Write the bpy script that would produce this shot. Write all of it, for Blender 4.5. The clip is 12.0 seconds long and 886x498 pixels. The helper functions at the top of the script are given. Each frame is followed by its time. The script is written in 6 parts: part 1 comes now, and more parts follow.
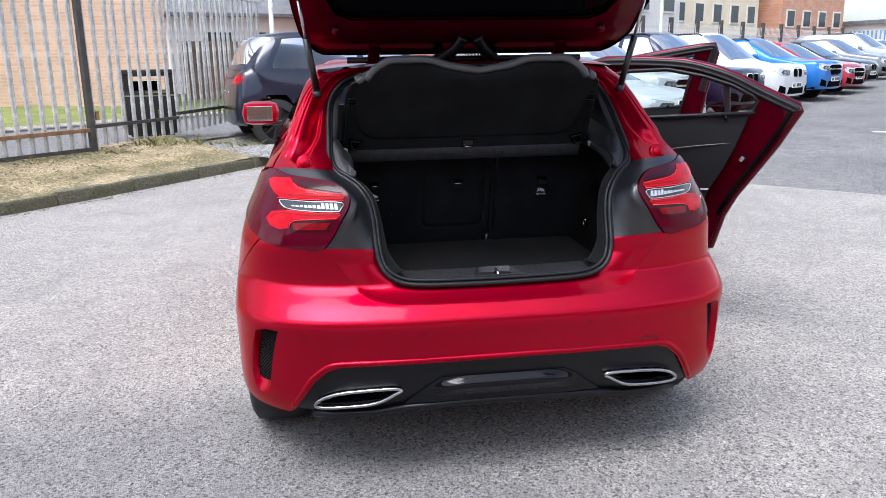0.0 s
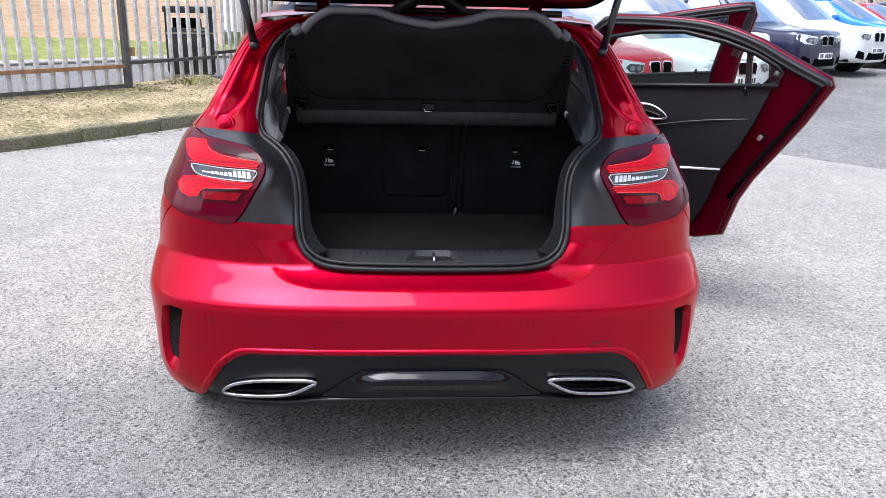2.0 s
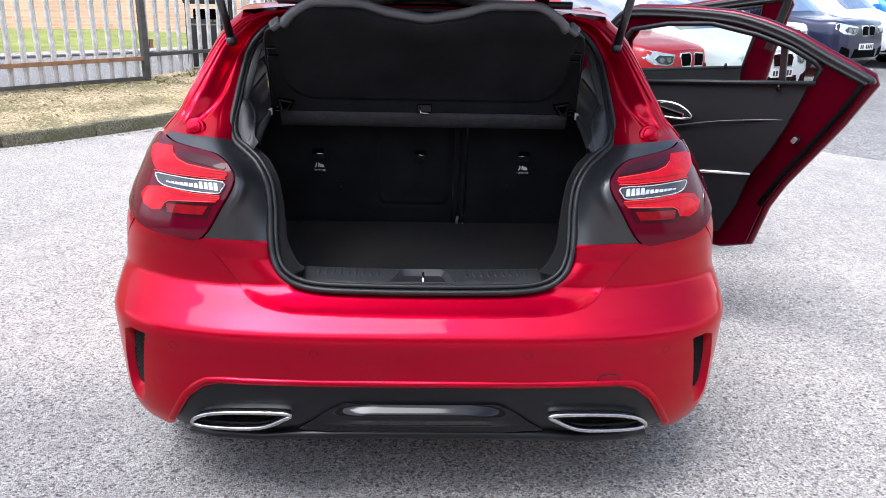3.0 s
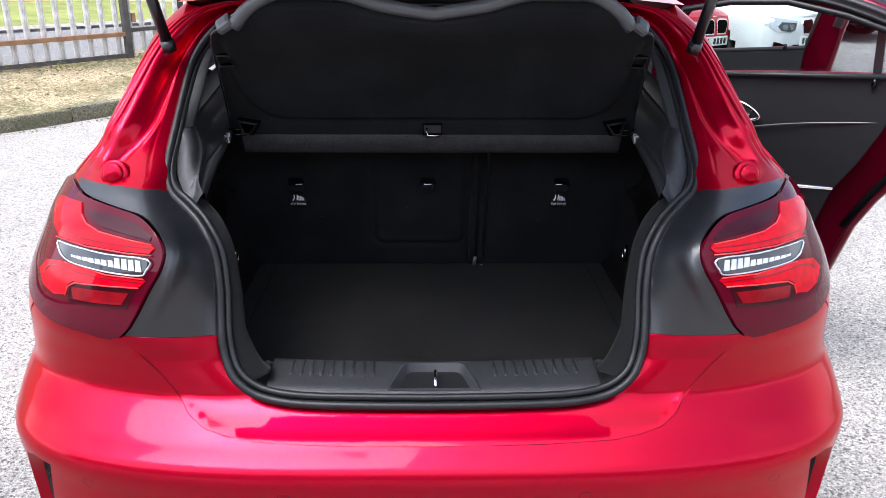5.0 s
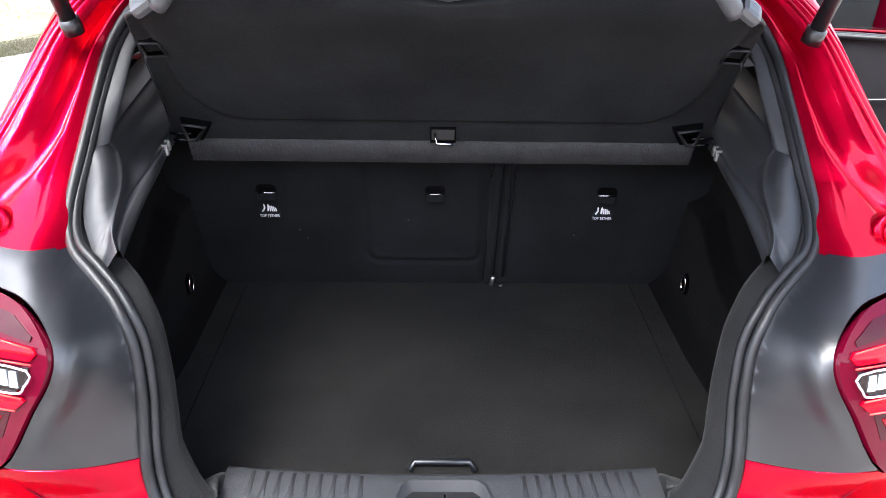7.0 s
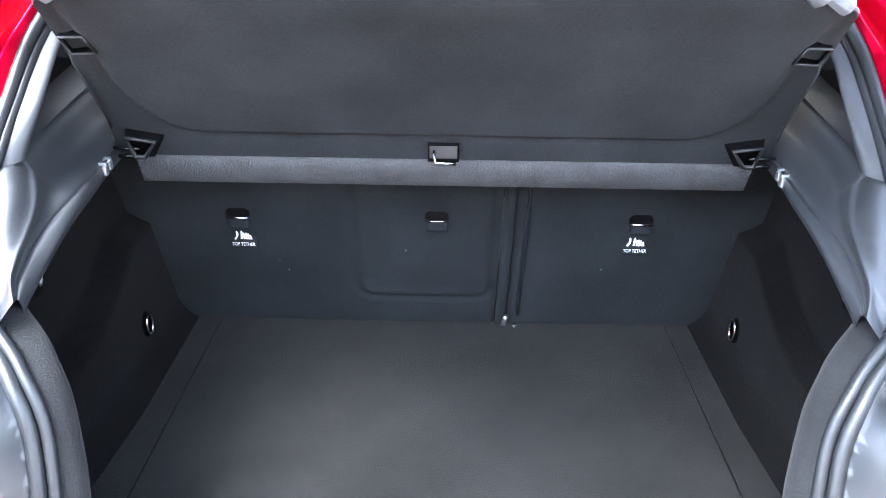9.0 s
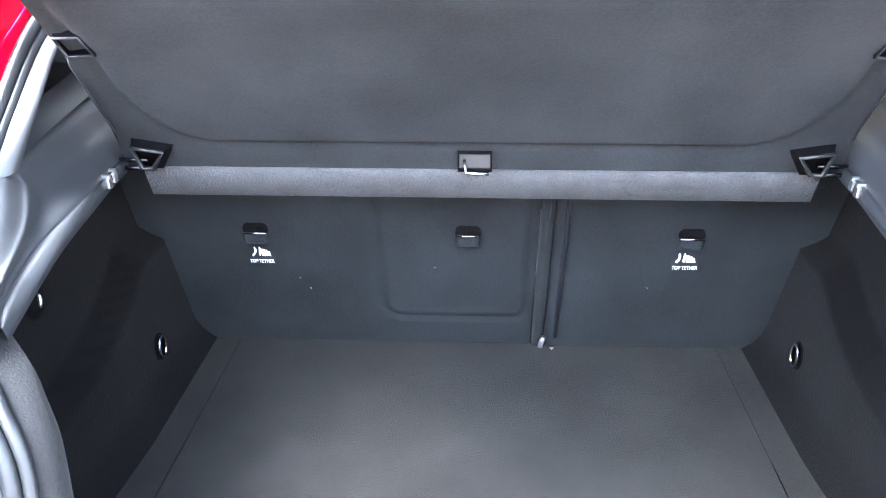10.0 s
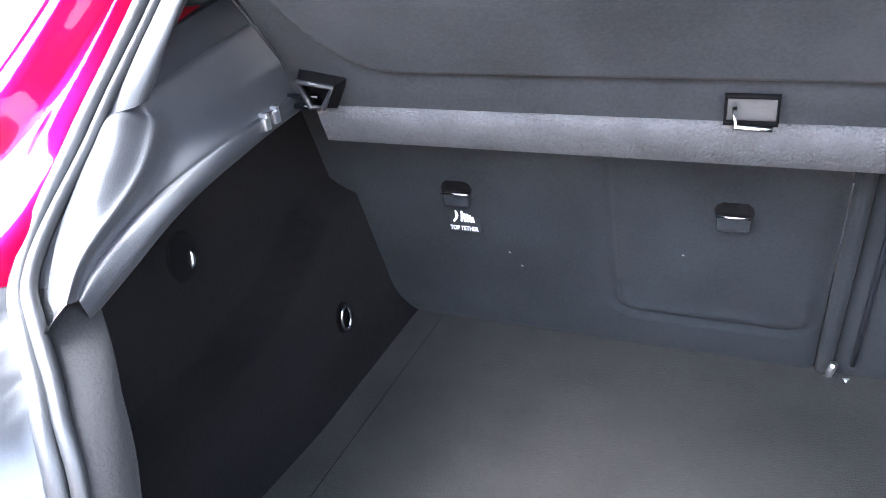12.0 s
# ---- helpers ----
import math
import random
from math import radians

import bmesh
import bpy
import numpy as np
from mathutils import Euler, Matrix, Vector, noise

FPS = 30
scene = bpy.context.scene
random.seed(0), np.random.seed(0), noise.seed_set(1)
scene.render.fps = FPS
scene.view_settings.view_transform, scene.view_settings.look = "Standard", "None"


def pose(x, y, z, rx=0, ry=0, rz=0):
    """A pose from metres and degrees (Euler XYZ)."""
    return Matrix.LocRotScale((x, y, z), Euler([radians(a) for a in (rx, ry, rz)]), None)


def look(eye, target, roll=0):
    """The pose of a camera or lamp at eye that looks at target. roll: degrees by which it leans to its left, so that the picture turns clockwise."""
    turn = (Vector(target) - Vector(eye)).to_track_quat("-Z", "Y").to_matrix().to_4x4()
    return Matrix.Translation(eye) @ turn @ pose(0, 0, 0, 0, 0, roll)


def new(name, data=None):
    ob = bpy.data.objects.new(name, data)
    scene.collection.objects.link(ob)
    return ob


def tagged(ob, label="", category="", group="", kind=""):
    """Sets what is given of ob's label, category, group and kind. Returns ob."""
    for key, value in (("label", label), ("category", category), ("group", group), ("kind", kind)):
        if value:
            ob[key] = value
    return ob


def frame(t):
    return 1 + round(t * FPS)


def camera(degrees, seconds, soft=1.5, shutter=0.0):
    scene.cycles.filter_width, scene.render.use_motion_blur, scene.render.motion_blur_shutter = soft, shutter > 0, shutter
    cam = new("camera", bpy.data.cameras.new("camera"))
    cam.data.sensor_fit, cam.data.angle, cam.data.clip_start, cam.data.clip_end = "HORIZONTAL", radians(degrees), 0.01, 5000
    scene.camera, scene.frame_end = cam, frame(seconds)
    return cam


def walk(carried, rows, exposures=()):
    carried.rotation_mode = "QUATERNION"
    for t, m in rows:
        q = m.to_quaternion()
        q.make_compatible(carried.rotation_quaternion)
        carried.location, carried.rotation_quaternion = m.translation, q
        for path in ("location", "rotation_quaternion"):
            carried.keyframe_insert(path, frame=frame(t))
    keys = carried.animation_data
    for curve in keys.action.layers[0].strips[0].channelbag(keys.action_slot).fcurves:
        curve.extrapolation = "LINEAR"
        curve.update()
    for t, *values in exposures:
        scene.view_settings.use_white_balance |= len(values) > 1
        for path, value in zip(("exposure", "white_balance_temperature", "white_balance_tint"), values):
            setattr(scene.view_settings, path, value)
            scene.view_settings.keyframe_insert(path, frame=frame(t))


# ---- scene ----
cam = camera(60.3, 12.0, 0.9)
PATH = [
    (0, (-0.55, -2.316, 1.393), (-0.264, -0.393, 0.923), -0.9),
    (0.5, (-0.294, -2.355, 1.418), (-0.07, -0.435, 0.905), -0.1),
    (1, (-0.172, -2.272, 1.407), (0.02, -0.359, 0.858), 0.7),
    (1.5, (-0.151, -2.13, 1.412), (0.011, -0.222, 0.835), 1.2),
    (2, (-0.12, -2.052, 1.418), (0.009, -0.148, 0.821), 1.4),
    (2.5, (-0.065, -1.932, 1.411), (0.026, -0.031, 0.799), 1.4),
    (3, (-0.001, -1.808, 1.425), (0.053, 0.092, 0.803), 1.2),
    (3.2, (-0.003, -1.752, 1.424), (0.041, 0.146, 0.796), 1.0),
    (4.8, (-0.039, -1.227, 1.458), (0.002, 0.647, 0.762), 0.4),
    (5, (-0.015, -1.167, 1.473), (0.028, 0.703, 0.766), 0.4),
    (5.5, (0.023, -1.057, 1.489), (0.072, 0.8, 0.747), 0.7),
    (6, (-0.003, -0.91, 1.502), (0.048, 0.928, 0.715), 1.0),
    (6.5, (-0.021, -0.754, 1.524), (0.023, 1.058, 0.678), 0.9),
    (7, (-0.024, -0.655, 1.531), (0.013, 1.128, 0.625), 1.0),
    (7.2, (-0.013, -0.637, 1.523), (0.008, 1.144, 0.613), 0.8),
    (8.8, (0.02, -0.44, 1.47), (0.018, 1.346, 0.572), 0.9),
    (9, (0.011, -0.411, 1.46), (-0.005, 1.384, 0.579), 0.8),
    (9.5, (0.01, -0.342, 1.438), (-0.042, 1.462, 0.575), 0.3),
    (10, (0.012, -0.314, 1.425), (-0.091, 1.49, 0.568), -0.5),
    (10.5, (0.007, -0.306, 1.42), (-0.163, 1.487, 0.549), -1.5),
    (11, (0.031, -0.29, 1.412), (-0.264, 1.477, 0.522), -2.8),
    (11.5, (0.073, -0.205, 1.379), (-0.436, 1.498, 0.462), -4.5),
    (12, (0.02, -0.039, 1.32), (-0.743, 1.561, 0.395), -5.8),
]
EXPOSURES = [(0, 1.0), (0.6, 1.1), (2, 1.22), (3.2, 1.4), (4.8, 1.5), (6, 2.05), (6.5, 2.55), (7.2, 3.05), (8.8, 4.5), (9.5, 5.2), (10.0, 5.5), (10.6, 5.9), (11.3, 5.75), (12, 5.4)]
BALANCE = [(0, 6300, 10), (5, 6300, 10), (6.3, 6550, 9), (7.2, 6500, 8), (8.8, 5850, 4), (10.6, 5800, 4), (12, 6100, 8)]
walk(cam, [(t, look(eye, target, roll)) for t, eye, target, roll in PATH], [(t, stops, float(np.interp(t, [b[0] for b in BALANCE], [b[1] for b in BALANCE])), float(np.interp(t, [b[0] for b in BALANCE], [b[2] for b in BALANCE]))) for t, stops in EXPOSURES])

# ---- world, sun, exposure ----
world = bpy.data.worlds.new("world")
scene.world = world
world.use_nodes = True
SUN_UP, SUN_TURN = 66.0, 226.0
wn = world.node_tree.nodes
sky = wn.new("ShaderNodeTexSky")
sky.sky_type, sky.sun_disc = "NISHITA", False
sky.sun_elevation, sky.sun_rotation = radians(SUN_UP), radians(SUN_TURN)
sky.air_density, sky.dust_density, sky.ozone_density = 1.0, 2.6, 1.0
wn["Background"].inputs["Strength"].default_value = 0.145
wl_ = world.node_tree.links
# broken cloud over the whole sky: bright heaps with duller gaps
cloud = wn.new("ShaderNodeTexNoise")
cloud.inputs["Scale"].default_value, cloud.inputs["Detail"].default_value, cloud.inputs["Roughness"].default_value = 2.3, 8, 0.58
heap, pale_sky, cloud_tone, sky_mix = wn.new("ShaderNodeMapRange"), wn.new("ShaderNodeRGBToBW"), wn.new("ShaderNodeMix"), wn.new("ShaderNodeMix")
for key, value in (("From Min", 0.42), ("From Max", 0.60), ("To Min", 0.0), ("To Max", 1.0)):
    heap.inputs[key].default_value = value
wl_.new(cloud.outputs["Fac"], heap.inputs["Value"])
wl_.new(sky.outputs[0], pale_sky.inputs[0])
cloud_tone.data_type, cloud_tone.blend_type, sky_mix.data_type = "RGBA", "MULTIPLY", "RGBA"
cloud_tone.inputs["Factor"].default_value = 1.0
cloud_tone.inputs["B"].default_value = (1.75, 1.84, 2.08, 1)
wl_.new(pale_sky.outputs[0], cloud_tone.inputs["A"])
wl_.new(heap.outputs[0], sky_mix.inputs["Factor"])
wl_.new(sky.outputs[0], sky_mix.inputs["A"])
wl_.new(cloud_tone.outputs["Result"], sky_mix.inputs["B"])
wl_.new(sky_mix.outputs["Result"], wn["Background"].inputs["Color"])
sun_data = bpy.data.lights.new("sun", "SUN")
sun_data.energy, sun_data.angle, sun_data.color = 1.5, radians(38), (1.0, 0.96, 0.93)
sun = new("sun", sun_data)
sun.matrix_world = look((0, 0, 0), (-math.sin(radians(SUN_TURN)) * math.cos(radians(SUN_UP)), -math.cos(radians(SUN_TURN)) * math.cos(radians(SUN_UP)), -math.sin(radians(SUN_UP))))


# ---- materials ----
def material(name, color, rough=0.5, metal=0.0, vary=0.0, scale=20.0, bump=0.0, coat=0.0, fine=0.0, spec=0.5, sheen=0.0, grain=22, coat_ior=1.5, edge=None):
    """A principled surface with variation at two scales and a fine relief."""
    m = bpy.data.materials.new(name)
    m.use_nodes = True
    n, l = m.node_tree.nodes, m.node_tree.links
    b = n["Principled BSDF"]
    b.inputs["Roughness"].default_value = rough
    b.inputs["Metallic"].default_value = metal
    b.inputs["Coat Weight"].default_value = coat
    b.inputs["Coat Roughness"].default_value = 0.015
    b.inputs["Coat IOR"].default_value = coat_ior
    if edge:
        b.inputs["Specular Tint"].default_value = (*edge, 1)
    b.inputs["Specular IOR Level"].default_value = spec
    b.inputs["Sheen Weight"].default_value = sheen
    b.inputs["Base Color"].default_value = (*color, 1)
    if vary or bump or fine:
        co = n.new("ShaderNodeTexCoord")
        big = n.new("ShaderNodeTexNoise")
        big.inputs["Scale"].default_value, big.inputs["Detail"].default_value = scale, 6
        small = n.new("ShaderNodeTexNoise")
        small.inputs["Scale"].default_value, small.inputs["Detail"].default_value = scale * grain, 3
        for t in (big, small):
            l.new(co.outputs["Object"], t.inputs["Vector"])
        add = n.new("ShaderNodeMath")
        add.operation = "MULTIPLY_ADD"
        l.new(small.outputs["Fac"], add.inputs[0])
        add.inputs[1].default_value = fine
        l.new(big.outputs["Fac"], add.inputs[2])
        ramp = n.new("ShaderNodeMapRange")
        spread = 0.25 * math.sqrt(1 + fine * fine)
        ramp.inputs["From Min"].default_value, ramp.inputs["From Max"].default_value = 0.5 + 0.5 * fine - spread, 0.5 + 0.5 * fine + spread
        ramp.inputs["To Min"].default_value, ramp.inputs["To Max"].default_value = 1 - vary, 1 + vary
        l.new(add.outputs[0], ramp.inputs["Value"])
        mul = n.new("ShaderNodeMix")
        mul.data_type, mul.blend_type = "RGBA", "MULTIPLY"
        mul.inputs["Factor"].default_value = 1
        mul.inputs["A"].default_value = (*color, 1)
        l.new(ramp.outputs[0], mul.inputs["B"])
        l.new(mul.outputs["Result"], b.inputs["Base Color"])
        if bump:
            bp = n.new("ShaderNodeBump")
            bp.inputs["Strength"].default_value, bp.inputs["Distance"].default_value = bump, 0.004
            l.new(small.outputs["Fac"], bp.inputs["Height"])
            l.new(bp.outputs["Normal"], b.inputs["Normal"])
    return m


def glass(name, tint, through_part=0.75, ior=1.5):
    """A thin pane: part of the light passes, the rest is mirrored by Fresnel."""
    m = bpy.data.materials.new(name)
    m.use_nodes = True
    n, l = m.node_tree.nodes, m.node_tree.links
    clear, gloss, mix, fr = n.new("ShaderNodeBsdfTransparent"), n.new("ShaderNodeBsdfGlossy"), n.new("ShaderNodeMixShader"), n.new("ShaderNodeFresnel")
    clear.inputs["Color"].default_value = (*[c * through_part for c in tint], 1)
    gloss.inputs["Roughness"].default_value = 0.02
    fr.inputs["IOR"].default_value = ior
    l.new(fr.outputs[0], mix.inputs[0]), l.new(clear.outputs[0], mix.inputs[1]), l.new(gloss.outputs[0], mix.inputs[2])
    l.new(mix.outputs[0], n["Material Output"].inputs["Surface"])
    return m


def ground_material(name, base, dark, pale, pebble, stain, greyed=None, mossy=None):
    """Worn concrete or asphalt: aggregate, dark specks, patches and stains."""
    m = bpy.data.materials.new(name)
    m.use_nodes = True
    n, l = m.node_tree.nodes, m.node_tree.links
    b = n["Principled BSDF"]
    b.inputs["Roughness"].default_value = 0.9
    co = n.new("ShaderNodeTexCoord")

    def tex(kind, scale, detail=4):
        t = n.new(kind)
        t.inputs["Scale"].default_value = scale
        if kind == "ShaderNodeTexNoise":
            t.inputs["Detail"].default_value = detail
        l.new(co.outputs["Object"], t.inputs["Vector"])
        return t

    def mix(fac, a, c):
        x = n.new("ShaderNodeMix")
        x.data_type = "RGBA"
        l.new(fac, x.inputs["Factor"])
        for s, v in (("A", a), ("B", c)):
            if isinstance(v, tuple):
                x.inputs[s].default_value = (*v, 1)
            else:
                l.new(v, x.inputs[s])
        return x.outputs["Result"]

    def ramp(src, lo, hi, a=0.0, c=1.0):
        r = n.new("ShaderNodeMapRange")
        for k, v in (("From Min", lo), ("From Max", hi), ("To Min", a), ("To Max", c)):
            r.inputs[k].default_value = v
        l.new(src, r.inputs["Value"])
        return r.outputs[0]

    patches = ramp(tex("ShaderNodeTexNoise", 0.7, 5).outputs["Fac"], 0.38, 0.62)
    stains = ramp(tex("ShaderNodeTexNoise", 2.6, 6).outputs["Fac"], 0.5, 0.72, 0, stain)
    grit = tex("ShaderNodeTexVoronoi", pebble)
    specks = ramp(grit.outputs["Distance"], 0.25, 0.6)
    fine = ramp(tex("ShaderNodeTexNoise", pebble * 1.7, 2).outputs["Fac"], 0.35, 0.65)
    bw = n.new("ShaderNodeRGBToBW")
    l.new(grit.outputs["Color"], bw.inputs[0])
    stones = ramp(bw.outputs[0], 0.1, 0.9)
    c = mix(patches, base, pale)
    small = tex("ShaderNodeTexVoronoi", pebble * 2.3)
    bw2 = n.new("ShaderNodeRGBToBW")
    l.new(small.outputs["Color"], bw2.inputs[0])
    stones2 = ramp(bw2.outputs[0], 0.15, 0.85)
    pits = ramp(tex("ShaderNodeTexNoise", 34, 8).outputs["Fac"], 0.60, 0.68, 0, 0.5)
    c = mix(ramp(stones, 0.45, 0.95, 0.0, 1.0), c, tuple(min(1, v * 1.36) for v in pale))
    c = mix(ramp(stones2, 0.36, 0.0, 0, 0.8), c, dark)
    c = mix(ramp(stones, 0.2, 0.0, 0, 0.8), c, dark)
    c = mix(ramp(fine, 0.7, 0.0, 0, 0.45), c, dark)
    c = mix(pits, c, dark)
    pores = ramp(tex("ShaderNodeTexNoise", pebble * 1.3, 1).outputs["Fac"], 0.60, 0.66, 0, 0.85)
    mottle = ramp(tex("ShaderNodeTexNoise", 9, 6).outputs["Fac"], 0.40, 0.68, 0, 0.30)
    c = mix(mottle, c, tuple(v * 0.72 for v in base))
    c = mix(pores, c, tuple(v * 0.6 for v in dark))
    c = mix(stains, c, tuple(v * 0.62 for v in base))
    chips = tex("ShaderNodeTexVoronoi", pebble * 0.55)
    bw3, both_of = n.new("ShaderNodeRGBToBW"), n.new("ShaderNodeMath")
    l.new(chips.outputs["Color"], bw3.inputs[0])
    both_of.operation = "MULTIPLY"
    l.new(ramp(chips.outputs["Distance"], 0.42, 0.24), both_of.inputs[0]), l.new(ramp(bw3.outputs[0], 0.60, 0.72, 0, 0.85), both_of.inputs[1])
    c = mix(both_of.outputs[0], c, tuple(v * 0.8 for v in dark))
    if mossy:
        # thin moss in ragged patches, broken up by the grit
        tone, lo, hi = mossy
        thin = n.new("ShaderNodeMath")
        thin.operation = "MULTIPLY"
        l.new(ramp(tex("ShaderNodeTexNoise", 1.6, 7).outputs["Fac"], lo, hi), thin.inputs[0])
        l.new(ramp(tex("ShaderNodeTexNoise", 26, 5).outputs["Fac"], 0.36, 0.58, 0.1, 0.9), thin.inputs[1])
        c = mix(thin.outputs[0], c, tone)
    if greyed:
        # a broad patch, multiplied by a cool grey tone, with a ragged edge
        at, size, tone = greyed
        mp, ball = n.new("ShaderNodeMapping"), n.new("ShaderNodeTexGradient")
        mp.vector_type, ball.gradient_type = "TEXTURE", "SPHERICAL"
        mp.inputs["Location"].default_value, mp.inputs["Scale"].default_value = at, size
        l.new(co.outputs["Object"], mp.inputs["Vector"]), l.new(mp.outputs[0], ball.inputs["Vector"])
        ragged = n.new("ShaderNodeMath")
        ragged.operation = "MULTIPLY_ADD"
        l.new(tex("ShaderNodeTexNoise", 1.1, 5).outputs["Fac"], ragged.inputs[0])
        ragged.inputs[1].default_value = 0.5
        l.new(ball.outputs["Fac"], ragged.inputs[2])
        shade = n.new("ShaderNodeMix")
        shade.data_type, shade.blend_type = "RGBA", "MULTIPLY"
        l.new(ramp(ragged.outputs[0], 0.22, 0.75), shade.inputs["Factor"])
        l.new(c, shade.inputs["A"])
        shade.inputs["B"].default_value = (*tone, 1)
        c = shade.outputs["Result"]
    l.new(c, b.inputs["Base Color"])
    bp = n.new("ShaderNodeBump")
    bp.inputs["Strength"].default_value, bp.inputs["Distance"].default_value = 0.9, 0.005
    l.new(fine, bp.inputs["Height"])
    l.new(bp.outputs["Normal"], b.inputs["Normal"])
    return m


def brick_material(name, c1, c2, mortar):
    m = bpy.data.materials.new(name)
    m.use_nodes = True
    n, l = m.node_tree.nodes, m.node_tree.links
    b = n["Principled BSDF"]
    b.inputs["Roughness"].default_value = 0.9
    co, mp, br = n.new("ShaderNodeTexCoord"), n.new("ShaderNodeMapping"), n.new("ShaderNodeTexBrick")
    mp.inputs["Rotation"].default_value = (radians(90), 0, 0)
    l.new(co.outputs["Object"], mp.inputs["Vector"]), l.new(mp.outputs[0], br.inputs["Vector"])
    br.inputs["Scale"].default_value = 1
    for k, v in (("Color1", c1), ("Color2", c2), ("Mortar", mortar)):
        br.inputs[k].default_value = (*v, 1)
    br.inputs["Brick Width"].default_value, br.inputs["Row Height"].default_value, br.inputs["Mortar Size"].default_value = 0.225, 0.075, 0.009
    no = n.new("ShaderNodeTexNoise")
    no.inputs["Scale"].default_value, no.inputs["Detail"].default_value = 1.3, 7
    l.new(co.outputs["Object"], no.inputs["Vector"])
    r, x = n.new("ShaderNodeMapRange"), n.new("ShaderNodeMix")
    r.inputs["To Min"].default_value, r.inputs["To Max"].default_value = 0.65, 1.3
    x.data_type, x.blend_type = "RGBA", "MULTIPLY"
    x.inputs["Factor"].default_value = 1
    l.new(no.outputs["Fac"], r.inputs["Value"]), l.new(br.outputs["Color"], x.inputs["A"]), l.new(r.outputs[0], x.inputs["B"])
    l.new(x.outputs["Result"], b.inputs["Base Color"])
    return m


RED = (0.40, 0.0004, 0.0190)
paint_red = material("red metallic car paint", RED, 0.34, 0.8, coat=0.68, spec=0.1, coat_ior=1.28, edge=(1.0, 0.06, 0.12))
# the same red paint, darkened in colour for the shade on inner faces
paint_red_shaded = material("red car paint, shaded copy", (0.085, 0.0005, 0.010), 0.34, 0.7, coat=0.9, spec=0.1, coat_ior=1.28, edge=(1.0, 0.06, 0.12))
black_gloss = material("gloss black plastic", (0.0024, 0.0028, 0.0042), 0.06, vary=0.1, scale=8, spec=0.30)
black_satin = material("satin black plastic", (0.0066, 0.0076, 0.0098), 0.36, vary=0.15, scale=30, bump=0.04, spec=0.75)
black_lower = material("black bumper plastic", (0.0040, 0.0044, 0.0056), 0.32, vary=0.15, scale=30, bump=0.08, spec=0.30)
grey_trim = material("soft grained grey plastic", (0.0165, 0.0176, 0.0200), 0.5, vary=0.12, scale=30, bump=0.10, spec=0.45)
edge_grey = material("satin grey shelf edge", (0.062, 0.065, 0.070), 0.42, vary=0.12, scale=20, bump=0.15, spec=0.7)
sill_plastic = material("grained black sill plastic", (0.025, 0.0262, 0.0285), 0.42, vary=0.12, scale=40, bump=0.35)
rubber = material("black rubber", (0.0085, 0.0092, 0.0105), 0.42, vary=0.2, scale=25, bump=0.1, spec=0.34)
carpet = material("charcoal felt carpet", (0.0098, 0.0092, 0.0088), 1.0, vary=0.6, scale=7, bump=0.4, fine=1.2, spec=0.05, sheen=0.04, grain=70)
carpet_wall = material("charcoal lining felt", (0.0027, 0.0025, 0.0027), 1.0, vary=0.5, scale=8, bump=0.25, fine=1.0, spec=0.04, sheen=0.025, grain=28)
seat_felt = material("dark seat back felt", (0.0114, 0.0132, 0.0148), 0.95, vary=0.4, scale=7, bump=0.15, fine=0.7, spec=0.10, sheen=0.02, grain=36)
shelf_felt = material("dark shelf lining", (0.0122, 0.0132, 0.0145), 0.95, vary=0.45, scale=8, bump=0.08, fine=0.7, spec=0.08, sheen=0.02, grain=36)
shelf_lip_felt = material("grained shelf edge", (0.021, 0.022, 0.024), 0.75, vary=0.5, scale=34, bump=0.6, fine=0.9, grain=9)
leather = material("black door leatherette", (0.0045, 0.0050, 0.0062), 0.5, vary=0.15, scale=40, bump=0.2, spec=0.26)
chrome = material("chrome", (0.75, 0.75, 0.76), 0.12, 1.0, vary=0.05, scale=30)
polished = material("polished exhaust metal", (0.42, 0.43, 0.44), 0.2, 1.0, vary=0.1, scale=30)
steel = material("bare steel", (0.55, 0.56, 0.57), 0.3, 1.0, vary=0.15, scale=40)
lamp_dark = material("smoked red lamp lens", (0.068, 0.0005, 0.0085), 0.35, vary=0.15, scale=4, spec=0.0, coat=1.0, coat_ior=1.28)
lamp_red = material("bright red lamp lens", (0.45, 0.0003, 0.0095), 0.4, vary=0.25, scale=60, spec=0.0, coat=1.0, coat_ior=1.28)
lamp_mid = material("deep red reflector", (0.16, 0.0008, 0.005), 0.4, vary=0.3, scale=40, spec=0.05, coat=1.0, coat_ior=1.28)
lamp_white = material("clear reversing lamp", (0.55, 0.57, 0.60), 0.2, 0.5, vary=0.35, scale=60, coat=1.0)
lamp_bright = material("clear headlamp cover", (0.50, 0.52, 0.55), 0.15, 0.3, coat=1.0, vary=0.2, scale=12)
lamp_dim = material("dark headlamp housing", (0.14, 0.145, 0.155), 0.2, 0.5, coat=1.0, vary=0.3, scale=30)
lamp_grey = material("clear lamp shade", (0.02, 0.021, 0.024), 0.15, 0.5, coat=1.0, vary=0.2, scale=60)
lamp_black = material("smoked black-red reflector", (0.028, 0.0006, 0.004), 0.3, vary=0.2, scale=20, spec=0.05, coat=1.0, coat_ior=1.28)
lamp_edge = material("bright red light guide", (0.92, 0.035, 0.035), 0.35)
# where it fills intakes, grilles and cups, this black stands in for shade
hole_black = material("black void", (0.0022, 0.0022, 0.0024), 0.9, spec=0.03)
mesh_black = material("black honeycomb insert", (0.012, 0.012, 0.012), 0.5, vary=0.3, scale=120, bump=0.8)
white_print = material("white print", (0.75, 0.76, 0.78), 0.6)
plate_white = material("white number plate", (0.75, 0.76, 0.74), 0.35, vary=0.05, scale=10)
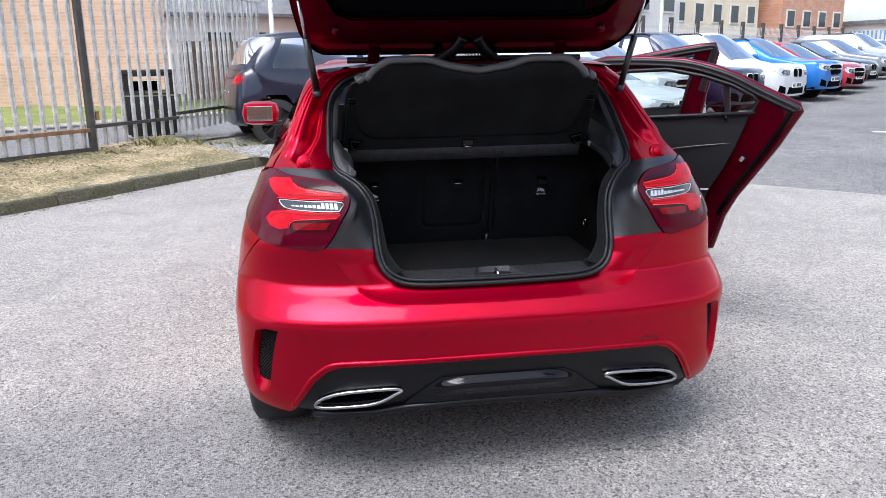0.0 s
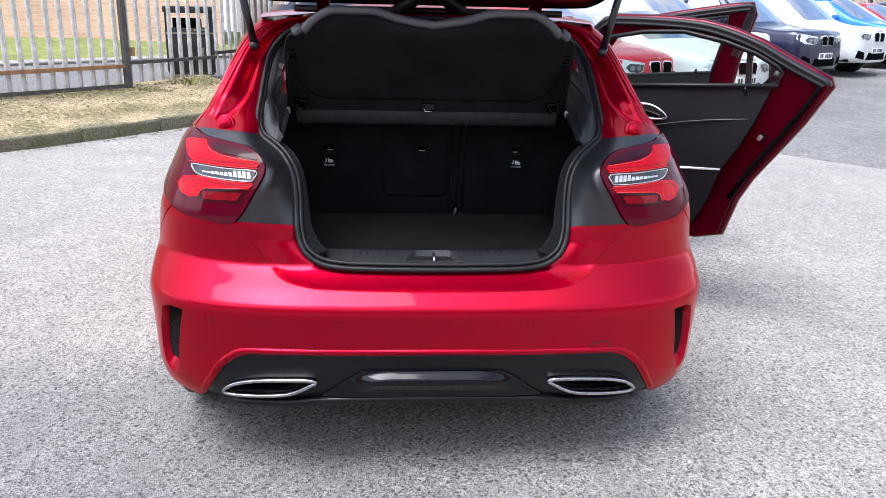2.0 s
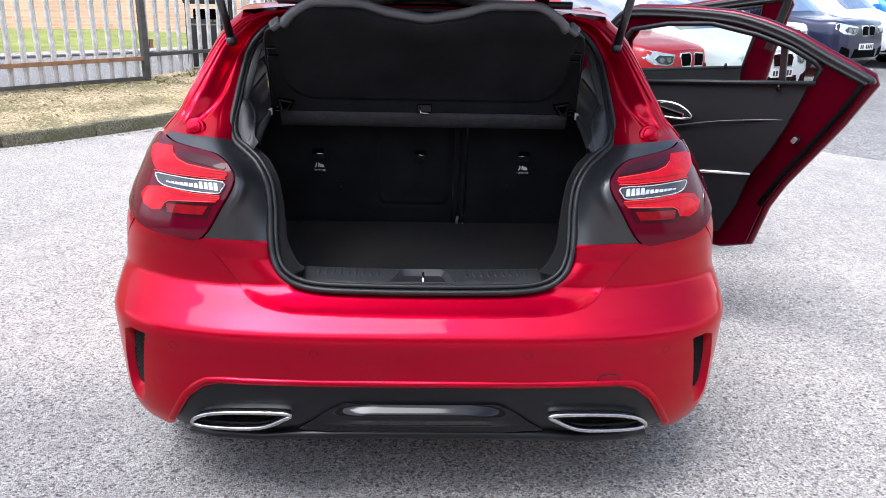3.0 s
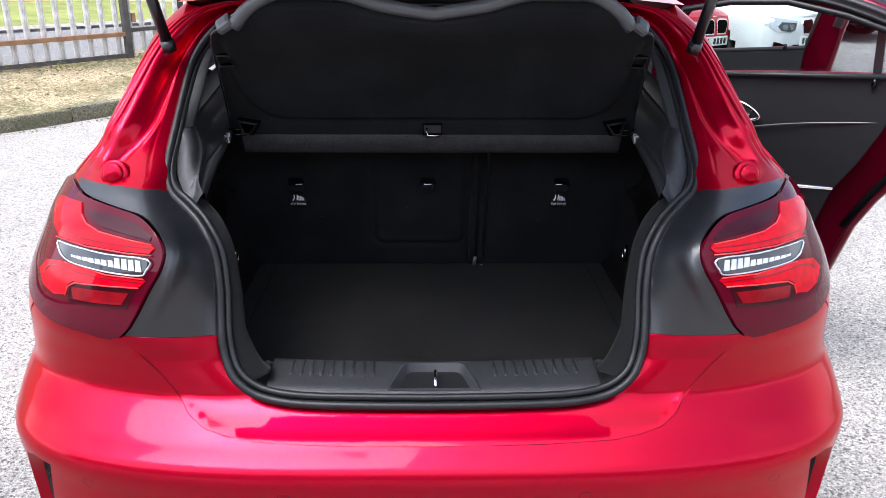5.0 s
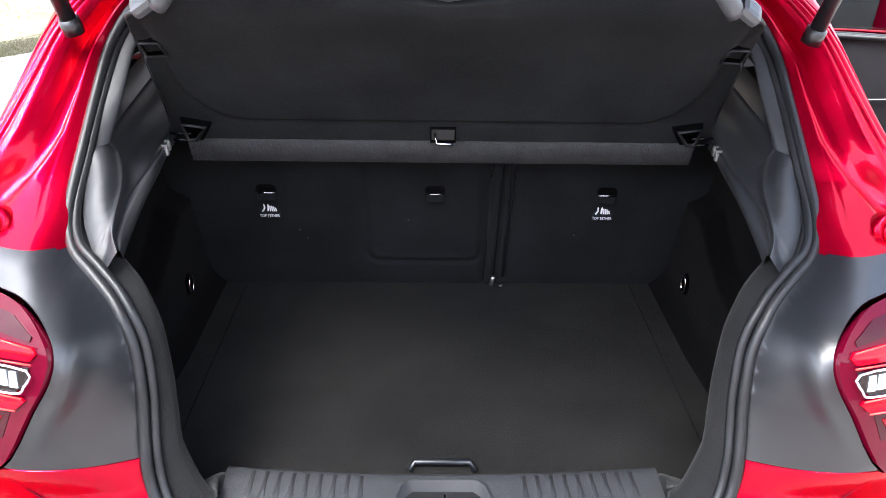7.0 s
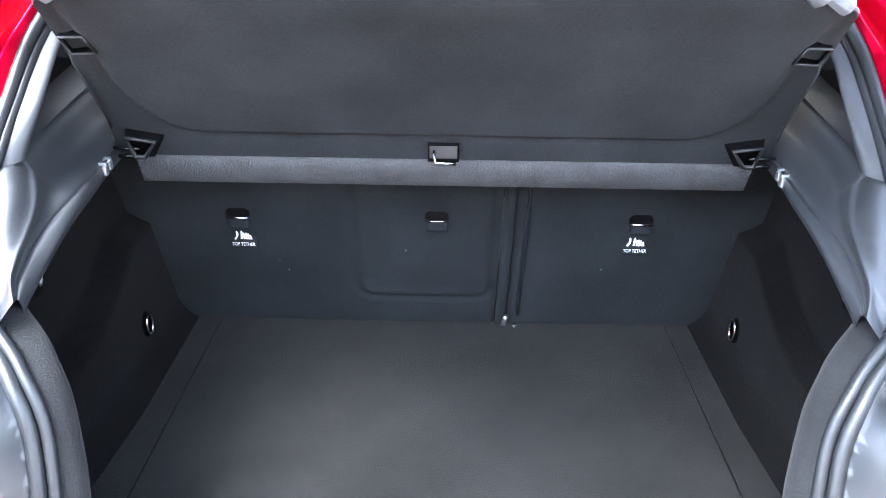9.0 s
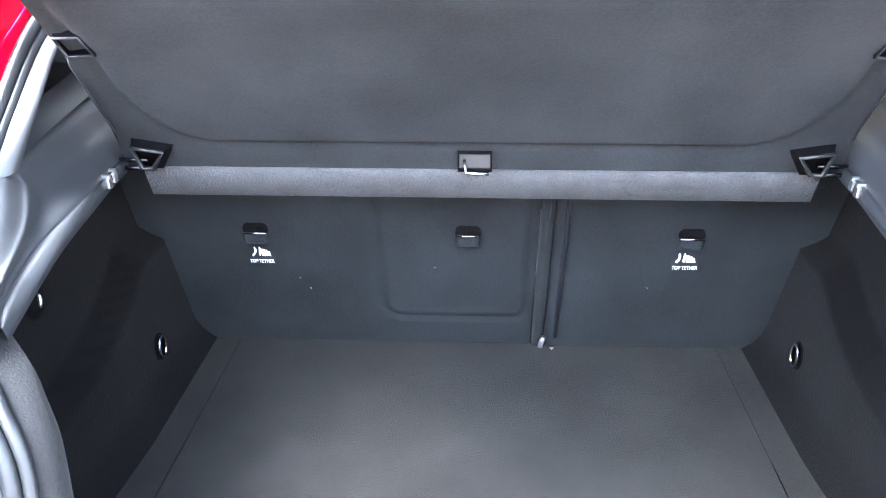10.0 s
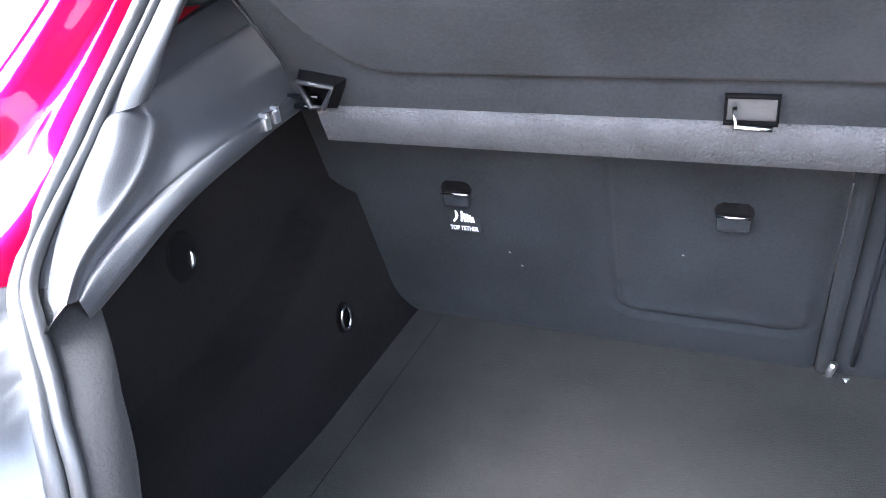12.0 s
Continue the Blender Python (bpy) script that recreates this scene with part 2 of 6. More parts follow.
plate_bar = material("dark print", (0.02, 0.02, 0.02), 0.5)
tyre_rubber = material("tyre rubber", (0.018, 0.018, 0.018), 0.75, vary=0.25, scale=25, bump=0.3)
alloy = material("silver alloy", (0.52, 0.53, 0.54), 0.3, 0.9, vary=0.08, scale=12)
alloy_dark = material("black alloy", (0.03, 0.03, 0.033), 0.3, 0.6, vary=0.1, scale=12)
lining_felt = material("grey lining felt", (0.0105, 0.0106, 0.0112), 1.0, vary=0.32, scale=9, bump=0.25, fine=1.1, spec=0.05, sheen=0.04, grain=40)
lint = material("pale lint", (0.22, 0.22, 0.23), 0.9)
window_glass = glass("window glass", (0.86, 0.92, 0.90), 0.9)
dark_glass = glass("tinted glass", (0.20, 0.22, 0.23), 0.7, 2.1)
mirror_glass = material("mirror", (0.55, 0.57, 0.60), 0.03, 1.0)
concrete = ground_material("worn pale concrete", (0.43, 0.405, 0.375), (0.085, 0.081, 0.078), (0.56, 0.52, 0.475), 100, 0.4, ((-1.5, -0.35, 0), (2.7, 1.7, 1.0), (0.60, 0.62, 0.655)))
asphalt = ground_material("grey asphalt", (0.165, 0.163, 0.16), (0.035, 0.035, 0.038), (0.29, 0.28, 0.27), 55, 0.35)
road_tar = ground_material("road asphalt", (0.20, 0.20, 0.205), (0.10, 0.10, 0.10), (0.26, 0.26, 0.265), 90, 0.2)
dirt = ground_material("dry sandy verge", (0.37, 0.285, 0.165), (0.11, 0.09, 0.04), (0.52, 0.41, 0.26), 45, 1.0, mossy=((0.085, 0.085, 0.030), 0.42, 0.60))
gravel = ground_material("grey gravel", (0.22, 0.21, 0.20), (0.06, 0.06, 0.06), (0.40, 0.39, 0.37), 28, 0.3)
kerb_stone = ground_material("mossy concrete kerb", (0.17, 0.155, 0.105), (0.045, 0.042, 0.025), (0.23, 0.215, 0.15), 70, 0.8, mossy=((0.075, 0.085, 0.022), 0.44, 0.62))
grass_green = material("lawn", (0.17, 0.20, 0.055), 0.95, vary=0.5, scale=3, bump=0.5, fine=0.8)
weed_green = material("dry weeds", (0.20, 0.19, 0.07), 0.9, vary=0.5, scale=14)
brick_sand = brick_material("sand-orange brick", (0.72, 0.42, 0.27), (0.80, 0.53, 0.37), (0.72, 0.58, 0.46))
brick_red = brick_material("orange brick", (0.50, 0.20, 0.11), (0.60, 0.28, 0.16), (0.5, 0.42, 0.35))
render_pale = material("pale render", (0.66, 0.64, 0.60), 0.9, vary=0.12, scale=0.8, bump=0.2)
render_cream = material("cream render", (0.70, 0.60, 0.44), 0.9, vary=0.12, scale=0.8, bump=0.2)
slate = material("grey roof slates", (0.16, 0.165, 0.18), 0.8, vary=0.25, scale=3, bump=0.5)
galvanised = material("galvanised steel", (0.60, 0.595, 0.57), 0.55, 0.3, vary=0.45, scale=7, fine=0.5)
rust = material("rusty rail", (0.26, 0.14, 0.07), 0.85, vary=0.5, scale=7, bump=0.4, fine=0.4)
dark_steel = material("weathered dark steel", (0.075, 0.07, 0.065), 0.7, 0.3, vary=0.4, scale=8, fine=0.3)
fence_blue = material("blue painted steel", (0.10, 0.25, 0.42), 0.5, vary=0.2, scale=4)
bin_plastic = material("black bin plastic", (0.014, 0.014, 0.014), 0.42, vary=0.3, scale=6)
bin_gold = material("faded yellow band", (0.20, 0.19, 0.10), 0.6, vary=0.2, scale=14)
timber = material("brown timber", (0.17, 0.115, 0.08), 0.85, vary=0.35, scale=5, bump=0.4)
white_line = material("worn white paint", (0.62, 0.62, 0.60), 0.85, vary=0.3, scale=9, fine=0.6)

weed_dark = material("dead leaves", (0.09, 0.075, 0.045), 0.95, vary=0.6, scale=20)
stone_bits = material("stone chips", (0.36, 0.32, 0.26), 0.95, vary=0.5, scale=9)
moss = material("dry moss", (0.19, 0.165, 0.075), 0.95, vary=0.5, scale=12)


# ---- mesh helpers ----
def made(name, verts, faces, mat, parent=None, label="", smooth=True, normals=None):
    me = bpy.data.meshes.new(name)
    me.from_pydata([tuple(v) for v in verts], [], faces)
    me.materials.append(mat)
    me.update()
    if smooth:
        me.polygons.foreach_set("use_smooth", [True] * len(me.polygons))
    if normals is not None:
        me.normals_split_custom_set_from_vertices([tuple(v) for v in normals])
    ob = new(name, me)
    if parent:
        ob.parent = parent
    if label:
        tagged(ob, label)
    return ob


def part(name, bm, mat, parent, label="", smooth=False, sharp=0.6):
    """Links a bmesh as one mesh object under a thing or a part."""
    me = bpy.data.meshes.new(name)
    bmesh.ops.recalc_face_normals(bm, faces=bm.faces)
    if smooth:
        for f in bm.faces:
            f.smooth = True
        for e in bm.edges:
            if len(e.link_faces) == 2 and e.calc_face_angle(0) > sharp:
                e.smooth = False
    bm.to_mesh(me)
    bm.free()
    me.materials.append(mat)
    ob = new(name, me)
    if parent:
        ob.parent = parent
    if label:
        tagged(ob, label)
    return ob


def thing(name, label, category, group="", kind="", at=None):
    ob = new(name)
    ob.empty_display_size = 0.1
    if at is not None:
        ob.matrix_world = at
    return tagged(ob, label, category, group, kind)


def box_bm(size, at=(0, 0, 0), bevel=0.0, turn=(0, 0, 0), bm=None):
    bm = bm or bmesh.new()
    r = bmesh.ops.create_cube(bm, size=1.0, matrix=pose(*at, *turn) @ Matrix.Diagonal((*size, 1)))
    if bevel:
        es = list({e for v in r["verts"] for e in v.link_edges})
        bmesh.ops.bevel(bm, geom=es, offset=bevel, segments=2, profile=0.6, affect="EDGES")
    return bm


def tube(points, radius, sides=8, closed=False, flat=1.0):
    """Vertices and faces of a tube along points; its section is carried along without twist."""
    pts = [Vector(p) for p in points]
    n, vs, fs = len(pts), [], []
    dirs = []
    for i, p in enumerate(pts):
        a = pts[(i - 1) % n] if closed or i else p
        b = pts[(i + 1) % n] if closed or i < n - 1 else p
        dirs.append((b - a).normalized())
    up = Vector((0, 0, 1)) if abs(dirs[0].z) < 0.9 else Vector((0, 1, 0))
    side = [dirs[0].cross(up).normalized()]
    for i in range(1, n):
        side.append((side[-1] - dirs[i] * side[-1].dot(dirs[i])).normalized())
    turn = 0.0
    if closed:
        last = (side[-1] - dirs[0] * side[-1].dot(dirs[0])).normalized()
        turn = math.atan2(last.cross(side[0]).dot(dirs[0]), last.dot(side[0]))
    for i, p in enumerate(pts):
        s = side[i]
        w = s.cross(dirs[i])
        r = radius[i] if isinstance(radius, (list, tuple)) else radius
        for k in range(sides):
            c = 2 * math.pi * k / sides - turn * i / n
            vs.append(p + s * (r * math.cos(c)) + w * (r * flat * math.sin(c)))
    for i in range(n if closed else n - 1):
        for k in range(sides):
            k2, j = (k + 1) % sides, (i + 1) % n
            fs.append((i * sides + k, i * sides + k2, j * sides + k2, j * sides + k))
    if not closed:
        fs += [tuple(range(sides))[::-1], tuple(range((n - 1) * sides, n * sides))]
    return vs, fs


def grid(rows):
    """Vertices and faces of a net of points, row by row."""
    m = len(rows[0])
    vs = [p for r in rows for p in r]
    fs = [(i * m + k, i * m + k + 1, (i + 1) * m + k + 1, (i + 1) * m + k) for i in range(len(rows) - 1) for k in range(m - 1)]
    return vs, fs


def smooth_curve(points, steps=6, closed=False):
    """A Catmull-Rom curve through the points."""
    p = [Vector(q) for q in points]
    n, out = len(p), []
    for i in range(n if closed else n - 1):
        a, b, c, d = (p[(i + k) % n] if closed else p[min(max(i + k, 0), n - 1)] for k in (-1, 0, 1, 2))
        for s in range(steps):
            t = s / steps
            out.append(0.5 * (2 * b + (c - a) * t + (2 * a - 5 * b + 4 * c - d) * t * t + (3 * b - a - 3 * c + d) * t ** 3))
    if not closed:
        out.append(p[-1])
    return out


def pchip(xs, ys):
    """A smooth curve through the values that does not overshoot."""
    xs, ys = np.array(xs, float), np.array(ys, float)
    h, d = np.diff(xs), np.diff(ys) / np.diff(xs)
    m = np.zeros(len(xs))
    m[0], m[-1] = d[0], d[-1]
    for i in range(1, len(xs) - 1):
        if d[i - 1] * d[i] > 0:
            a, b = 2 * h[i] + h[i - 1], h[i] + 2 * h[i - 1]
            m[i] = (a + b) / (a / d[i - 1] + b / d[i])

    def f(x):
        x = min(max(x, xs[0]), xs[-1])
        i = min(max(int(np.searchsorted(xs, x)) - 1, 0), len(h) - 1)
        t = (x - xs[i]) / h[i]
        return float((1 + 2 * t) * (1 - t) ** 2 * ys[i] + t * (1 - t) ** 2 * h[i] * m[i] + t * t * (3 - 2 * t) * ys[i + 1] + t * t * (t - 1) * h[i] * m[i + 1])
    return f


def inside(poly, x, y):
    c, j = False, len(poly) - 1
    for i in range(len(poly)):
        if (poly[i][1] > y) != (poly[j][1] > y) and x < (poly[j][0] - poly[i][0]) * (y - poly[i][1]) / (poly[j][1] - poly[i][1]) + poly[i][0]:
            c = not c
        j = i
    return c


def dense(poly, step):
    out = []
    for i, a in enumerate(poly):
        b = poly[(i + 1) % len(poly)]
        k = max(1, int(math.hypot(b[0] - a[0], b[1] - a[1]) / step))
        out += [(a[0] + (b[0] - a[0]) * j / k, a[1] + (b[1] - a[1]) * j / k) for j in range(k)]
    return out


def fill_flat(outline, holes, step):
    """Triangles that fill an outline with holes, with a regular net of points between."""
    from mathutils.geometry import delaunay_2d_cdt
    loops = [dense(outline, step)] + [dense(h, step) for h in holes]
    pts, edges = [], []
    for lp in loops:
        s = len(pts)
        pts += lp
        edges += [(s + i, s + (i + 1) % len(lp)) for i in range(len(lp))]
    rim = np.array(pts)
    x0, y0 = min(p[0] for p in outline), min(p[1] for p in outline)
    x1, y1 = max(p[0] for p in outline), max(p[1] for p in outline)
    for i in range(1, int((x1 - x0) / step) + 1):
        for j in range(1, int((y1 - y0) / step) + 1):
            x, y = x0 + i * step, y0 + j * step
            if inside(outline, x, y) and not any(inside(h, x, y) for h in holes) and np.min(np.hypot(rim[:, 0] - x, rim[:, 1] - y)) > step * 0.55:
                pts.append((x, y))
    v, e, f, *_ = delaunay_2d_cdt([Vector(p) for p in pts], edges, [], 0, 1e-6)
    tri = []
    for t in f:
        cx, cy = sum(v[i][0] for i in t) / 3, sum(v[i][1] for i in t) / 3
        if inside(outline, cx, cy) and not any(inside(h, cx, cy) for h in holes):
            tri.append(tuple(t))
    return [tuple(p) for p in v], tri


def sheet(name, outline, holes, surface, mat, parent, label="", off=0.0, thick=0.006, step=0.02):
    """A panel laid on surface(a, b) within an outline, with a turned-in rim of its own thickness."""
    pts, tri = fill_flat(outline, holes, step)
    P, Nn = [], []
    e = 0.004
    for a, b in pts:
        p = Vector(surface(a, b))
        n = (Vector(surface(a + e, b)) - Vector(surface(a - e, b))).cross(Vector(surface(a, b + e)) - Vector(surface(a, b - e))).normalized()
        P.append(p + n * off), Nn.append(n)
    count = {}
    for t in tri:
        for i in range(3):
            k = (t[i], t[(i + 1) % 3])
            count[k] = count.get(k, 0) + 1
    faces = list(tri)
    flip = sum((Vector(P[t[1]]) - P[t[0]]).cross(P[t[2]] - P[t[0]]).dot(Nn[t[0]]) for t in tri) < 0
    for a, b in [k for k in count if (k[1], k[0]) not in count]:
        s = len(P)
        out = (P[b] - P[a]).cross(Nn[a]).normalized() * (-1 if flip else 1)
        P += [P[a].copy(), P[b].copy(), P[b] - Nn[b] * thick, P[a] - Nn[a] * thick]
        Nn += [(out + Nn[a] * 0.6).normalized(), (out + Nn[b] * 0.6).normalized(), out, out]
        faces.append((s + 1, s, s + 3, s + 2))
    if flip:
        faces = [tuple(reversed(f)) for f in faces]
    return made(name, P, faces, mat, parent, label, True, Nn)


# ---- ground and surroundings ----
def ground_z(x, y):
    """The yard is level round the car and rises gently beyond it."""
    d = max(0.0, y - 6.0)
    return min(0.037 * d, 0.7)


def flat_sheet(name, x0, x1, y0, y1, nx, ny, mat, height, label, category, kind="structure"):
    rows = [[(x0 + (x1 - x0) * i / nx, y0 + (y1 - y0) * j / ny, 0) for i in range(nx + 1)] for j in range(ny + 1)]
    vs, fs = grid([[(x, y, height(x, y)) for x, y, _ in r] for r in rows])
    return tagged(made(name, vs, fs, mat, None), label, category, "", kind)


flat_sheet("ground", -400, 400, -300, 600, 40, 45, road_tar, lambda x, y: -0.10 if y < 70 else 0.55, "grey asphalt ground that reaches the horizon", "ground")
# pale concrete yard and the asphalt beyond its edge
FENCE_DIR = Vector((0.67, 0.742, 0)).normalized()
FENCE_OUT = Vector((-FENCE_DIR.y, FENCE_DIR.x, 0))
KERB0 = Vector((-3.35, 6.17, 0))


def strip(name, origin, along, across, a0, a1, b0, b1, mat, height, label, category, na=40, nb=6, kind="structure"):
    """A ground strip in its own two directions."""
    rows = []
    for j in range(nb + 1):
        r = []
        for i in range(na + 1):
            p = origin + along * (a0 + (a1 - a0) * i / na) + across * (b0 + (b1 - b0) * j / nb)
            r.append((p.x, p.y, height(p, b0 + (b1 - b0) * j / nb)))
        rows.append(r)
    vs, fs = grid(rows)
    return tagged(made(name, vs, fs, mat, None), label, category, "", kind)


concrete_poly = [(-14, -16), (14, -16), (14, -4.6), (5.1, 4.85), (4.2, 5.85), (2.4, 8.0), (1.2, 9.6), (1.0, 12), (-0.2, 12), (-0.5, 9.43), (-7.3, 1.8), (-14, -5.8)]
cv, cf = fill_flat(concrete_poly, [], 0.6)
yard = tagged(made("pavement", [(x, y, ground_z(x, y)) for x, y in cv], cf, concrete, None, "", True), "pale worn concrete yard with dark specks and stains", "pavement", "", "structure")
lane_poly = [(14, -16), (60, -16), (60, 60), (-2, 60), (-1.2, 12), (1.0, 12), (1.2, 9.6), (2.4, 8.0), (4.2, 5.85), (5.1, 4.85), (14, -4.6)]
lv, lf = fill_flat(lane_poly, [], 1.5)
tagged(made("road", [(x, y, ground_z(x, y) - 0.005) for x, y in lv], lf, asphalt, None), "weathered grey asphalt lane of the yard", "road", "", "structure")
for cx, cy, lx, ly, turn in ((9.3, 9.6, 1.0, 0.16, -35), (11.8, 12.4, 0.9, 0.13, -35), (14.6, 14.0, 1.0, 0.13, -35)):
    bm = box_bm((lx, ly, 0.004), (0, 0, 0), 0)
    o = part("road_marking", bm, white_line, None)
    o.matrix_world = pose(cx, cy, ground_z(cx, cy) + 0.003, 0, 0, turn)
    tagged(o, "worn white painted mark on the asphalt", "marking", "marks on the asphalt", "structure")


def verge_z(p, b):
    k = min(max((b - 0.12) / 1.9, 0), 1)
    return ground_z(p.x, p.y) + 0.13 + 0.17 * k + 0.03 * noise.noise((p.x * 0.9, p.y * 0.9, 3)) * min(1, b * 3) + (0.006 + 0.012 * noise.noise((p.x * 2.6, p.y * 2.6, 8))) * max(0, 1 - b * 3)


kerb = thing("kerb", "mossy concrete kerb stones along the sandy verge", "kerb", "", "structure")
kb = bmesh.new()
box_bm((0.912, 0.13, 0.20), (0, 0, 0), 0.022, bm=kb)
kerb_me = None
for i in range(22):
    a = -12.4 + i * 0.915
    p = KERB0 + FENCE_DIR * a + FENCE_OUT * 0.065
    if p.y > 9.8:
        continue
    m = pose(p.x, p.y, ground_z(p.x, p.y) + 0.035 + 0.004 * math.sin(i * 2.3), random.uniform(-0.6, 0.6), random.uniform(-0.4, 0.4), math.degrees(math.atan2(FENCE_DIR.y, FENCE_DIR.x)) + random.uniform(-0.4, 0.4))
    if kerb_me is None:
        o = part("kerb_stone", kb, kerb_stone, kerb)
        kerb_me = o.data
    else:
        o = new("kerb_stone", kerb_me)
        o.parent = kerb
    o.matrix_world = m
strip("verge", KERB0, FENCE_DIR, FENCE_OUT, -13, 2.85, 0.035, 1.95, dirt, verge_z, "dry sandy verge with thin moss behind the kerb", "verge", 90, 16)
strip("gravel_patch", KERB0, FENCE_DIR, FENCE_OUT, 2.8, 8.5, -0.3, 1.95, gravel, lambda p, b: ground_z(p.x, p.y) + 0.14 + 0.02 * noise.noise((p.x * 2, p.y * 2, 1)), "grey gravel beside the verge", "gravel", 40, 14)
strip("street", KERB0, FENCE_DIR, FENCE_OUT, -25, 30, 1.95, 6.45, road_tar, lambda p, b: min(ground_z(p.x, p.y), 0.10) + 0.22, "smooth grey public road behind the fence", "road", 30, 4)
strip("lawn", KERB0, FENCE_DIR, FENCE_OUT, -25, 30, 7.1, 12.5, grass_green, lambda p, b: 0.37 + 0.09 * min(b - 7.1, 2.8) + 0.04 * noise.noise((p.x, p.y, 0)), "green lawn in front of the brick wall", "lawn", 60, 12)

strip("footpath", KERB0, FENCE_DIR, FENCE_OUT, -25, 30, 6.4, 7.15, concrete, lambda p, b: 0.37, "pale footpath along the lawn", "pavement", 30, 2)


# dead leaves, twigs and stones along the kerb and the fence
def litter(name, count, a0, a1, b0, b1, mat, small, label):
    vs, fs = [], []
    for i in range(count):
        a, b = random.uniform(a0, a1), b0 + (b1 - b0) * random.random() ** 1.6
        p = KERB0 + FENCE_DIR * a + FENCE_OUT * b
        z = (ground_z(p.x, p.y) if b < 0 else verge_z(p, b)) + 0.002
        r, t, h = small * random.uniform(0.4, 1.3), random.uniform(0, 6.28), random.uniform(0.3, 0.9)
        o = len(vs)
        for k in range(5):
            q = t + k * 1.257
            rr = r * random.uniform(0.5, 1.1)
            vs.append((p.x + rr * math.cos(q), p.y + rr * math.sin(q) * 0.7, z + random.uniform(0, 0.3) * r))
        vs.append((p.x, p.y, z + r * h))
        fs += [(o + k, o + (k + 1) % 5, o + 5) for k in range(5)]
    o = made(name, vs, fs, mat, None, "", False)
    return tagged(o, label, "litter", "", "stuff")


litter("leaf_litter", 700, -9, 3.4, -0.16, -0.01, weed_dark, 0.014, "dark dead leaves and grit along the foot of the kerb")
litter("leaf_litter", 900, -9, 3.4, 1.75, 1.25, weed_dark, 0.020, "dark dead leaves and twigs at the foot of the fence")
litter("verge_stones", 900, -9, 3.4, 0.2, 1.8, stone_bits, 0.013, "small stones and chips strewn over the sandy verge")
litter("verge_moss", 2400, -9, 2.8, 0.45, 1.85, moss, 0.021, "dry olive moss tufts on the sandy verge")

# weeds at the foot of the fence
def weed_clump(at, count, high, label):
    vs, fs = [], []
    for i in range(count):
        a, r = random.uniform(0, 6.28), random.uniform(0, 0.32)
        x, y = r * math.cos(a), r * math.sin(a) * 0.7
        h, lean, w = high * random.uniform(0.4, 1), random.uniform(-0.24, 0.24), random.uniform(0.004, 0.012)
        s = len(vs)
        d = random.uniform(0, 3.14)
        cx, cy = math.cos(d), math.sin(d)
        for k in range(4):
            t = k / 3
            ww = w * (1 - t * 0.85) * (1.4 if k == 1 else 1)
            vs += [(x + lean * t * t - cx * ww, y + 0.6 * lean * t - cy * ww, h * t * (1 - 0.2 * t)), (x + lean * t * t + cx * ww, y + 0.6 * lean * t + cy * ww, h * t * (1 - 0.2 * t))]
        fs += [(s + 2 * k, s + 2 * k + 1, s + 2 * k + 3, s + 2 * k + 2) for k in range(3)]
    o = made("weeds", vs, fs, weed_green, None)
    o.matrix_world = Matrix.Translation(at)
    return tagged(o, label, "weeds", "weeds along the fence", "stuff")


for a, b, cnt, hi in ((2.3, 1.5, 70, 0.22), (2.7, 1.3, 50, 0.17), (3.1, 1.1, 40, 0.12), (0.6, 1.6, 30, 0.12), (-1.0, 1.6, 25, 0.1), (1.6, 1.4, 40, 0.1), (3.3, 0.8, 40, 0.14)):
    p = KERB0 + FENCE_DIR * a + FENCE_OUT * b
    weed_clump((p.x, p.y, verge_z(p, b) - 0.01), cnt, hi, "dry yellow-green weeds growing from the sandy verge")


# ---- palisade fence ----
def pale_mesh(height):
    """One corrugated pale with a notched, splayed head."""
    w, t = 0.034, 0.0025
    prof = [(-w, 0.010), (-w * 0.5, 0.0), (-w * 0.28, 0.014), (w * 0.28, 0.014), (w * 0.5, 0.0), (w, 0.010)]
    rows = []
    for z, k in ((0.0, 1), (height - 0.10, 1), (height - 0.03, 0.75), (height, 0.12)):
        rows.append([(x * k, y, z) for x, y in prof])
    vs, fs = grid(rows)
    back = [(x, y - t, z) for x, y, z in vs]
    n = len(vs)
    fs2 = fs + [tuple(i + n for i in reversed(f)) for f in fs]
    m = len(prof)
    for r in range(len(rows) - 1):
        for c in (0, m - 1):
            fs2.append((r * m + c, (r + 1) * m + c, (r + 1) * m + c + n, r * m + c + n))
    me = bpy.data.meshes.new("pale")
    me.from_pydata(vs + back, [], fs2)
    me.materials.append(galvanised)
    return me


fence = thing("palisade_fence", "galvanised steel palisade fence with a rusty lower rail", "fence")
pale_me = pale_mesh(2.3)
F0 = KERB0 + FENCE_OUT * 1.70


def fence_at(a, out=0.0):
    """A point of the fence line, which bends outwards after the dark post."""
    return F0 + FENCE_DIR * a + FENCE_OUT * (out + 0.14 * max(0.0, a - 1.47) + 0.26 * max(0.0, a - 3.0))


face = math.degrees(math.atan2(FENCE_DIR.y, FENCE_DIR.x))
for i in range(58):
    a = -3.9 + i * 0.170
    p = fence_at(a)
    if abs(a - 1.47) < 0.05:
        continue
    o = new("pale", pale_me)
    o.parent = fence
    o.matrix_world = pose(p.x, p.y, ground_z(p.x, p.y) + 0.31, random.uniform(-1, 1), random.uniform(-0.7, 0.7), face)


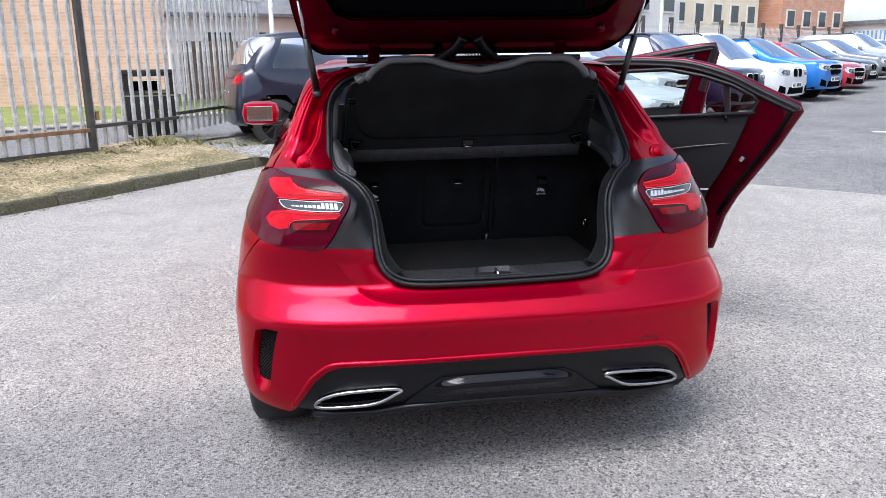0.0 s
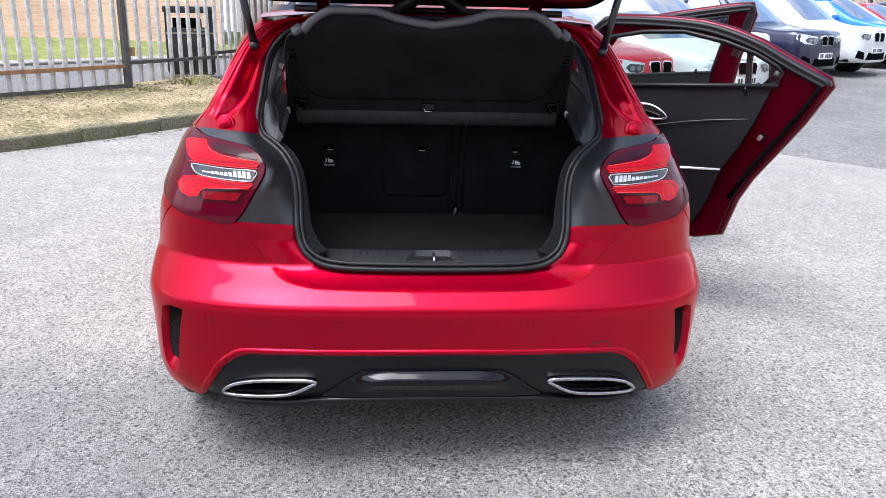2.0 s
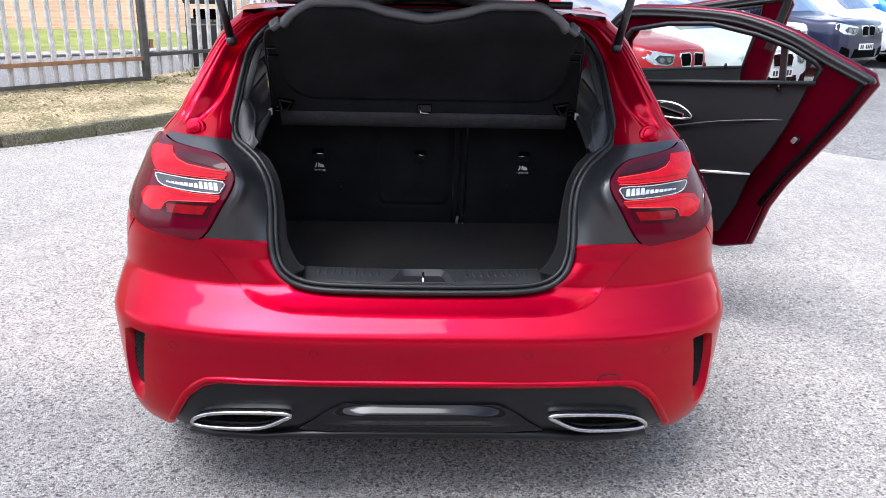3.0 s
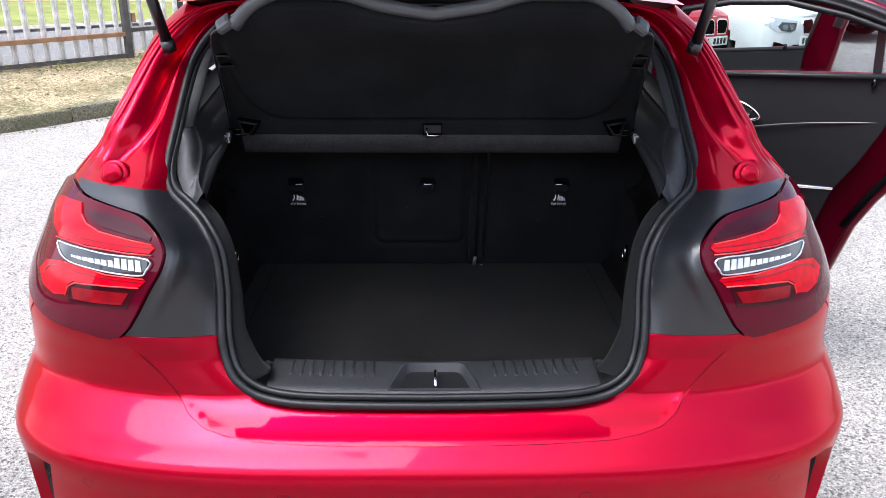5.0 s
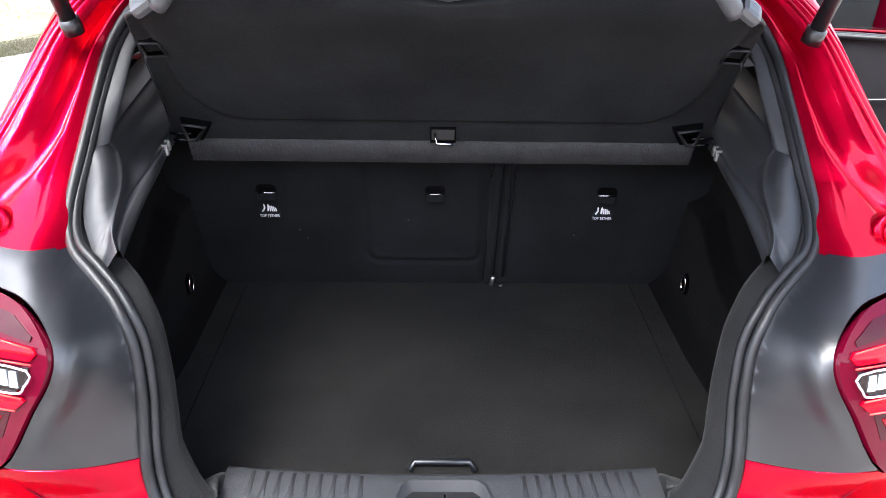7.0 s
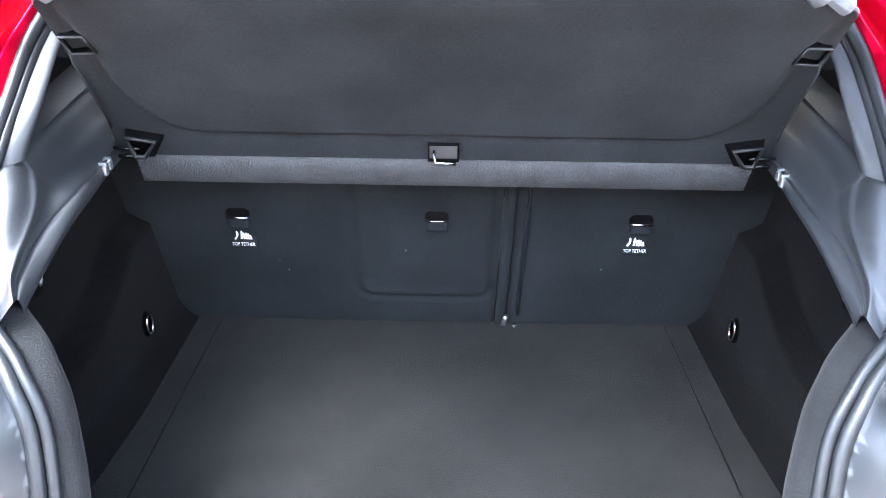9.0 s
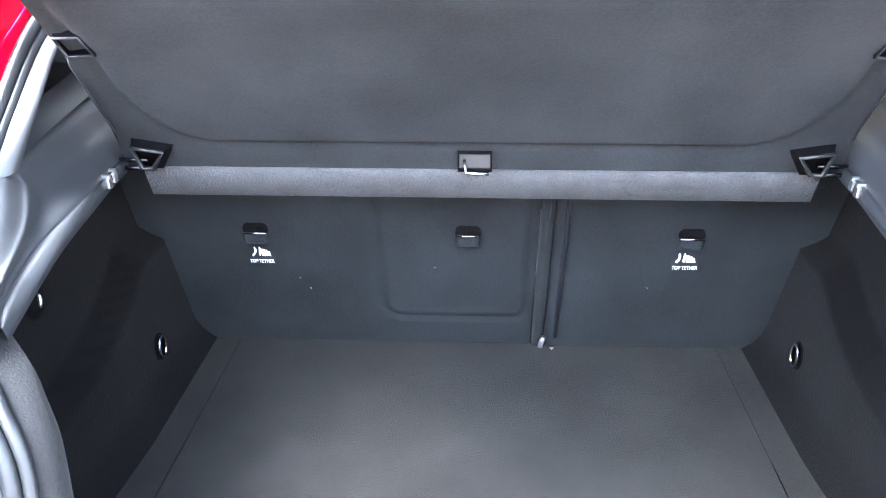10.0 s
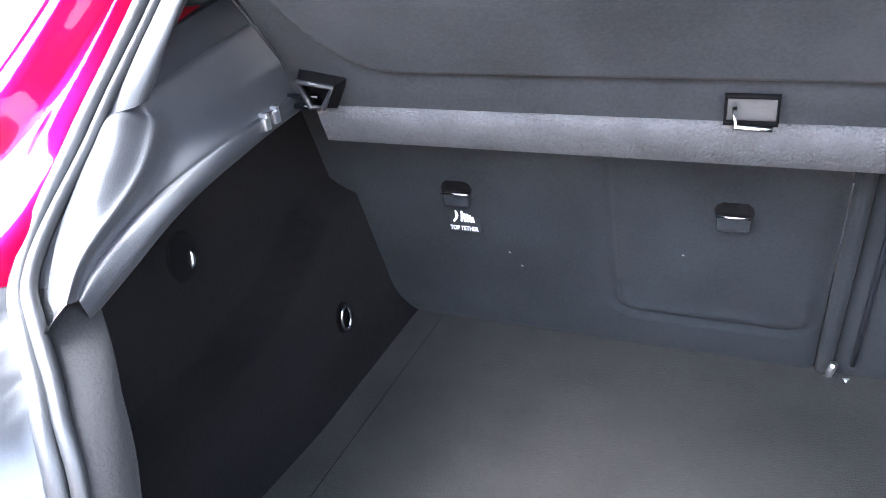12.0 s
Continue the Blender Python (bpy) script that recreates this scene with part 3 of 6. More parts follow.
def rail(parent, a0, a1, z, size, mat, name="rail", slope=0.0):
    p, q = fence_at(a0, -0.035), fence_at(a1, -0.035)
    c, l = (p + q) / 2, (q - p).length
    bm = box_bm((l, *size), (0, 0, 0), 0.004)
    o = part(name, bm, mat, parent)
    o.matrix_world = pose(c.x, c.y, ground_z(c.x, c.y) + z, 0, -math.degrees(math.atan2(slope, 1)), math.degrees(math.atan2(q.y - p.y, q.x - p.x)))
    return o


rail(fence, -4.2, 1.44, 0.585, (0.045, 0.05), rust, slope=0.012)
rail(fence, 1.50, 3.0, 0.565, (0.045, 0.045), dark_steel, slope=0.012)
rail(fence, 3.0, 6.0, 0.575, (0.045, 0.045), dark_steel, slope=0.012)
rail(fence, -4.2, 1.44, 2.35, (0.045, 0.05), galvanised, slope=0.012)
rail(fence, 1.50, 3.0, 2.35, (0.045, 0.045), galvanised, slope=0.012)
rail(fence, 3.0, 6.0, 2.35, (0.045, 0.045), galvanised, slope=0.012)
for a in (-1.28, 1.47):
    p = fence_at(a, -0.03)
    bm = box_bm((0.07, 0.085, 2.75), (0, 0, 1.3), 0.006)
    o = part("post", bm, dark_steel, fence)
    o.matrix_world = pose(p.x, p.y, ground_z(p.x, p.y) + 0.24, 0, 0, face)
bm = box_bm((0.05, 0.03, 0.11), (0, 0, 0), 0.008)
p = fence_at(1.57, -0.05)
part("bracket", bm, rust, fence).matrix_world = pose(p.x, p.y, ground_z(p.x, p.y) + 0.72, 0, 0, face)
# low steel edge under the pales
rail(fence, -4.2, 1.47, 0.335, (0.02, 0.05), dark_steel, "ground_rail", slope=0.012)


# ---- litter bin behind the fence ----
def litter_bin(at):
    b = thing("litter_bin", "black plastic litter bin with a faded yellow band", "bin", at=at)
    part("body", box_bm((0.72, 0.62, 0.66), (0, 0, 0.36), 0.03), bin_plastic, b, smooth=True)
    for sx in (-1, 1):
        for sy in (-1, 1):
            part("corner_post", box_bm((0.07, 0.07, 0.24), (sx * 0.32, sy * 0.27, 0.80), 0.012), bin_plastic, b)
    part("inner_liner", box_bm((0.42, 0.36, 0.16), (-0.03, 0, 0.75), 0.02), hole_black, b)
    part("lid", box_bm((0.76, 0.66, 0.10), (0, 0, 0.955), 0.035), bin_plastic, b, smooth=True)
    part("band", box_bm((0.732, 0.632, 0.022), (0, 0, 0.615), 0.004), bin_gold, b, "faded yellow band")
    part("badge", box_bm((0.08, 0.006, 0.13), (0.14, -0.312, 0.34), 0.002), bin_gold, b, "faded yellow badge")
    for k, w in ((-0.02, 0.08), (0.09, 0.09), (0.20, 0.07)):
        part("print_bar", box_bm((w, 0.005, 0.028), (k, -0.312, 0.665), 0.001), bin_gold, b)
    part("base", box_bm((0.64, 0.55, 0.05), (0, 0, 0.025), 0.01), bin_plastic, b)
    return b


bp_ = F0 + FENCE_DIR * 3.20 + FENCE_OUT * 1.1
litter_bin(pose(bp_.x, bp_.y, ground_z(bp_.x, bp_.y) + 0.22, 0, 0, face - 32))


# ---- buildings beyond the road ----
def wall_block(name, a, b, height, depth, mat, base=0.2):
    """A straight wall from a to b with real thickness, its own x along the wall."""
    a, b = Vector((*a, 0)), Vector((*b, 0))
    d = b - a
    bm = box_bm((d.length, depth, height), (d.length / 2, depth / 2, height / 2 + base))
    o = part(name, bm, mat, None)
    o.matrix_world = Matrix.Translation(a) @ Matrix.Rotation(math.atan2(d.y, d.x), 4, "Z")
    return o


tagged(wall_block("wall_brick", (-30, 8.0), (-4.35, 17.6), 7.0, 0.3, brick_sand), "sand-orange brick wall of a long building", "wall", "", "structure")
tagged(wall_block("wall_brick_return", (-4.30, 17.75), (-9.6, 31.0), 7.0, 0.3, brick_sand), "sand-orange brick side wall", "wall", "", "structure")
tagged(wall_block("wall_timber", (-4.2, 19.4), (-1.2, 20.6), 1.9, 0.12, timber), "dark brown timber screen", "wall", "", "structure")


def house(name, at, w, d, h, ridge, wall_mat, roof_mat, windows, label):
    """A house: walls, pitched roof and windows with frames, panes and sills on its front."""
    o = thing(name, label, "house", at=at)
    part("wall", box_bm((w, d, h), (0, d / 2, h / 2)), wall_mat, o)
    e = 0.35
    vs = [(-w / 2 - e, -e, h), (w / 2 + e, -e, h), (w / 2 + e, d + e, h), (-w / 2 - e, d + e, h), (-w / 2 - e, d / 2, h + ridge), (w / 2 + e, d / 2, h + ridge)]
    vs += [(x, y, z - 0.14) for x, y, z in vs[:4]]
    made("roof", vs, [(0, 1, 5, 4), (2, 3, 4, 5), (1, 2, 5), (3, 0, 4), (0, 6, 7, 1), (1, 7, 8, 2), (2, 8, 9, 3), (3, 9, 6, 0), (6, 9, 8, 7)], roof_mat, o, smooth=False)
    for x, z, ww, hh in windows:
        win = part("window", box_bm((ww, 0.10, hh), (x, -0.01, z), 0.01), render_pale, o)
        for sx in (-0.25, 0.25):
            part("pane", box_bm((ww * 0.42, 0.03, hh * 0.84), (x + sx * ww, -0.055, z)), dark_glass_solid, win)
        part("sill", box_bm((ww + 0.16, 0.14, 0.06), (x, -0.06, z - hh / 2 - 0.03)), render_pale, win)
    return o


dark_glass_solid = material("far window glass", (0.05, 0.06, 0.07), 0.08, vary=0.2, scale=0.7)
house("house", pose(-2.6, 34, 0.3, 0, 0, 20), 9, 7, 3.4, 2.6, render_pale, slate, [(-2.6, 2.1, 1.3, 1.2), (-0.4, 2.1, 1.0, 1.2), (2.2, 2.1, 1.4, 1.2)], "low pale house with a grey slate roof")
house("house", pose(1.6, 30, 0.3, 0, 0, 8), 5, 7, 4.6, 2.2, brick_red, slate, [(-1.2, 2.0, 1.1, 1.2), (1.0, 2.0, 1.1, 1.2)], "orange brick house with a grey slate roof")


def lamp_post(at, high, label):
    o = thing("lamp_post", label, "lamp post", "lamp posts", at=at)
    vs, fs = tube([(0, 0, 0), (0, 0, 0.9), (0, 0, 0.92), (0, 0, high)], [0.09, 0.09, 0.06, 0.045], 10)
    made("post", vs, fs, galvanised, o)
    vs, fs = tube([(0, 0, high - 0.05), (0.3, 0, high + 0.05), (0.9, 0, high + 0.08)], 0.03, 8)
    made("arm", vs, fs, galvanised, o)
    part("lantern", box_bm((0.55, 0.2, 0.1), (1.1, 0, high + 0.08), 0.03), render_pale, o)
    return o


lamp_post(pose(-1.75, 17.5, 0.3, 0, 0, 30), 6.0, "grey steel lamp post beside the road")
lamp_post(pose(13.2, 28.5, 0.25, 0, 0, 200), 6.0, "pale steel lamp post behind the far fence")

# far fence behind the row of cars, with concrete posts, and pale buildings
far = thing("far_fence", "grey steel palisade fence with concrete posts behind the parked cars", "fence")
A, B = Vector((3.0, 21.5, 0)), Vector((31.0, 42.0, 0))
fd = (B - A).normalized()
fl = (B - A).length
fa = math.degrees(math.atan2(fd.y, fd.x))
for i in range(16):
    p = A + fd * (i * fl / 15)
    part("post", box_bm((0.16, 0.16, 2.5), (0, 0, 1.25), 0.01), dark_steel, far).matrix_world = pose(p.x, p.y, ground_z(p.x, p.y), 0, 0, fa)
for z in (0.6, 2.0):
    c = (A + B) / 2
    part("rail", box_bm((fl, 0.05, 0.06), (0, 0, 0)), galvanised, far).matrix_world = pose(c.x, c.y, 0.55 + z, 0, 0, fa)
far_pale = bpy.data.meshes.new("pale")
far_pale.from_pydata([(-0.035, 0, 0), (0, -0.015, 0), (0.035, 0, 0), (0.035, 0, 2.1), (0, -0.015, 2.25), (-0.035, 0, 2.1), (0, 0.012, 0), (0, 0.012, 2.2)], [], [(0, 1, 4, 5), (1, 2, 3, 4), (2, 6, 7, 3), (6, 0, 5, 7), (5, 4, 7), (4, 3, 7)])
far_pale.materials.append(galvanised)
for i in range(225):
    p = A + fd * (0.1 + i * fl / 226)
    o = new("pale", far_pale)
    o.parent = far
    o.matrix_world = pose(p.x, p.y, ground_z(p.x, p.y) + 0.05, 0, 0, fa)
blue = thing("blue_fence", "blue painted steel palisade fence at the end of the yard", "fence")
A2, B2 = Vector((31.2, 41.5, 0)), Vector((44, 36, 0))
for i in range(60):
    p = A2.lerp(B2, i / 59)
    part("pale", box_bm((0.09, 0.03, 2.4), (0, 0, 1.2)), fence_blue, blue).matrix_world = pose(p.x, p.y, 0.6, 0, 0, -23)


def block(name, at, w, d, h, mat, cols, rows, label):
    """A flat-roofed building with its storeys of windows."""
    o = thing(name, label, "building", at=at)
    part("wall", box_bm((w, d, h), (0, d / 2, h / 2)), mat, o)
    part("roof", box_bm((w + 0.5, d + 0.5, 0.35), (0, d / 2, h + 0.17)), slate, o)
    for r in range(rows):
        for c in range(cols):
            x, z = (c + 0.5) * w / cols - w / 2, (r + 0.5) * h / rows + 0.1
            win = part("window", box_bm((w / cols * 0.5, 0.14, h / rows * 0.5), (x, -0.02, z)), render_pale, o)
            part("pane", box_bm((w / cols * 0.42, 0.05, h / rows * 0.42), (x, -0.08, z)), dark_glass_solid, win)
    return o


block("warehouse", pose(14.5, 42, 0.3, 0, 0, 36), 22, 12, 6.5, render_pale, 7, 2, "long pale rendered building behind the far fence")
block("apartment_building", pose(29.5, 55, 0.3, 0, 0, 30), 12, 10, 9.0, render_cream, 5, 3, "cream rendered building with rows of windows")
block("brick_building", pose(41, 60, 0.3, 0, 0, 28), 10, 10, 8.5, brick_red, 4, 3, "orange brick building with rows of windows")
block("shed", pose(60, 60, 0.3, 0, 0, 20), 22, 10, 4.0, render_pale, 6, 1, "low pale industrial shed with a dark roof")


# unseen plain walls, added behind the camera to close the yard and shape reflections
tagged(wall_block("wall_south", (-26, -13.5), (26, -15.5), 6.5, 0.3, brick_red, 0.0), "unseen plain brick wall added to close the yard", "wall", "", "structure")
tagged(wall_block("wall_west", (-15, -6.5), (-26, -13.5), 5.0, 0.3, brick_red, 0.0), "unseen plain brick wall added to close the yard", "wall", "", "structure")
tagged(wall_block("wall_east", (26, -15.5), (34, 6.0), 5.0, 0.3, render_pale, 0.0), "unseen plain pale wall added to close the yard", "wall", "", "structure")


# ---- parked cars ----
def net_eval(net, i, j, s, t):
    """A smooth surface over a net of points: cell i, j and the place s, t in it."""
    def cr(a, b, c, d, t):
        return 0.5 * (2 * b + (c - a) * t + (2 * a - 5 * b + 4 * c - d) * t * t + (3 * b - a - 3 * c + d) * t ** 3)
    R = []
    for k in (-1, 0, 1, 2):
        row = net[min(max(i + k, 0), len(net) - 1)]
        R.append(cr(*(row[min(max(j + q, 0), len(row) - 1)] for q in (-1, 0, 1, 2)), t))
    return cr(*R, s)


def car_net(L, w, H, kind):
    """Stations from nose to tail; in each, points from the sill up and over to the middle of the roof. The nose is at y = 0, the tail at y = -L."""
    suv = kind == "suv"
    hood = 1.02 if suv else 0.90
    nose = 0.92 if suv else 0.74
    lo = 0.30 if suv else 0.22
    belt = 1.10 if suv else 0.96
    back = {"saloon": 0.80, "suv": 0.955}.get(kind, 0.93)
    tb = belt + (0.12 if kind != "saloon" else 0.10)
    long_ = 0.09 if suv else 0.0
    st = [
        [(0.40, 0.03, lo), (0.62, 0.01, lo + 0.08), (0.66, 0.0, 0.5 * (lo + nose)), (0.62, 0.01, nose - 0.08), (0.50, 0.03, nose), (0.3, 0.02, nose + 0.02), (0, 0.015, nose + 0.03)],
        [(0.80, 0.14, lo), (0.90, 0.12, lo + 0.08), (0.93, 0.13, 0.5 * (lo + nose)), (0.88, 0.16, nose + 0.02), (0.66, 0.18, nose + 0.07), (0.36, 0.17, nose + 0.08), (0, 0.16, nose + 0.09)],
        [(0.92, 0.55, lo - 0.02), (0.98, 0.55, lo + 0.1), (1.0, 0.55, 0.62), (0.95, 0.58, hood - 0.08), (0.72, 0.60, hood - 0.02), (0.4, 0.6, hood), (0, 0.6, hood + 0.01)],
        [(0.93, 1.20, lo - 0.02), (0.98, 1.20, lo + 0.1), (1.0, 1.20, 0.65), (0.95, 1.20, belt - 0.06), (0.78, 1.16, hood + 0.06), (0.44, 1.08, hood + 0.08), (0, 1.04, hood + 0.09)],
        [(0.93, 1.60, lo - 0.02), (0.98, 1.60, lo + 0.1), (1.0, 1.60, 0.68), (0.95, 1.55, belt - 0.02), (0.66, 1.98, H - 0.09), (0.42, 1.92, H - 0.035), (0, 1.88, H - 0.02)],
        [(0.93, 0.56 * L, lo - 0.02), (0.98, 0.56 * L, lo + 0.1), (1.0, 0.56 * L, 0.70), (0.95, 0.56 * L, belt), (0.67, 0.56 * L, H - 0.07), (0.42, 0.56 * L, H - 0.015), (0, 0.56 * L, H)],
        [(0.93, 0.76 * L, lo), (0.98, 0.76 * L, lo + 0.1), (1.0, 0.76 * L, 0.72), (0.94, (0.80 + long_) * L, belt + 0.03), (0.64 + long_, (0.74 + 1.2 * long_) * L, H - 0.10), (0.4 + long_, (0.77 + 1.3 * long_) * L, H - 0.05), (0, (0.78 + 1.3 * long_) * L, H - 0.035)],
        [(0.88, 0.90 * L, lo + 0.02), (0.95, 0.92 * L, lo + 0.1), (0.97, 0.92 * L, 0.74), (0.88, 0.93 * L, belt + 0.02), (0.68, back * L, tb), (0.4, (back + 0.02) * L, tb), (0, (back + 0.025) * L, tb)],
        [(0.80, 0.96 * L, lo + 0.04), (0.86, 0.985 * L, lo + 0.12), (0.88, 0.985 * L, 0.74), (0.80, 0.975 * L, belt - 0.02), (0.62, 0.975 * L, belt + 0.03), (0.38, 0.982 * L, belt + 0.04), (0, 0.985 * L, belt + 0.04)],
        [(0.5, 0.99 * L, lo + 0.04), (0.6, L, lo + 0.12), (0.62, L, 0.74), (0.56, 0.99 * L, belt - 0.10), (0.4, 0.985 * L, belt - 0.06), (0.25, 0.99 * L, belt - 0.05), (0, 0.99 * L, belt - 0.05)],
    ]
    return [[np.array((x * w, -y, z)) for x, y, z in r] for r in st]


WINDOWS = {(4, 3): (0.05, 0.95, 0.10, 0.90), (5, 3): (0.04, 0.90, 0.10, 0.90), (3, 4): None, (3, 5): None, (6, 4): None, (6, 5): None}


def wheel(radius, width, rim_mat, spokes=10):
    """Tyre and rim, axis along x, outer face at +x."""
    prof = [(-0.5, 0.66), (-0.5, 0.90), (-0.42, 0.985), (-0.2, 1.0), (0.2, 1.0), (0.42, 0.985), (0.5, 0.90), (0.5, 0.66)]
    n = 40
    rows = [[(x * width, r * radius * math.cos(a), r * radius * math.sin(a)) for x, r in prof] for a in [2 * math.pi * k / n for k in range(n + 1)]]
    tv, tf = grid(rows)
    prof = [(0.5, 0.68), (0.48, 0.66), (0.3, 0.62), (-0.45, 0.62)]
    rows = [[(x * width, r * radius * math.cos(a), r * radius * math.sin(a)) for x, r in prof] for a in [2 * math.pi * k / n for k in range(n + 1)]]
    rv, rf = grid(rows)
    for k in range(spokes):
        a = 2 * math.pi * k / spokes
        c, s = math.cos(a), math.sin(a)
        o = len(rv)
        for r, hw, x in ((0.12, 0.05, 0.34), (0.64, 0.042, 0.40)):
            for q in (-hw, hw):
                rv.append((x * width, radius * (r * c - q * s), radius * (r * s + q * c)))
                rv.append(((x - 0.2) * width, radius * (r * c - q * s), radius * (r * s + q * c)))
        rf += [(o, o + 4, o + 6, o + 2), (o, o + 1, o + 5, o + 4), (o + 2, o + 6, o + 7, o + 3)]
    o = len(rv)
    rv += [(0.36 * width, radius * 0.14 * math.cos(2 * math.pi * k / 16), radius * 0.14 * math.sin(2 * math.pi * k / 16)) for k in range(16)]
    rf.append(tuple(range(o, o + 16)))
    o = len(rv)
    rv += [(-0.1 * width, radius * 0.62 * math.cos(2 * math.pi * k / 24), radius * 0.62 * math.sin(2 * math.pi * k / 24)) for k in range(24)]
    return tv, tf, rv, rf, o


def add_wheel(parent, at, radius, width, side, rim_mat, spokes=10):
    tv, tf, rv, rf, o = wheel(radius, width, rim_mat, spokes)
    w = made("wheel", [(x * side, y, z) for x, y, z in tv], tf, tyre_rubber, parent)
    w.location = at
    r = made("rim", [(x * side, y, z) for x, y, z in rv[:o]], [f for f in rf if max(f) < o], rim_mat, w, smooth=False)
    d = made("brake_disc", [(x * side, y, z) for x, y, z in rv[o:]], [tuple(range(24))], dark_steel, w)
    return w


def parked_car(at, L, w, H, kind, color, label, grille="kidney", rim_mat=None, tail=False, metal=0.3, group="parked cars", overhang=0.88):
    """A parked car lofted over a net of stations, with panes, lamps, grille, plate, mirrors and wheels."""
    from mathutils.bvhtree import BVHTree
    car = thing("parked_car", label, "car", group, at=at)
    paint = material("car paint", color, 0.3, metal, coat=0.6, vary=0.04, scale=3)
    net = car_net(L, w, H, kind)
    q = 6
    vs, fs, dark = [], [], []
    lo = net[3][0][2]
    axle = [-0.86, -(L - overhang)]
    R = 0.37 if kind == "suv" else 0.33

    def patch_faces(side, i, j, box, lift=0.0, q=q):
        s0, s1, t0, t1 = box
        rows = []
        for a in range(q + 1):
            r = []
            for b in range(q + 1):
                s, t = s0 + (s1 - s0) * a / q, t0 + (t1 - t0) * b / q
                p = net_eval(net, i, j, s, t)
                r.append((p[0] * side, p[1], p[2]))
            rows.append(r)
        return grid(rows)

    for side in (-1, 1):
        for i in range(len(net) - 1):
            for j in range(6):
                if (i, j) in WINDOWS and WINDOWS[(i, j)] is None:
                    s0, s1 = (0.06, 0.97) if i == 3 else (0.10, 0.92)
                    boxes = [(0, s0, 0, 1), (s1, 1, 0, 1)]
                elif (i, j) in WINDOWS:
                    s0, s1, t0, t1 = WINDOWS[(i, j)]
                    boxes = [(0, 1, 0, t0), (0, 1, t1, 1), (0, s0, t0, t1), (s1, 1, t0, t1)]
                else:
                    boxes = [(0, 1, 0, 1)]
                for bx in boxes:
                    v, f = patch_faces(side, i, j, bx)
                    o = len(vs)
                    vs += v
                    fs += [tuple(o + k for k in (g if side < 0 else reversed(g))) for g in f]
    # caps that close the nose and the tail
    for i, s, front in ((0, 0.0, 1), (len(net) - 2, 1.0, -1)):
        rows = []
        for j in range(6):
            for b in range(4):
                p = net_eval(net, i, j, s, b / 4)
                rows.append([(p[0] * a / 5, p[1] + front * 0.035 * (1 - (a / 5) ** 2), p[2]) for a in range(-5, 6)])
        v, f = grid(rows)
        o = len(vs)
        vs += v
        fs += [tuple(o + k for k in (g if front < 0 else reversed(g))) for g in f]
    # wheel arches: drop the faces of the side that lie within the arch
    keep = []
    for f in fs:
        c = [sum(vs[k][m] for k in f) / len(f) for m in range(3)]
        if abs(c[0]) > 0.6 * w and any(math.hypot(c[1] - a, c[2] - R) < R * 1.13 for a in axle):
            continue
        keep.append(f)
    bm = bmesh.new()
    verts = [bm.verts.new(v) for v in vs]
    for f in keep:
        if len({tuple(round(c, 5) for c in vs[k]) for k in f}) > 2:
            bm.faces.new([verts[k] for k in f])
    bmesh.ops.remove_doubles(bm, verts=bm.verts, dist=0.004)
    body = part("body", bm, paint, car, smooth=True, sharp=0.7)
    tree = BVHTree.FromPolygons([Vector(v) for v in vs], fs)
    bm = box_bm((2 * w * 0.93, L * 0.93, 0.05), (0, -L / 2, lo + 0.06))
    part("underbody", bm, hole_black, car)
    for a in axle:
        for side in (-1, 1):
            vs2, fs2 = grid([[(side * w * xx, a + R * 1.14 * math.cos(k * math.pi / 14), R + R * 1.14 * math.sin(k * math.pi / 14)) for xx in (0.985, 0.6)] for k in range(15)])
            made("wheel_arch", vs2, fs2, hole_black, car)
            add_wheel(car, (side * w * 0.86, a, R), R, 0.22, side, rim_mat or alloy)
    for side in (-1, 1):
        for i in (4, 5):
            v, f = patch_faces(side, i, 3, WINDOWS[(i, 3)])
            made("side_window", v, f if side < 0 else [tuple(reversed(g)) for g in f], dark_glass, car)
    for name, i, s0, s1 in (("windscreen", 3, 0.06, 0.97), ("rear_window", 6, 0.10, 0.92)):
        vv, ff = [], []
        for side in (-1, 1):
            for j in (4, 5):
                v, f = patch_faces(side, i, j, (s0, s1, 0, 1))
                o = len(vv)
                vv += v
                ff += [tuple(o + k for k in (g if side < 0 else reversed(g))) for g in f]
        made(name, vv, ff, dark_glass, car)
    part("cabin_lining", box_bm((2 * w * 0.80, L * 0.52, 0.25), (0, -L * 0.56, lo + 0.42), 0.05), hole_black, car)
    for sx in (-1, 1):
        bm = box_bm((0.42, 0.13, 0.62), (sx * 0.34, -0.47 * L, 0.92 if kind != "suv" else 1.05), 0.05, (-12, 0, 0))
        part("front_seat", bm, leather, car)

    def decal(name, outline, mat, parent, label="", lift=0.006, tail_end=False, step=0.06):
        pts, tri = fill_flat(outline, [], step)
        P = []
        for x, z in pts:
            hit = tree.ray_cast(Vector((x, -L - 1 if tail_end else 1, z)), Vector((0, 1 if tail_end else -1, 0)))
            y = hit[0].y if hit[0] else (-L if tail_end else -0.15)
            P.append(Vector((x, y + (-lift if tail_end else lift), z)))
        n = len(P)
        back = [p + Vector((0, 0.03 if tail_end else -0.03, 0)) for p in P]
        cnt = {(t[k], t[(k + 1) % 3]) for t in tri for k in range(3)}
        rim = [(a, b, b + n, a + n) for a, b in cnt if (b, a) not in cnt]
        return made(name, P + back, list(tri) + rim, mat, parent, label, smooth=False)

    nose = net[0][4][2]
    lo2 = lo + 0.02
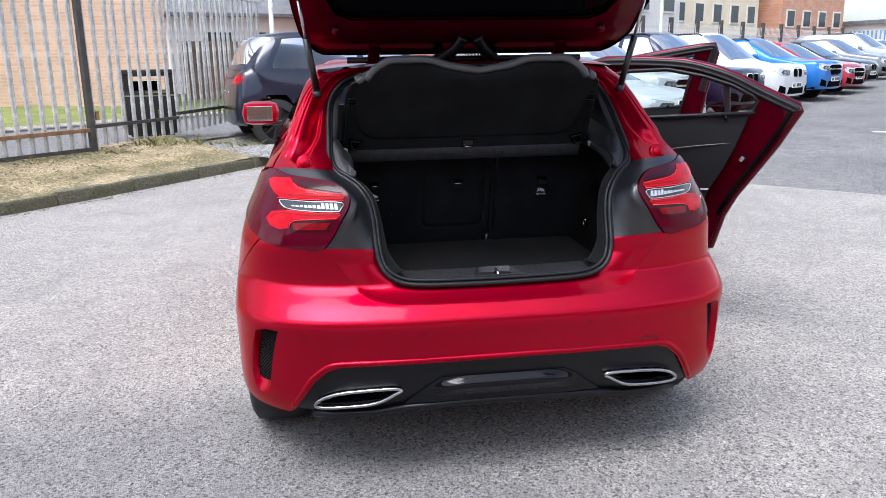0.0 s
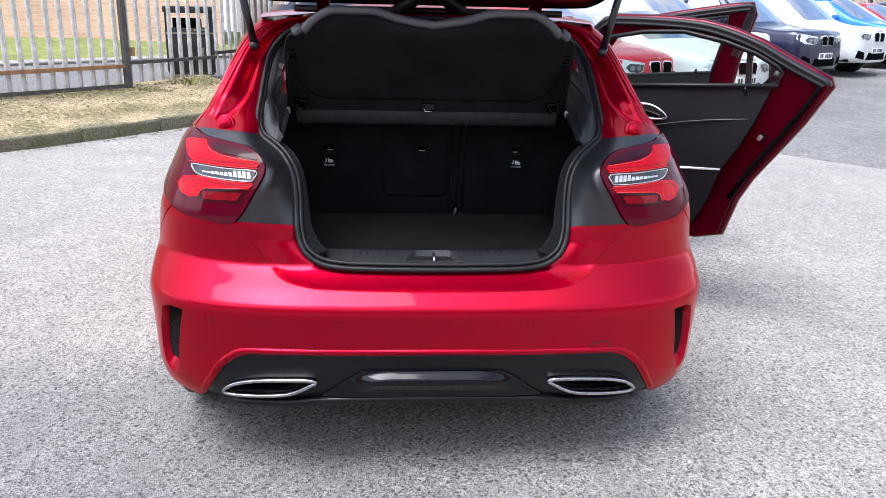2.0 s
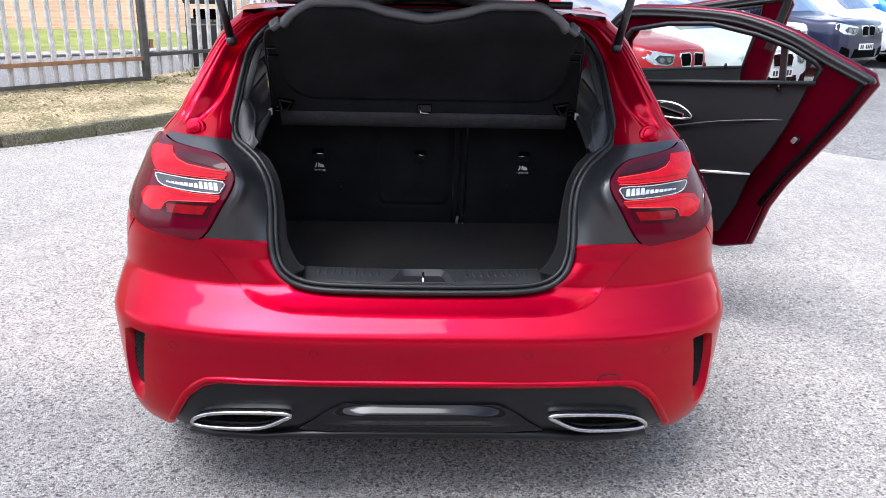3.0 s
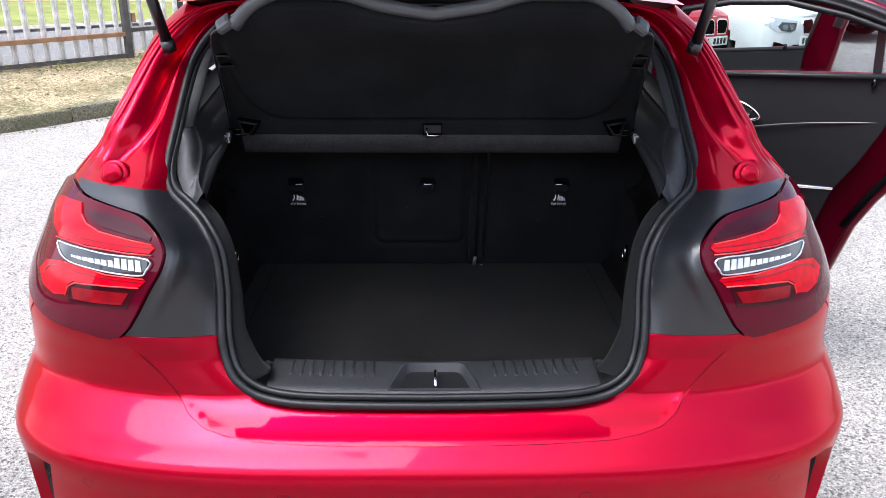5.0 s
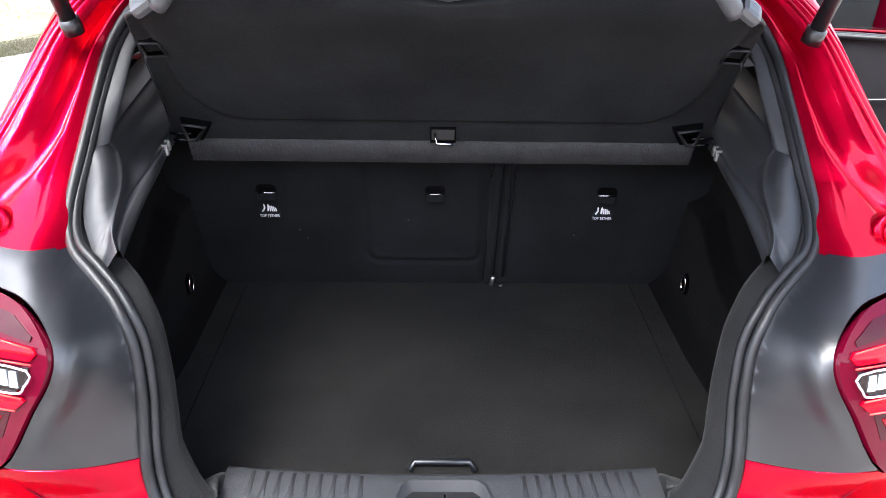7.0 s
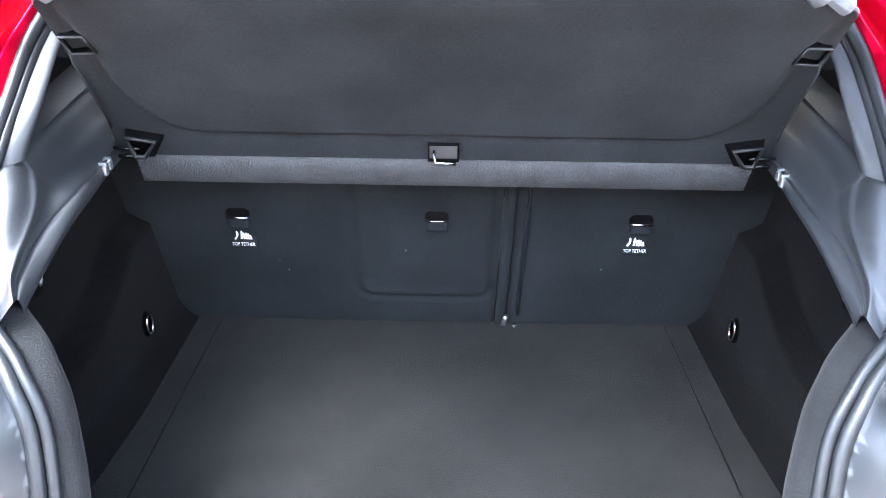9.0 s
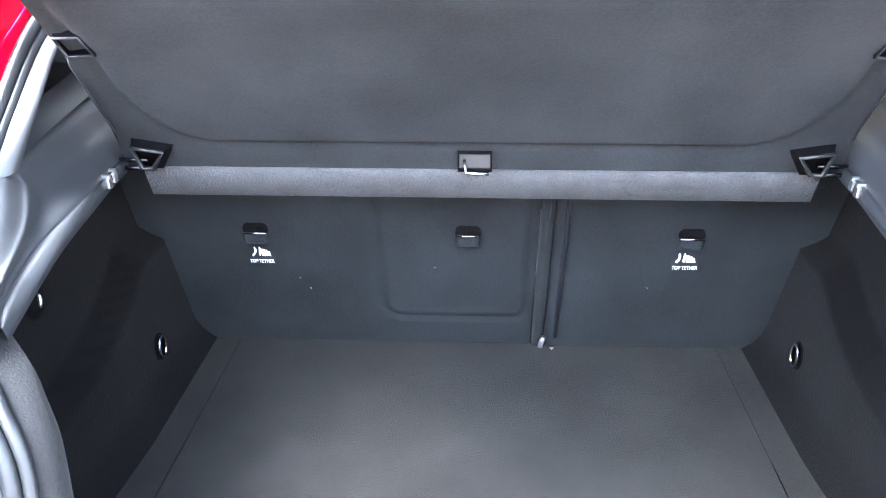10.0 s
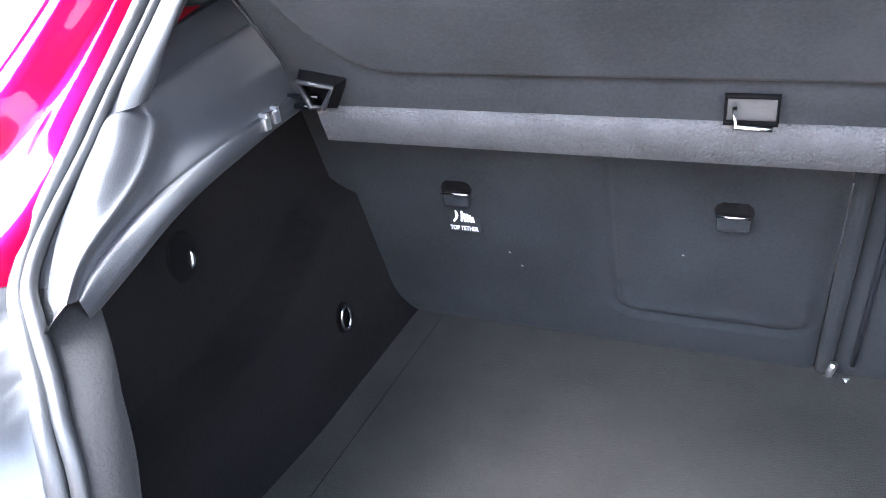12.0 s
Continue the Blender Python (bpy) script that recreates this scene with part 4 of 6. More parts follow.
    for side in (-1, 1):
        hl = [(side * x, z) for x, z in ((0.38 * w, nose - 0.04), (0.42 * w, nose - 0.15), (0.52 * w, nose - 0.18), (0.78 * w, nose - 0.16), (0.91 * w, nose - 0.08), (0.93 * w, nose + 0.01), (0.84 * w, nose + 0.02), (0.62 * w, nose - 0.01))]
        lamp = decal("headlamp", hl, lamp_bright, car)
        inner = [(side * x, z) for x, z in ((0.41 * w, nose - 0.06), (0.44 * w, nose - 0.14), (0.53 * w, nose - 0.165), (0.70 * w, nose - 0.145), (0.76 * w, nose - 0.095), (0.68 * w, nose - 0.045), (0.56 * w, nose - 0.05))]
        decal("lamp_housing", inner, lamp_grey, lamp, lift=0.012, step=0.05)
        for cx in (0.52, 0.65):
            decal("lamp_bulb", [(side * cx * w + 0.036 * math.cos(k * 0.785), nose - 0.105 + 0.034 * math.sin(k * 0.785)) for k in range(8)], lamp_dim, lamp, lift=0.018, step=0.05)
        decal("air_intake", [(side * x * w, z) for x, z in ((0.54, lo2 + 0.06), (0.58, lo2 + 0.20), (0.80, lo2 + 0.25), (0.84, lo2 + 0.10))], hole_black, car)
        tl = [(side * x * w, z) for x, z in ((0.48, 0.80 if kind != "suv" else 0.95), (0.50, 0.93 if kind != "suv" else 1.08), (0.84, 0.95 if kind != "suv" else 1.10), (0.87, 0.82 if kind != "suv" else 0.97))]
        decal("tail_lamp", tl, lamp_red, car, tail_end=True)
        bm = box_bm((0.20, 0.11, 0.14), (side * (w + 0.07), -1.62, net[4][3][2] + 0.03), 0.035)
        mir = part("door_mirror", bm, paint, car, smooth=True)
        part("mirror_glass", box_bm((0.16, 0.006, 0.10), (side * (w + 0.07), -1.68, net[4][3][2] + 0.03)), mirror_glass, mir)
        hz = net[5][3][2] - 0.12
        for yy in (0.50, 0.72):
            part("door_handle", box_bm((0.03, 0.2, 0.03), (side * w * 0.995, -yy * L, hz), 0.01), paint, car)
    if grille == "kidney":
        for side in (-1, 1):
            k = [(side * x, z) for x, z in ((0.03, nose - 0.20), (0.02, nose - 0.04), (0.06, nose - 0.01), (0.22, nose - 0.02), (0.25, nose - 0.07), (0.21, nose - 0.20))]
            g = decal("grille", k, chrome, car, lift=0.012)
            k2 = [(side * 0.13 + (x - side * 0.13) * 0.84, nose - 0.105 + (z - nose + 0.105) * 0.84) for x, z in k]
            decal("grille_insert", k2, hole_black, g, lift=0.018)
    else:
        k = [(-0.42, nose - 0.06), (-0.36, nose - 0.24), (-0.26, nose - 0.28), (0.26, nose - 0.28), (0.36, nose - 0.24), (0.42, nose - 0.06), (0.3, nose - 0.01), (-0.3, nose - 0.01)]
        g = decal("grille", k, chrome, car, lift=0.012)
        decal("grille_insert", [(x * 0.93, nose - 0.14 + (z - nose + 0.14) * 0.86) for x, z in k], hole_black, g, lift=0.018)
        decal("grille_bar", [(-0.38, nose - 0.15), (0.38, nose - 0.15), (0.38, nose - 0.12), (-0.38, nose - 0.12)], chrome, g, lift=0.024)
    decal("lower_grille", [(-0.44, lo2 + 0.05), (-0.38, lo2 + 0.20), (0.38, lo2 + 0.20), (0.44, lo2 + 0.05)], hole_black, car)
    for t_end, pz in ((False, lo2 + 0.24), (True, 0.62 if kind != "suv" else 0.80)):
        pl = part("number_plate", box_bm((0.52, 0.012, 0.111), (0, (0.035 if not t_end else -L - 0.012), pz), 0.003), plate_white, car)
        for k in range(7):
            if k != 4:
                part("plate_bar", box_bm((0.042, 0.004, 0.07), (-0.20 + k * 0.066, (0.0425 if not t_end else -L - 0.0195), pz)), plate_bar, pl)
    if kind == "suv":
        for side in (-1, 1):
            v, f = tube([(side * w * 0.62, -2.0, H - 0.06), (side * w * 0.62, -2.1, H + 0.0), (side * w * 0.62, -0.70 * L, H - 0.01), (side * w * 0.6, -0.73 * L, H - 0.07)], 0.018, 6)
            made("roof_rail", v, f, black_satin, car)
    return car


def nose_at(x, y, heading):
    """A pose with the nose of a car at x, y, looking along the heading in degrees from +y, anticlockwise."""
    return pose(x, y, ground_z(x, y), 0, 0, heading)


ROW = -144.0
parked_car(nose_at(3.55, 8.6, -146), 4.32, 0.88, 1.42, "hatch", (0.50, 0.01, 0.02), "red hatchback parked nose out beside a white car")
parked_car(nose_at(4.85, 8.75, -146), 4.43, 0.88, 1.41, "saloon", (0.62, 0.63, 0.64), "white coupe parked nose out with black lower grille", metal=0.0)
parked_car(nose_at(5.86, 10.85, ROW), 4.5, 0.92, 1.66, "suv", (0.62, 0.63, 0.64), "white sport utility car with a dark lower grille", grille="wide", metal=0.0)
parked_car(nose_at(7.9, 12.2, ROW), 4.65, 0.94, 1.74, "suv", (0.004, 0.007, 0.035), "dark blue sport utility car with chrome grille", rim_mat=alloy)
parked_car(nose_at(9.9, 13.8, ROW), 4.67, 0.94, 1.72, "suv", (0.62, 0.63, 0.64), "white sport utility car parked nose out", metal=0.0)
parked_car(nose_at(12.1, 15.6, ROW), 4.3, 0.90, 1.58, "suv", (0.01, 0.16, 0.52), "bright blue sport utility car parked nose out", grille="wide")
parked_car(nose_at(14.1, 17.4, ROW), 4.6, 0.90, 1.44, "saloon", (0.42, 0.01, 0.03), "dark red saloon with a chrome grille", grille="wide")
parked_car(nose_at(15.9, 19.2, ROW), 4.4, 0.90, 1.43, "hatch", (0.012, 0.012, 0.014), "black hatchback parked nose out")
parked_car(nose_at(19.5, 23.0, ROW), 4.7, 0.92, 1.46, "saloon", (0.20, 0.21, 0.23), "grey estate car parked nose out", metal=0.6)
parked_car(nose_at(22.0, 25.0, ROW), 4.6, 0.93, 1.66, "suv", (0.45, 0.47, 0.50), "silver grey sport utility car parked nose out", grille="wide", metal=0.6)
parked_car(nose_at(24.5, 27.0, ROW), 4.5, 0.90, 1.45, "saloon", (0.75, 0.76, 0.78), "white saloon at the end of the row", metal=0.0)
parked_car(nose_at(22.0, 19.5, 48), 4.4, 0.92, 1.62, "suv", (0.02, 0.02, 0.03), "dark car parked tail out with red lamps", group="cars opposite")
parked_car(nose_at(2.22, 11.3, -76), 4.4, 0.92, 1.72, "suv", (0.006, 0.010, 0.028), "very dark blue sport utility car on the gravel by the fence", rim_mat=alloy_dark, group="cars opposite", overhang=0.58)


# ---- the red hatchback: the surface of its rear ----
Y_BACK = pchip(
    [.18, .22, .26, .30, .36, .44, .48, .52, .578, .590, .598, .616, .635, .650, .667, .684, .695, .76, .823, .90, .99, 1.03, 1.055, 1.08, 1.12, 1.16, 1.20, 1.24, 1.28, 1.324, 1.38, 1.41, 1.44],
    [.13, .075, .045, .025, .010, .000, -.006, -.012, -.0235, -.0240, -.0205, -.002, .0175, .037, .060, .083, .090, .080, .063, .072, .105, .150, .190, .235, .300, .356, .408, .454, .496, .546, .630, .690, .85])
W_HALF = pchip([.18, .25, .35, .50, .65, .80, .90, .96, 1.055, 1.12, 1.2, 1.28, 1.34, 1.40, 1.44], [.86, .892, .902, .902, .898, .876, .845, .817, .771, .710, .674, .644, .615, .55, .45])
CORNER, POWER = 0.5, 3.4
DEPTH = pchip([.18, .92, 1.055, 1.16, 1.44], [.5, .5, .41, .16, .12])
TH = np.linspace(0, math.pi / 2, 8000)
CX, CY = np.sin(TH) ** (2 / POWER), 1 - np.cos(TH) ** (2 / POWER)
ARC = np.concatenate([[0], np.cumsum(np.hypot(np.diff(CX) * .89, np.diff(CY) * CORNER))])
END = float(ARC[-1])


def around(x, z):
    """The way round the body, from its middle plane, to the half width x at height z."""
    return math.copysign(float(np.interp(min(abs(x) / W_HALF(z), 1.0), CX, ARC)), x)


def side_at(y, z, s=1):
    """The way round the body to the flank at y."""
    d, c = y - Y_BACK(z), DEPTH(z)
    return s * (END + d - c if d >= c else float(np.interp(d / c, CY, ARC)))


def skin(u, z):
    a, s = abs(u), math.copysign(1, u)
    w, y = W_HALF(z), Y_BACK(z)
    if a <= END:
        return (s * w * float(np.interp(a, ARC, CX)), y + DEPTH(z) * float(np.interp(a, ARC, CY)), z)
    return (s * w, y + DEPTH(z) + a - END, z)


def on_skin(x, z):
    return Vector(skin(around(x, z), z))


def uz(pts):
    return [(around(x, z), z) for x, z in pts]


def both(half):
    """A closed outline from its right half, which starts and ends on the middle plane."""
    return half + [(-x, z) for x, z in reversed(half) if x > 1e-6]


car = thing("hatchback_car", "red metallic hatchback with open tailgate and two open doors", "car")

# opening of the boot: right half, from the sill up to the roof
OPENING = [(0, .684), (.14, .685), (.27, .688), (.335, .70), (.375, .732), (.390, .78), (.392, .85), (.393, .91), (.402, .965), (.426, 1.006), (.464, 1.033), (.500, 1.052), (.521, 1.077), (.528, 1.108), (.5265, 1.155), (.5255, 1.205), (.518, 1.265), (.494, 1.312), (.445, 1.350), (.32, 1.378), (0, 1.392)]
open_curve = [(p.x, p.y) for p in smooth_curve([(x, z, 0) for x, z in OPENING], 4)]
hole = both(open_curve)

LAMP = [(.578, .822), (.66, .820), (.735, .826), (.785, .843), (.825, .872), (.840, .915), (.834, .965), (.806, 1.010), (.772, 1.035), (.738, 1.051), (.68, 1.040), (.60, 1.032), (.545, 1.024), (.508, 1.006), (.489, .983), (.492, .955), (.515, .915)]
lamp_curve = [(p.x, p.y) for p in smooth_curve([(x, z, 0) for x, z in LAMP], 4, True)]
CUT = [(.578, .818), (.548, .778), (.525, .748), (.498, .705), (.483, .685), (.464, .668), (.43, .653), (.385, .645), (.335, .640), (.195, .6365), (0, .635)]
DIFF = [(0, .446), (.40, .444), (.54, .440), (.585, .425), (.63, .385), (.665, .33), (.70, .268)]
VENT = [(.738, .563), (.785, .566), (.815, .550), (.834, .47), (.840, .40), (.836, .345), (.820, .320), (.792, .320), (.778, .36), (.765, .45), (.750, .52)]
VENT_IN = [(.742, .559), (.782, .561), (.806, .545), (.824, .47), (.830, .41), (.829, .372), (.818, .361), (.796, .359), (.785, .37), (.770, .45), (.755, .52)]
ARCH_Y, ARCH_Z, ARCH_R = 0.745, 0.315, 0.355


def arch(s, a0, a1, n=14):
    out = []
    for k in range(n + 1):
        a = radians(a0 + (a1 - a0) * k / n)
        y, z = ARCH_Y + ARCH_R * math.cos(a), ARCH_Z + ARCH_R * math.sin(a)
        out.append((side_at(y, z, s), z))
    return out


# the seal lies deeper in the body than the outer skin, least at the sill
RECESS = pchip([.684, .72, .76, .80, .858, .907, .954, 1.0, 1.03, 1.06, 1.10, 1.28, 1.34, 1.392], [0, .015, .038, .066, .093, .106, .112, .108, .098, .088, .08, .08, .05, .02])
BEHIND = Vector((0, -2.0, 1.42))


def sunk(p, k):
    """The point p moved k metres deeper, on the line from a place well behind the car."""
    p = Vector(p)
    return BEHIND + (p - BEHIND) * (1 + k / (p.y + 2.0))


def seal_at(x, z):
    return sunk(on_skin(x, z), RECESS(z))


def near_line(line):
    """A function that gives the distance of x, z to a line of points, in the view from behind."""
    p = np.array(line)
    e = np.diff(p, axis=0)
    g = (e * e).sum(1)

    def f(x, z):
        q = np.array((abs(x), z)) - p[:-1]
        t = np.clip((q * e).sum(1) / g, 0, 1)
        return float(np.min(np.hypot(*(q - e * t[:, None]).T)))
    return f


to_opening, to_lamp, to_cut = near_line(open_curve), near_line(lamp_curve + lamp_curve[:1]), near_line(CUT)


def fall(x, z):
    """How far the panels have fallen at x, z towards the seal: 0 at the lamp and the bumper's edge, 1 at the seal."""
    d = min(to_lamp(x, z), to_cut(x, z))
    return (d / (d + to_opening(x, z) + 1e-6)) ** 1.5


# bumper: from the cut under the boot round to the arches, above the dark lower insert
low_arch = arch(1, 190, 134, 8)
half = uz(list(reversed(CUT))) + uz([(.66, .817), (.735, .823), (.787, .838)]) + [(side_at(.36, .70), .70), (side_at(.50, .60), .60)] + list(reversed(low_arch)) + [(side_at(.36, .290), .290), (around(.84, .268), .268)] + uz([(.72, .25)] + list(reversed(DIFF)))
half[0] = (0, .635)
vent_r = uz(VENT)
vent_l = [(-u, z) for u, z in vent_r]
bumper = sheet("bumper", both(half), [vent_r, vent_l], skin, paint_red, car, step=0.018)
# narrow body panel between the cut and the boot opening
half = [(0, .6358)] + uz([(x, z + .0009) for x, z in reversed(CUT[:-1])])
half += uz([(.572, .8222), (.40, .8222)]) + uz([(x + .002, z) for x, z in reversed(open_curve) if z < .80 and x > 0.01]) + [(0, .684)]


def rear_surface(a, z):
    """The panel falls away softly from the edge of the bumper towards the seal."""
    p = skin(a, z)
    k = .010 * (1 - math.exp(-to_cut(p[0], z) / .016)) + .0015
    k *= min(1, max(0, (.815 - z) / .04))
    p = sunk(p, RECESS(z) * fall(p[0], z))
    return (p[0], p[1] + k * .8, p[2] - k * .6)


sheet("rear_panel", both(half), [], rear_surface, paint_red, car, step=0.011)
# thin dark red thread drawn along the cut for the crease's shadow
v, f = tube(smooth_curve([on_skin(x, z + .0005) + Vector((0, .0012, -.0006)) for x, z in [(-x, z) for x, z in CUT] + CUT[-2::-1]], 3), .0010, 6)
made("cut_shade_line", v, f, paint_red_shaded, car)

for s in (-1, 1):
    def sd(pts):
        return [(s * x, z) for x, z in pts]
    # black panel between the seal and the lamp
    seal_side = [(x + .002, z) for x, z in open_curve if .822 < z < 1.061]
    lamp_side = [(x, z) for x, z in lamp_curve]
    k0 = min(range(len(lamp_side)), key=lambda i: abs(lamp_side[i][0] - .738) + abs(lamp_side[i][1] - 1.051))
    edge = [(x - .004 * (x < .56), z + .004 * (z > .98)) for x, z in lamp_side[k0:]] + [(.572, .823)]
    outline = [(.395, .823)] + seal_side + [(.60, 1.0615), (.68, 1.0605), (.737, 1.0585)] + edge

    def relief(a, z):
        """A soft ridge that runs round the lamp, with a shallow valley beyond it, falling to the seal."""
        p = skin(a, z)
        d = to_lamp(p[0], z)
        k = .008 * math.exp(-((d - .026) / .013) ** 2) * min(1, max(0, (z - .85) / .08))
        p = sunk(p, RECESS(min(z, 1.06)) * fall(p[0], z))
        return (p[0], p[1] - k, p[2] + .3 * k)

    sheet("side_trim_panel", [(s * around(x, z), z) for x, z in outline], [], relief, black_satin, car, "satin black plastic panel beside the lamp", off=-0.001, step=0.009)
    # tail lamp: smoked lens, bright red bands, clear reversing strip
    lamp = sheet("tail_lamp", [(s * around(x, z), z) for x, z in lamp_curve], [], skin, lamp_dark, car, "smoked red lamp with bright bands", off=0.006, thick=0.02, step=0.014)
    for nm, mat, pts, off in (
        ("upper_band", lamp_red, [(.746, 1.020), (.729, 1.028), (.672, 1.030), (.664, 1.016), (.648, 1.006), (.616, .998), (.554, .992), (.506, .988), (.502, .982), (.510, .974), (.552, .9735), (.640, .9745), (.708, .9745), (.724, .986), (.738, 1.001)], .0095),
        ("band_crease", lamp_mid, [(.506, .9825), (.56, .9825), (.64, .984), (.70, .986), (.70, .984), (.64, .982), (.56, .9805), (.507, .9805)], .0102),
        ("upper_reflector", lamp_black, [(.652, 1.024), (.60, 1.022), (.54, 1.013), (.510, .998), (.512, .993), (.556, .998), (.612, 1.004), (.642, 1.013)], .008),
        ("reversing_strip", lamp_grey, [(.712, .968), (.676, .969), (.596, .967), (.512, .966), (.516, .947), (.529, .938), (.594, .938), (.662, .941), (.692, .946), (.706, .955)], .0095),
        ("lower_band", lamp_red, [(.756, .910), (.736, .930), (.698, .9375), (.662, .9355), (.594, .932), (.522, .932), (.518, .928), (.530, .918), (.594, .915), (.666, .910), (.681, .901), (.687, .883), (.714, .878), (.743, .887)], .0095),
        ("lower_crease", lamp_mid, [(.742, .912), (.728, .924), (.698, .930), (.62, .926), (.524, .926), (.524, .924), (.62, .924), (.698, .928), (.726, .922), (.738, .911)], .0102),
        ("fog_frame", lamp_black, [(.684, .907), (.61, .911), (.540, .912), (.556, .876), (.62, .872), (.680, .871)], .0070),
        ("fog_reflector", lamp_mid, [(.672, .900), (.61, .903), (.552, .905), (.567, .883), (.62, .880), (.668, .879)], .0085)):
        sheet(nm, [(s * around(x, z), z) for x, z in pts], [], skin, mat, lamp, off=off, thick=0.006, step=0.010)
    rim = smooth_curve([on_skin(s * x, z) + Vector((s * .002, -.0115, .003)) for x, z in [(.712, .968), (.676, .969), (.596, .967), (.512, .966), (.516, .947), (.529, .938), (.594, .938), (.662, .941), (.692, .946), (.706, .955)]], 3, True)
    v, f = tube(rim, .0017, 6, True)
    made("strip_outline", v, f, lamp_white, lamp, "bright outline of the clear strip")
    # thin light guides along the edges of the bands
    for guide in ([(.664, 1.018), (.648, 1.008), (.616, 1.000), (.554, .994), (.506, .990)], [(.720, .9735), (.640, .9735), (.552, .9725), (.506, .973)], [(.690, .9385), (.594, .933), (.520, .933)], [(.530, .917), (.594, .914), (.664, .909), (.680, .900), (.686, .883)]):
        v, f = tube([on_skin(s * x, z) + Vector((s * .002, -.0115, .003)) for x, z in guide], .0013, 6)
        made("light_guide", v, f, lamp_edge, lamp)
    # stepped facets, brighter towards the middle of the car
    for k in range(11):
        x = .524 + k * .0135
        lo, hi = .9435 + .0006 * k, .958 + (.003 if k < 4 else -.0005 * k)
        sheet("facet", [(s * around(x + a, z), z) for a, z in ((0, lo), (.0108, lo), (.0118, hi), (.003, hi))], [], skin, lamp_white, lamp, off=.0118 + .0004 * (k % 2), thick=0.003, step=0.01)
    # side vents of the bumper: a painted scoop with a shelf at its foot, and a honeycomb at its back
    deep = Vector((-s * .012, .020, 0))
    v, f = grid([[on_skin(s * x, z) + deep * k for x, z in line + line[:1]] for line, k in ((VENT, 0), ([((a + c) / 2, (b + d) / 2) for (a, b), (c, d) in zip(VENT, VENT_IN)], .45), (VENT_IN, 1))])
    made("vent_scoop", v, f if s < 0 else [tuple(reversed(q)) for q in f], paint_red, car)
    u0, u1 = around(.725, .45), around(.840, .45) + .10
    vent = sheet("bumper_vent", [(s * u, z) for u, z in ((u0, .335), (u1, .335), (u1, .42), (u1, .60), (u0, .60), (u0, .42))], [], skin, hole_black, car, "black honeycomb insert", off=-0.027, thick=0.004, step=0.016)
    v, f = [], []
    ring_in, ring_out = pchip([.358, .37, .45, .52, .562], [.796, .785, .770, .755, .742]), pchip([.358, .372, .41, .47, .545, .562], [.818, .829, .830, .824, .806, .782])
    for row in range(26):
        z = .363 + row * .0078
        for col in range(12):
            x = ring_in(z) + .003 + (col + .5 * (row % 2)) * .009
            if x > ring_out(z) - .002:
                continue
            b = len(v)
            for rad, lift in ((.0030, .004), (.0051, 0)):
                v += [on_skin(s * (x + rad * math.sin(a * math.pi / 3)), z + rad * math.cos(a * math.pi / 3)) + deep * .98 + Vector((0, lift, 0)) for a in range(6)]
            f += [(b + a, b + (a + 1) % 6, b + 6 + (a + 1) % 6, b + 6 + a) for a in range(6)]
    made("honeycomb", v, f, mesh_black, vent)

# dark lower insert with its lips
half = uz(DIFF) + [(around(.70, .262), .262)] + uz([(.64, .254), (.56, .252), (.44, .258), (.36, .274), (.30, .282), (0, .284)])
DIFFPOLY = both(half)
EXH = [(.349, .356), (.40, .361), (.53, .351), (.60, .331), (.632, .302), (.606, .289), (.467, .300), (.413, .315), (.370, .340)]
exh_curve = [(p.x, p.y) for p in smooth_curve([(x, z, 0) for x, z in EXH], 3, True)]
exh_r, exh_l = uz(exh_curve), uz([(-x, z) for x, z in exh_curve])
lower = sheet("lower_insert", DIFFPOLY, [exh_r, exh_l], skin, black_lower, car, "satin black lower bumper insert", off=-0.012, step=0.016)
INSERT_OUT = pchip([.290, .297, .303, .308, .314, .319, .326, .340, .355, .368, .378, .388], [.000, .004, .006, .001, .007, .003, .008, .015, .023, .022, .010, -.004])
INSERT_END = pchip([.290, .305, .330, .352, .372, .388], [.340, .328, .292, .268, .238, .205])


def centre_surface(a, z):
    """The gloss middle piece: it swells at its crest, carries two grooves and fades out at its ends."""
    p = skin(a, z)
    e = min(max((INSERT_END(z) - abs(p[0])) / .10, 0), 1)
    return (p[0], p[1] - INSERT_OUT(z) * e * e * (3 - 2 * e) + .006 * (1 - e), p[2])


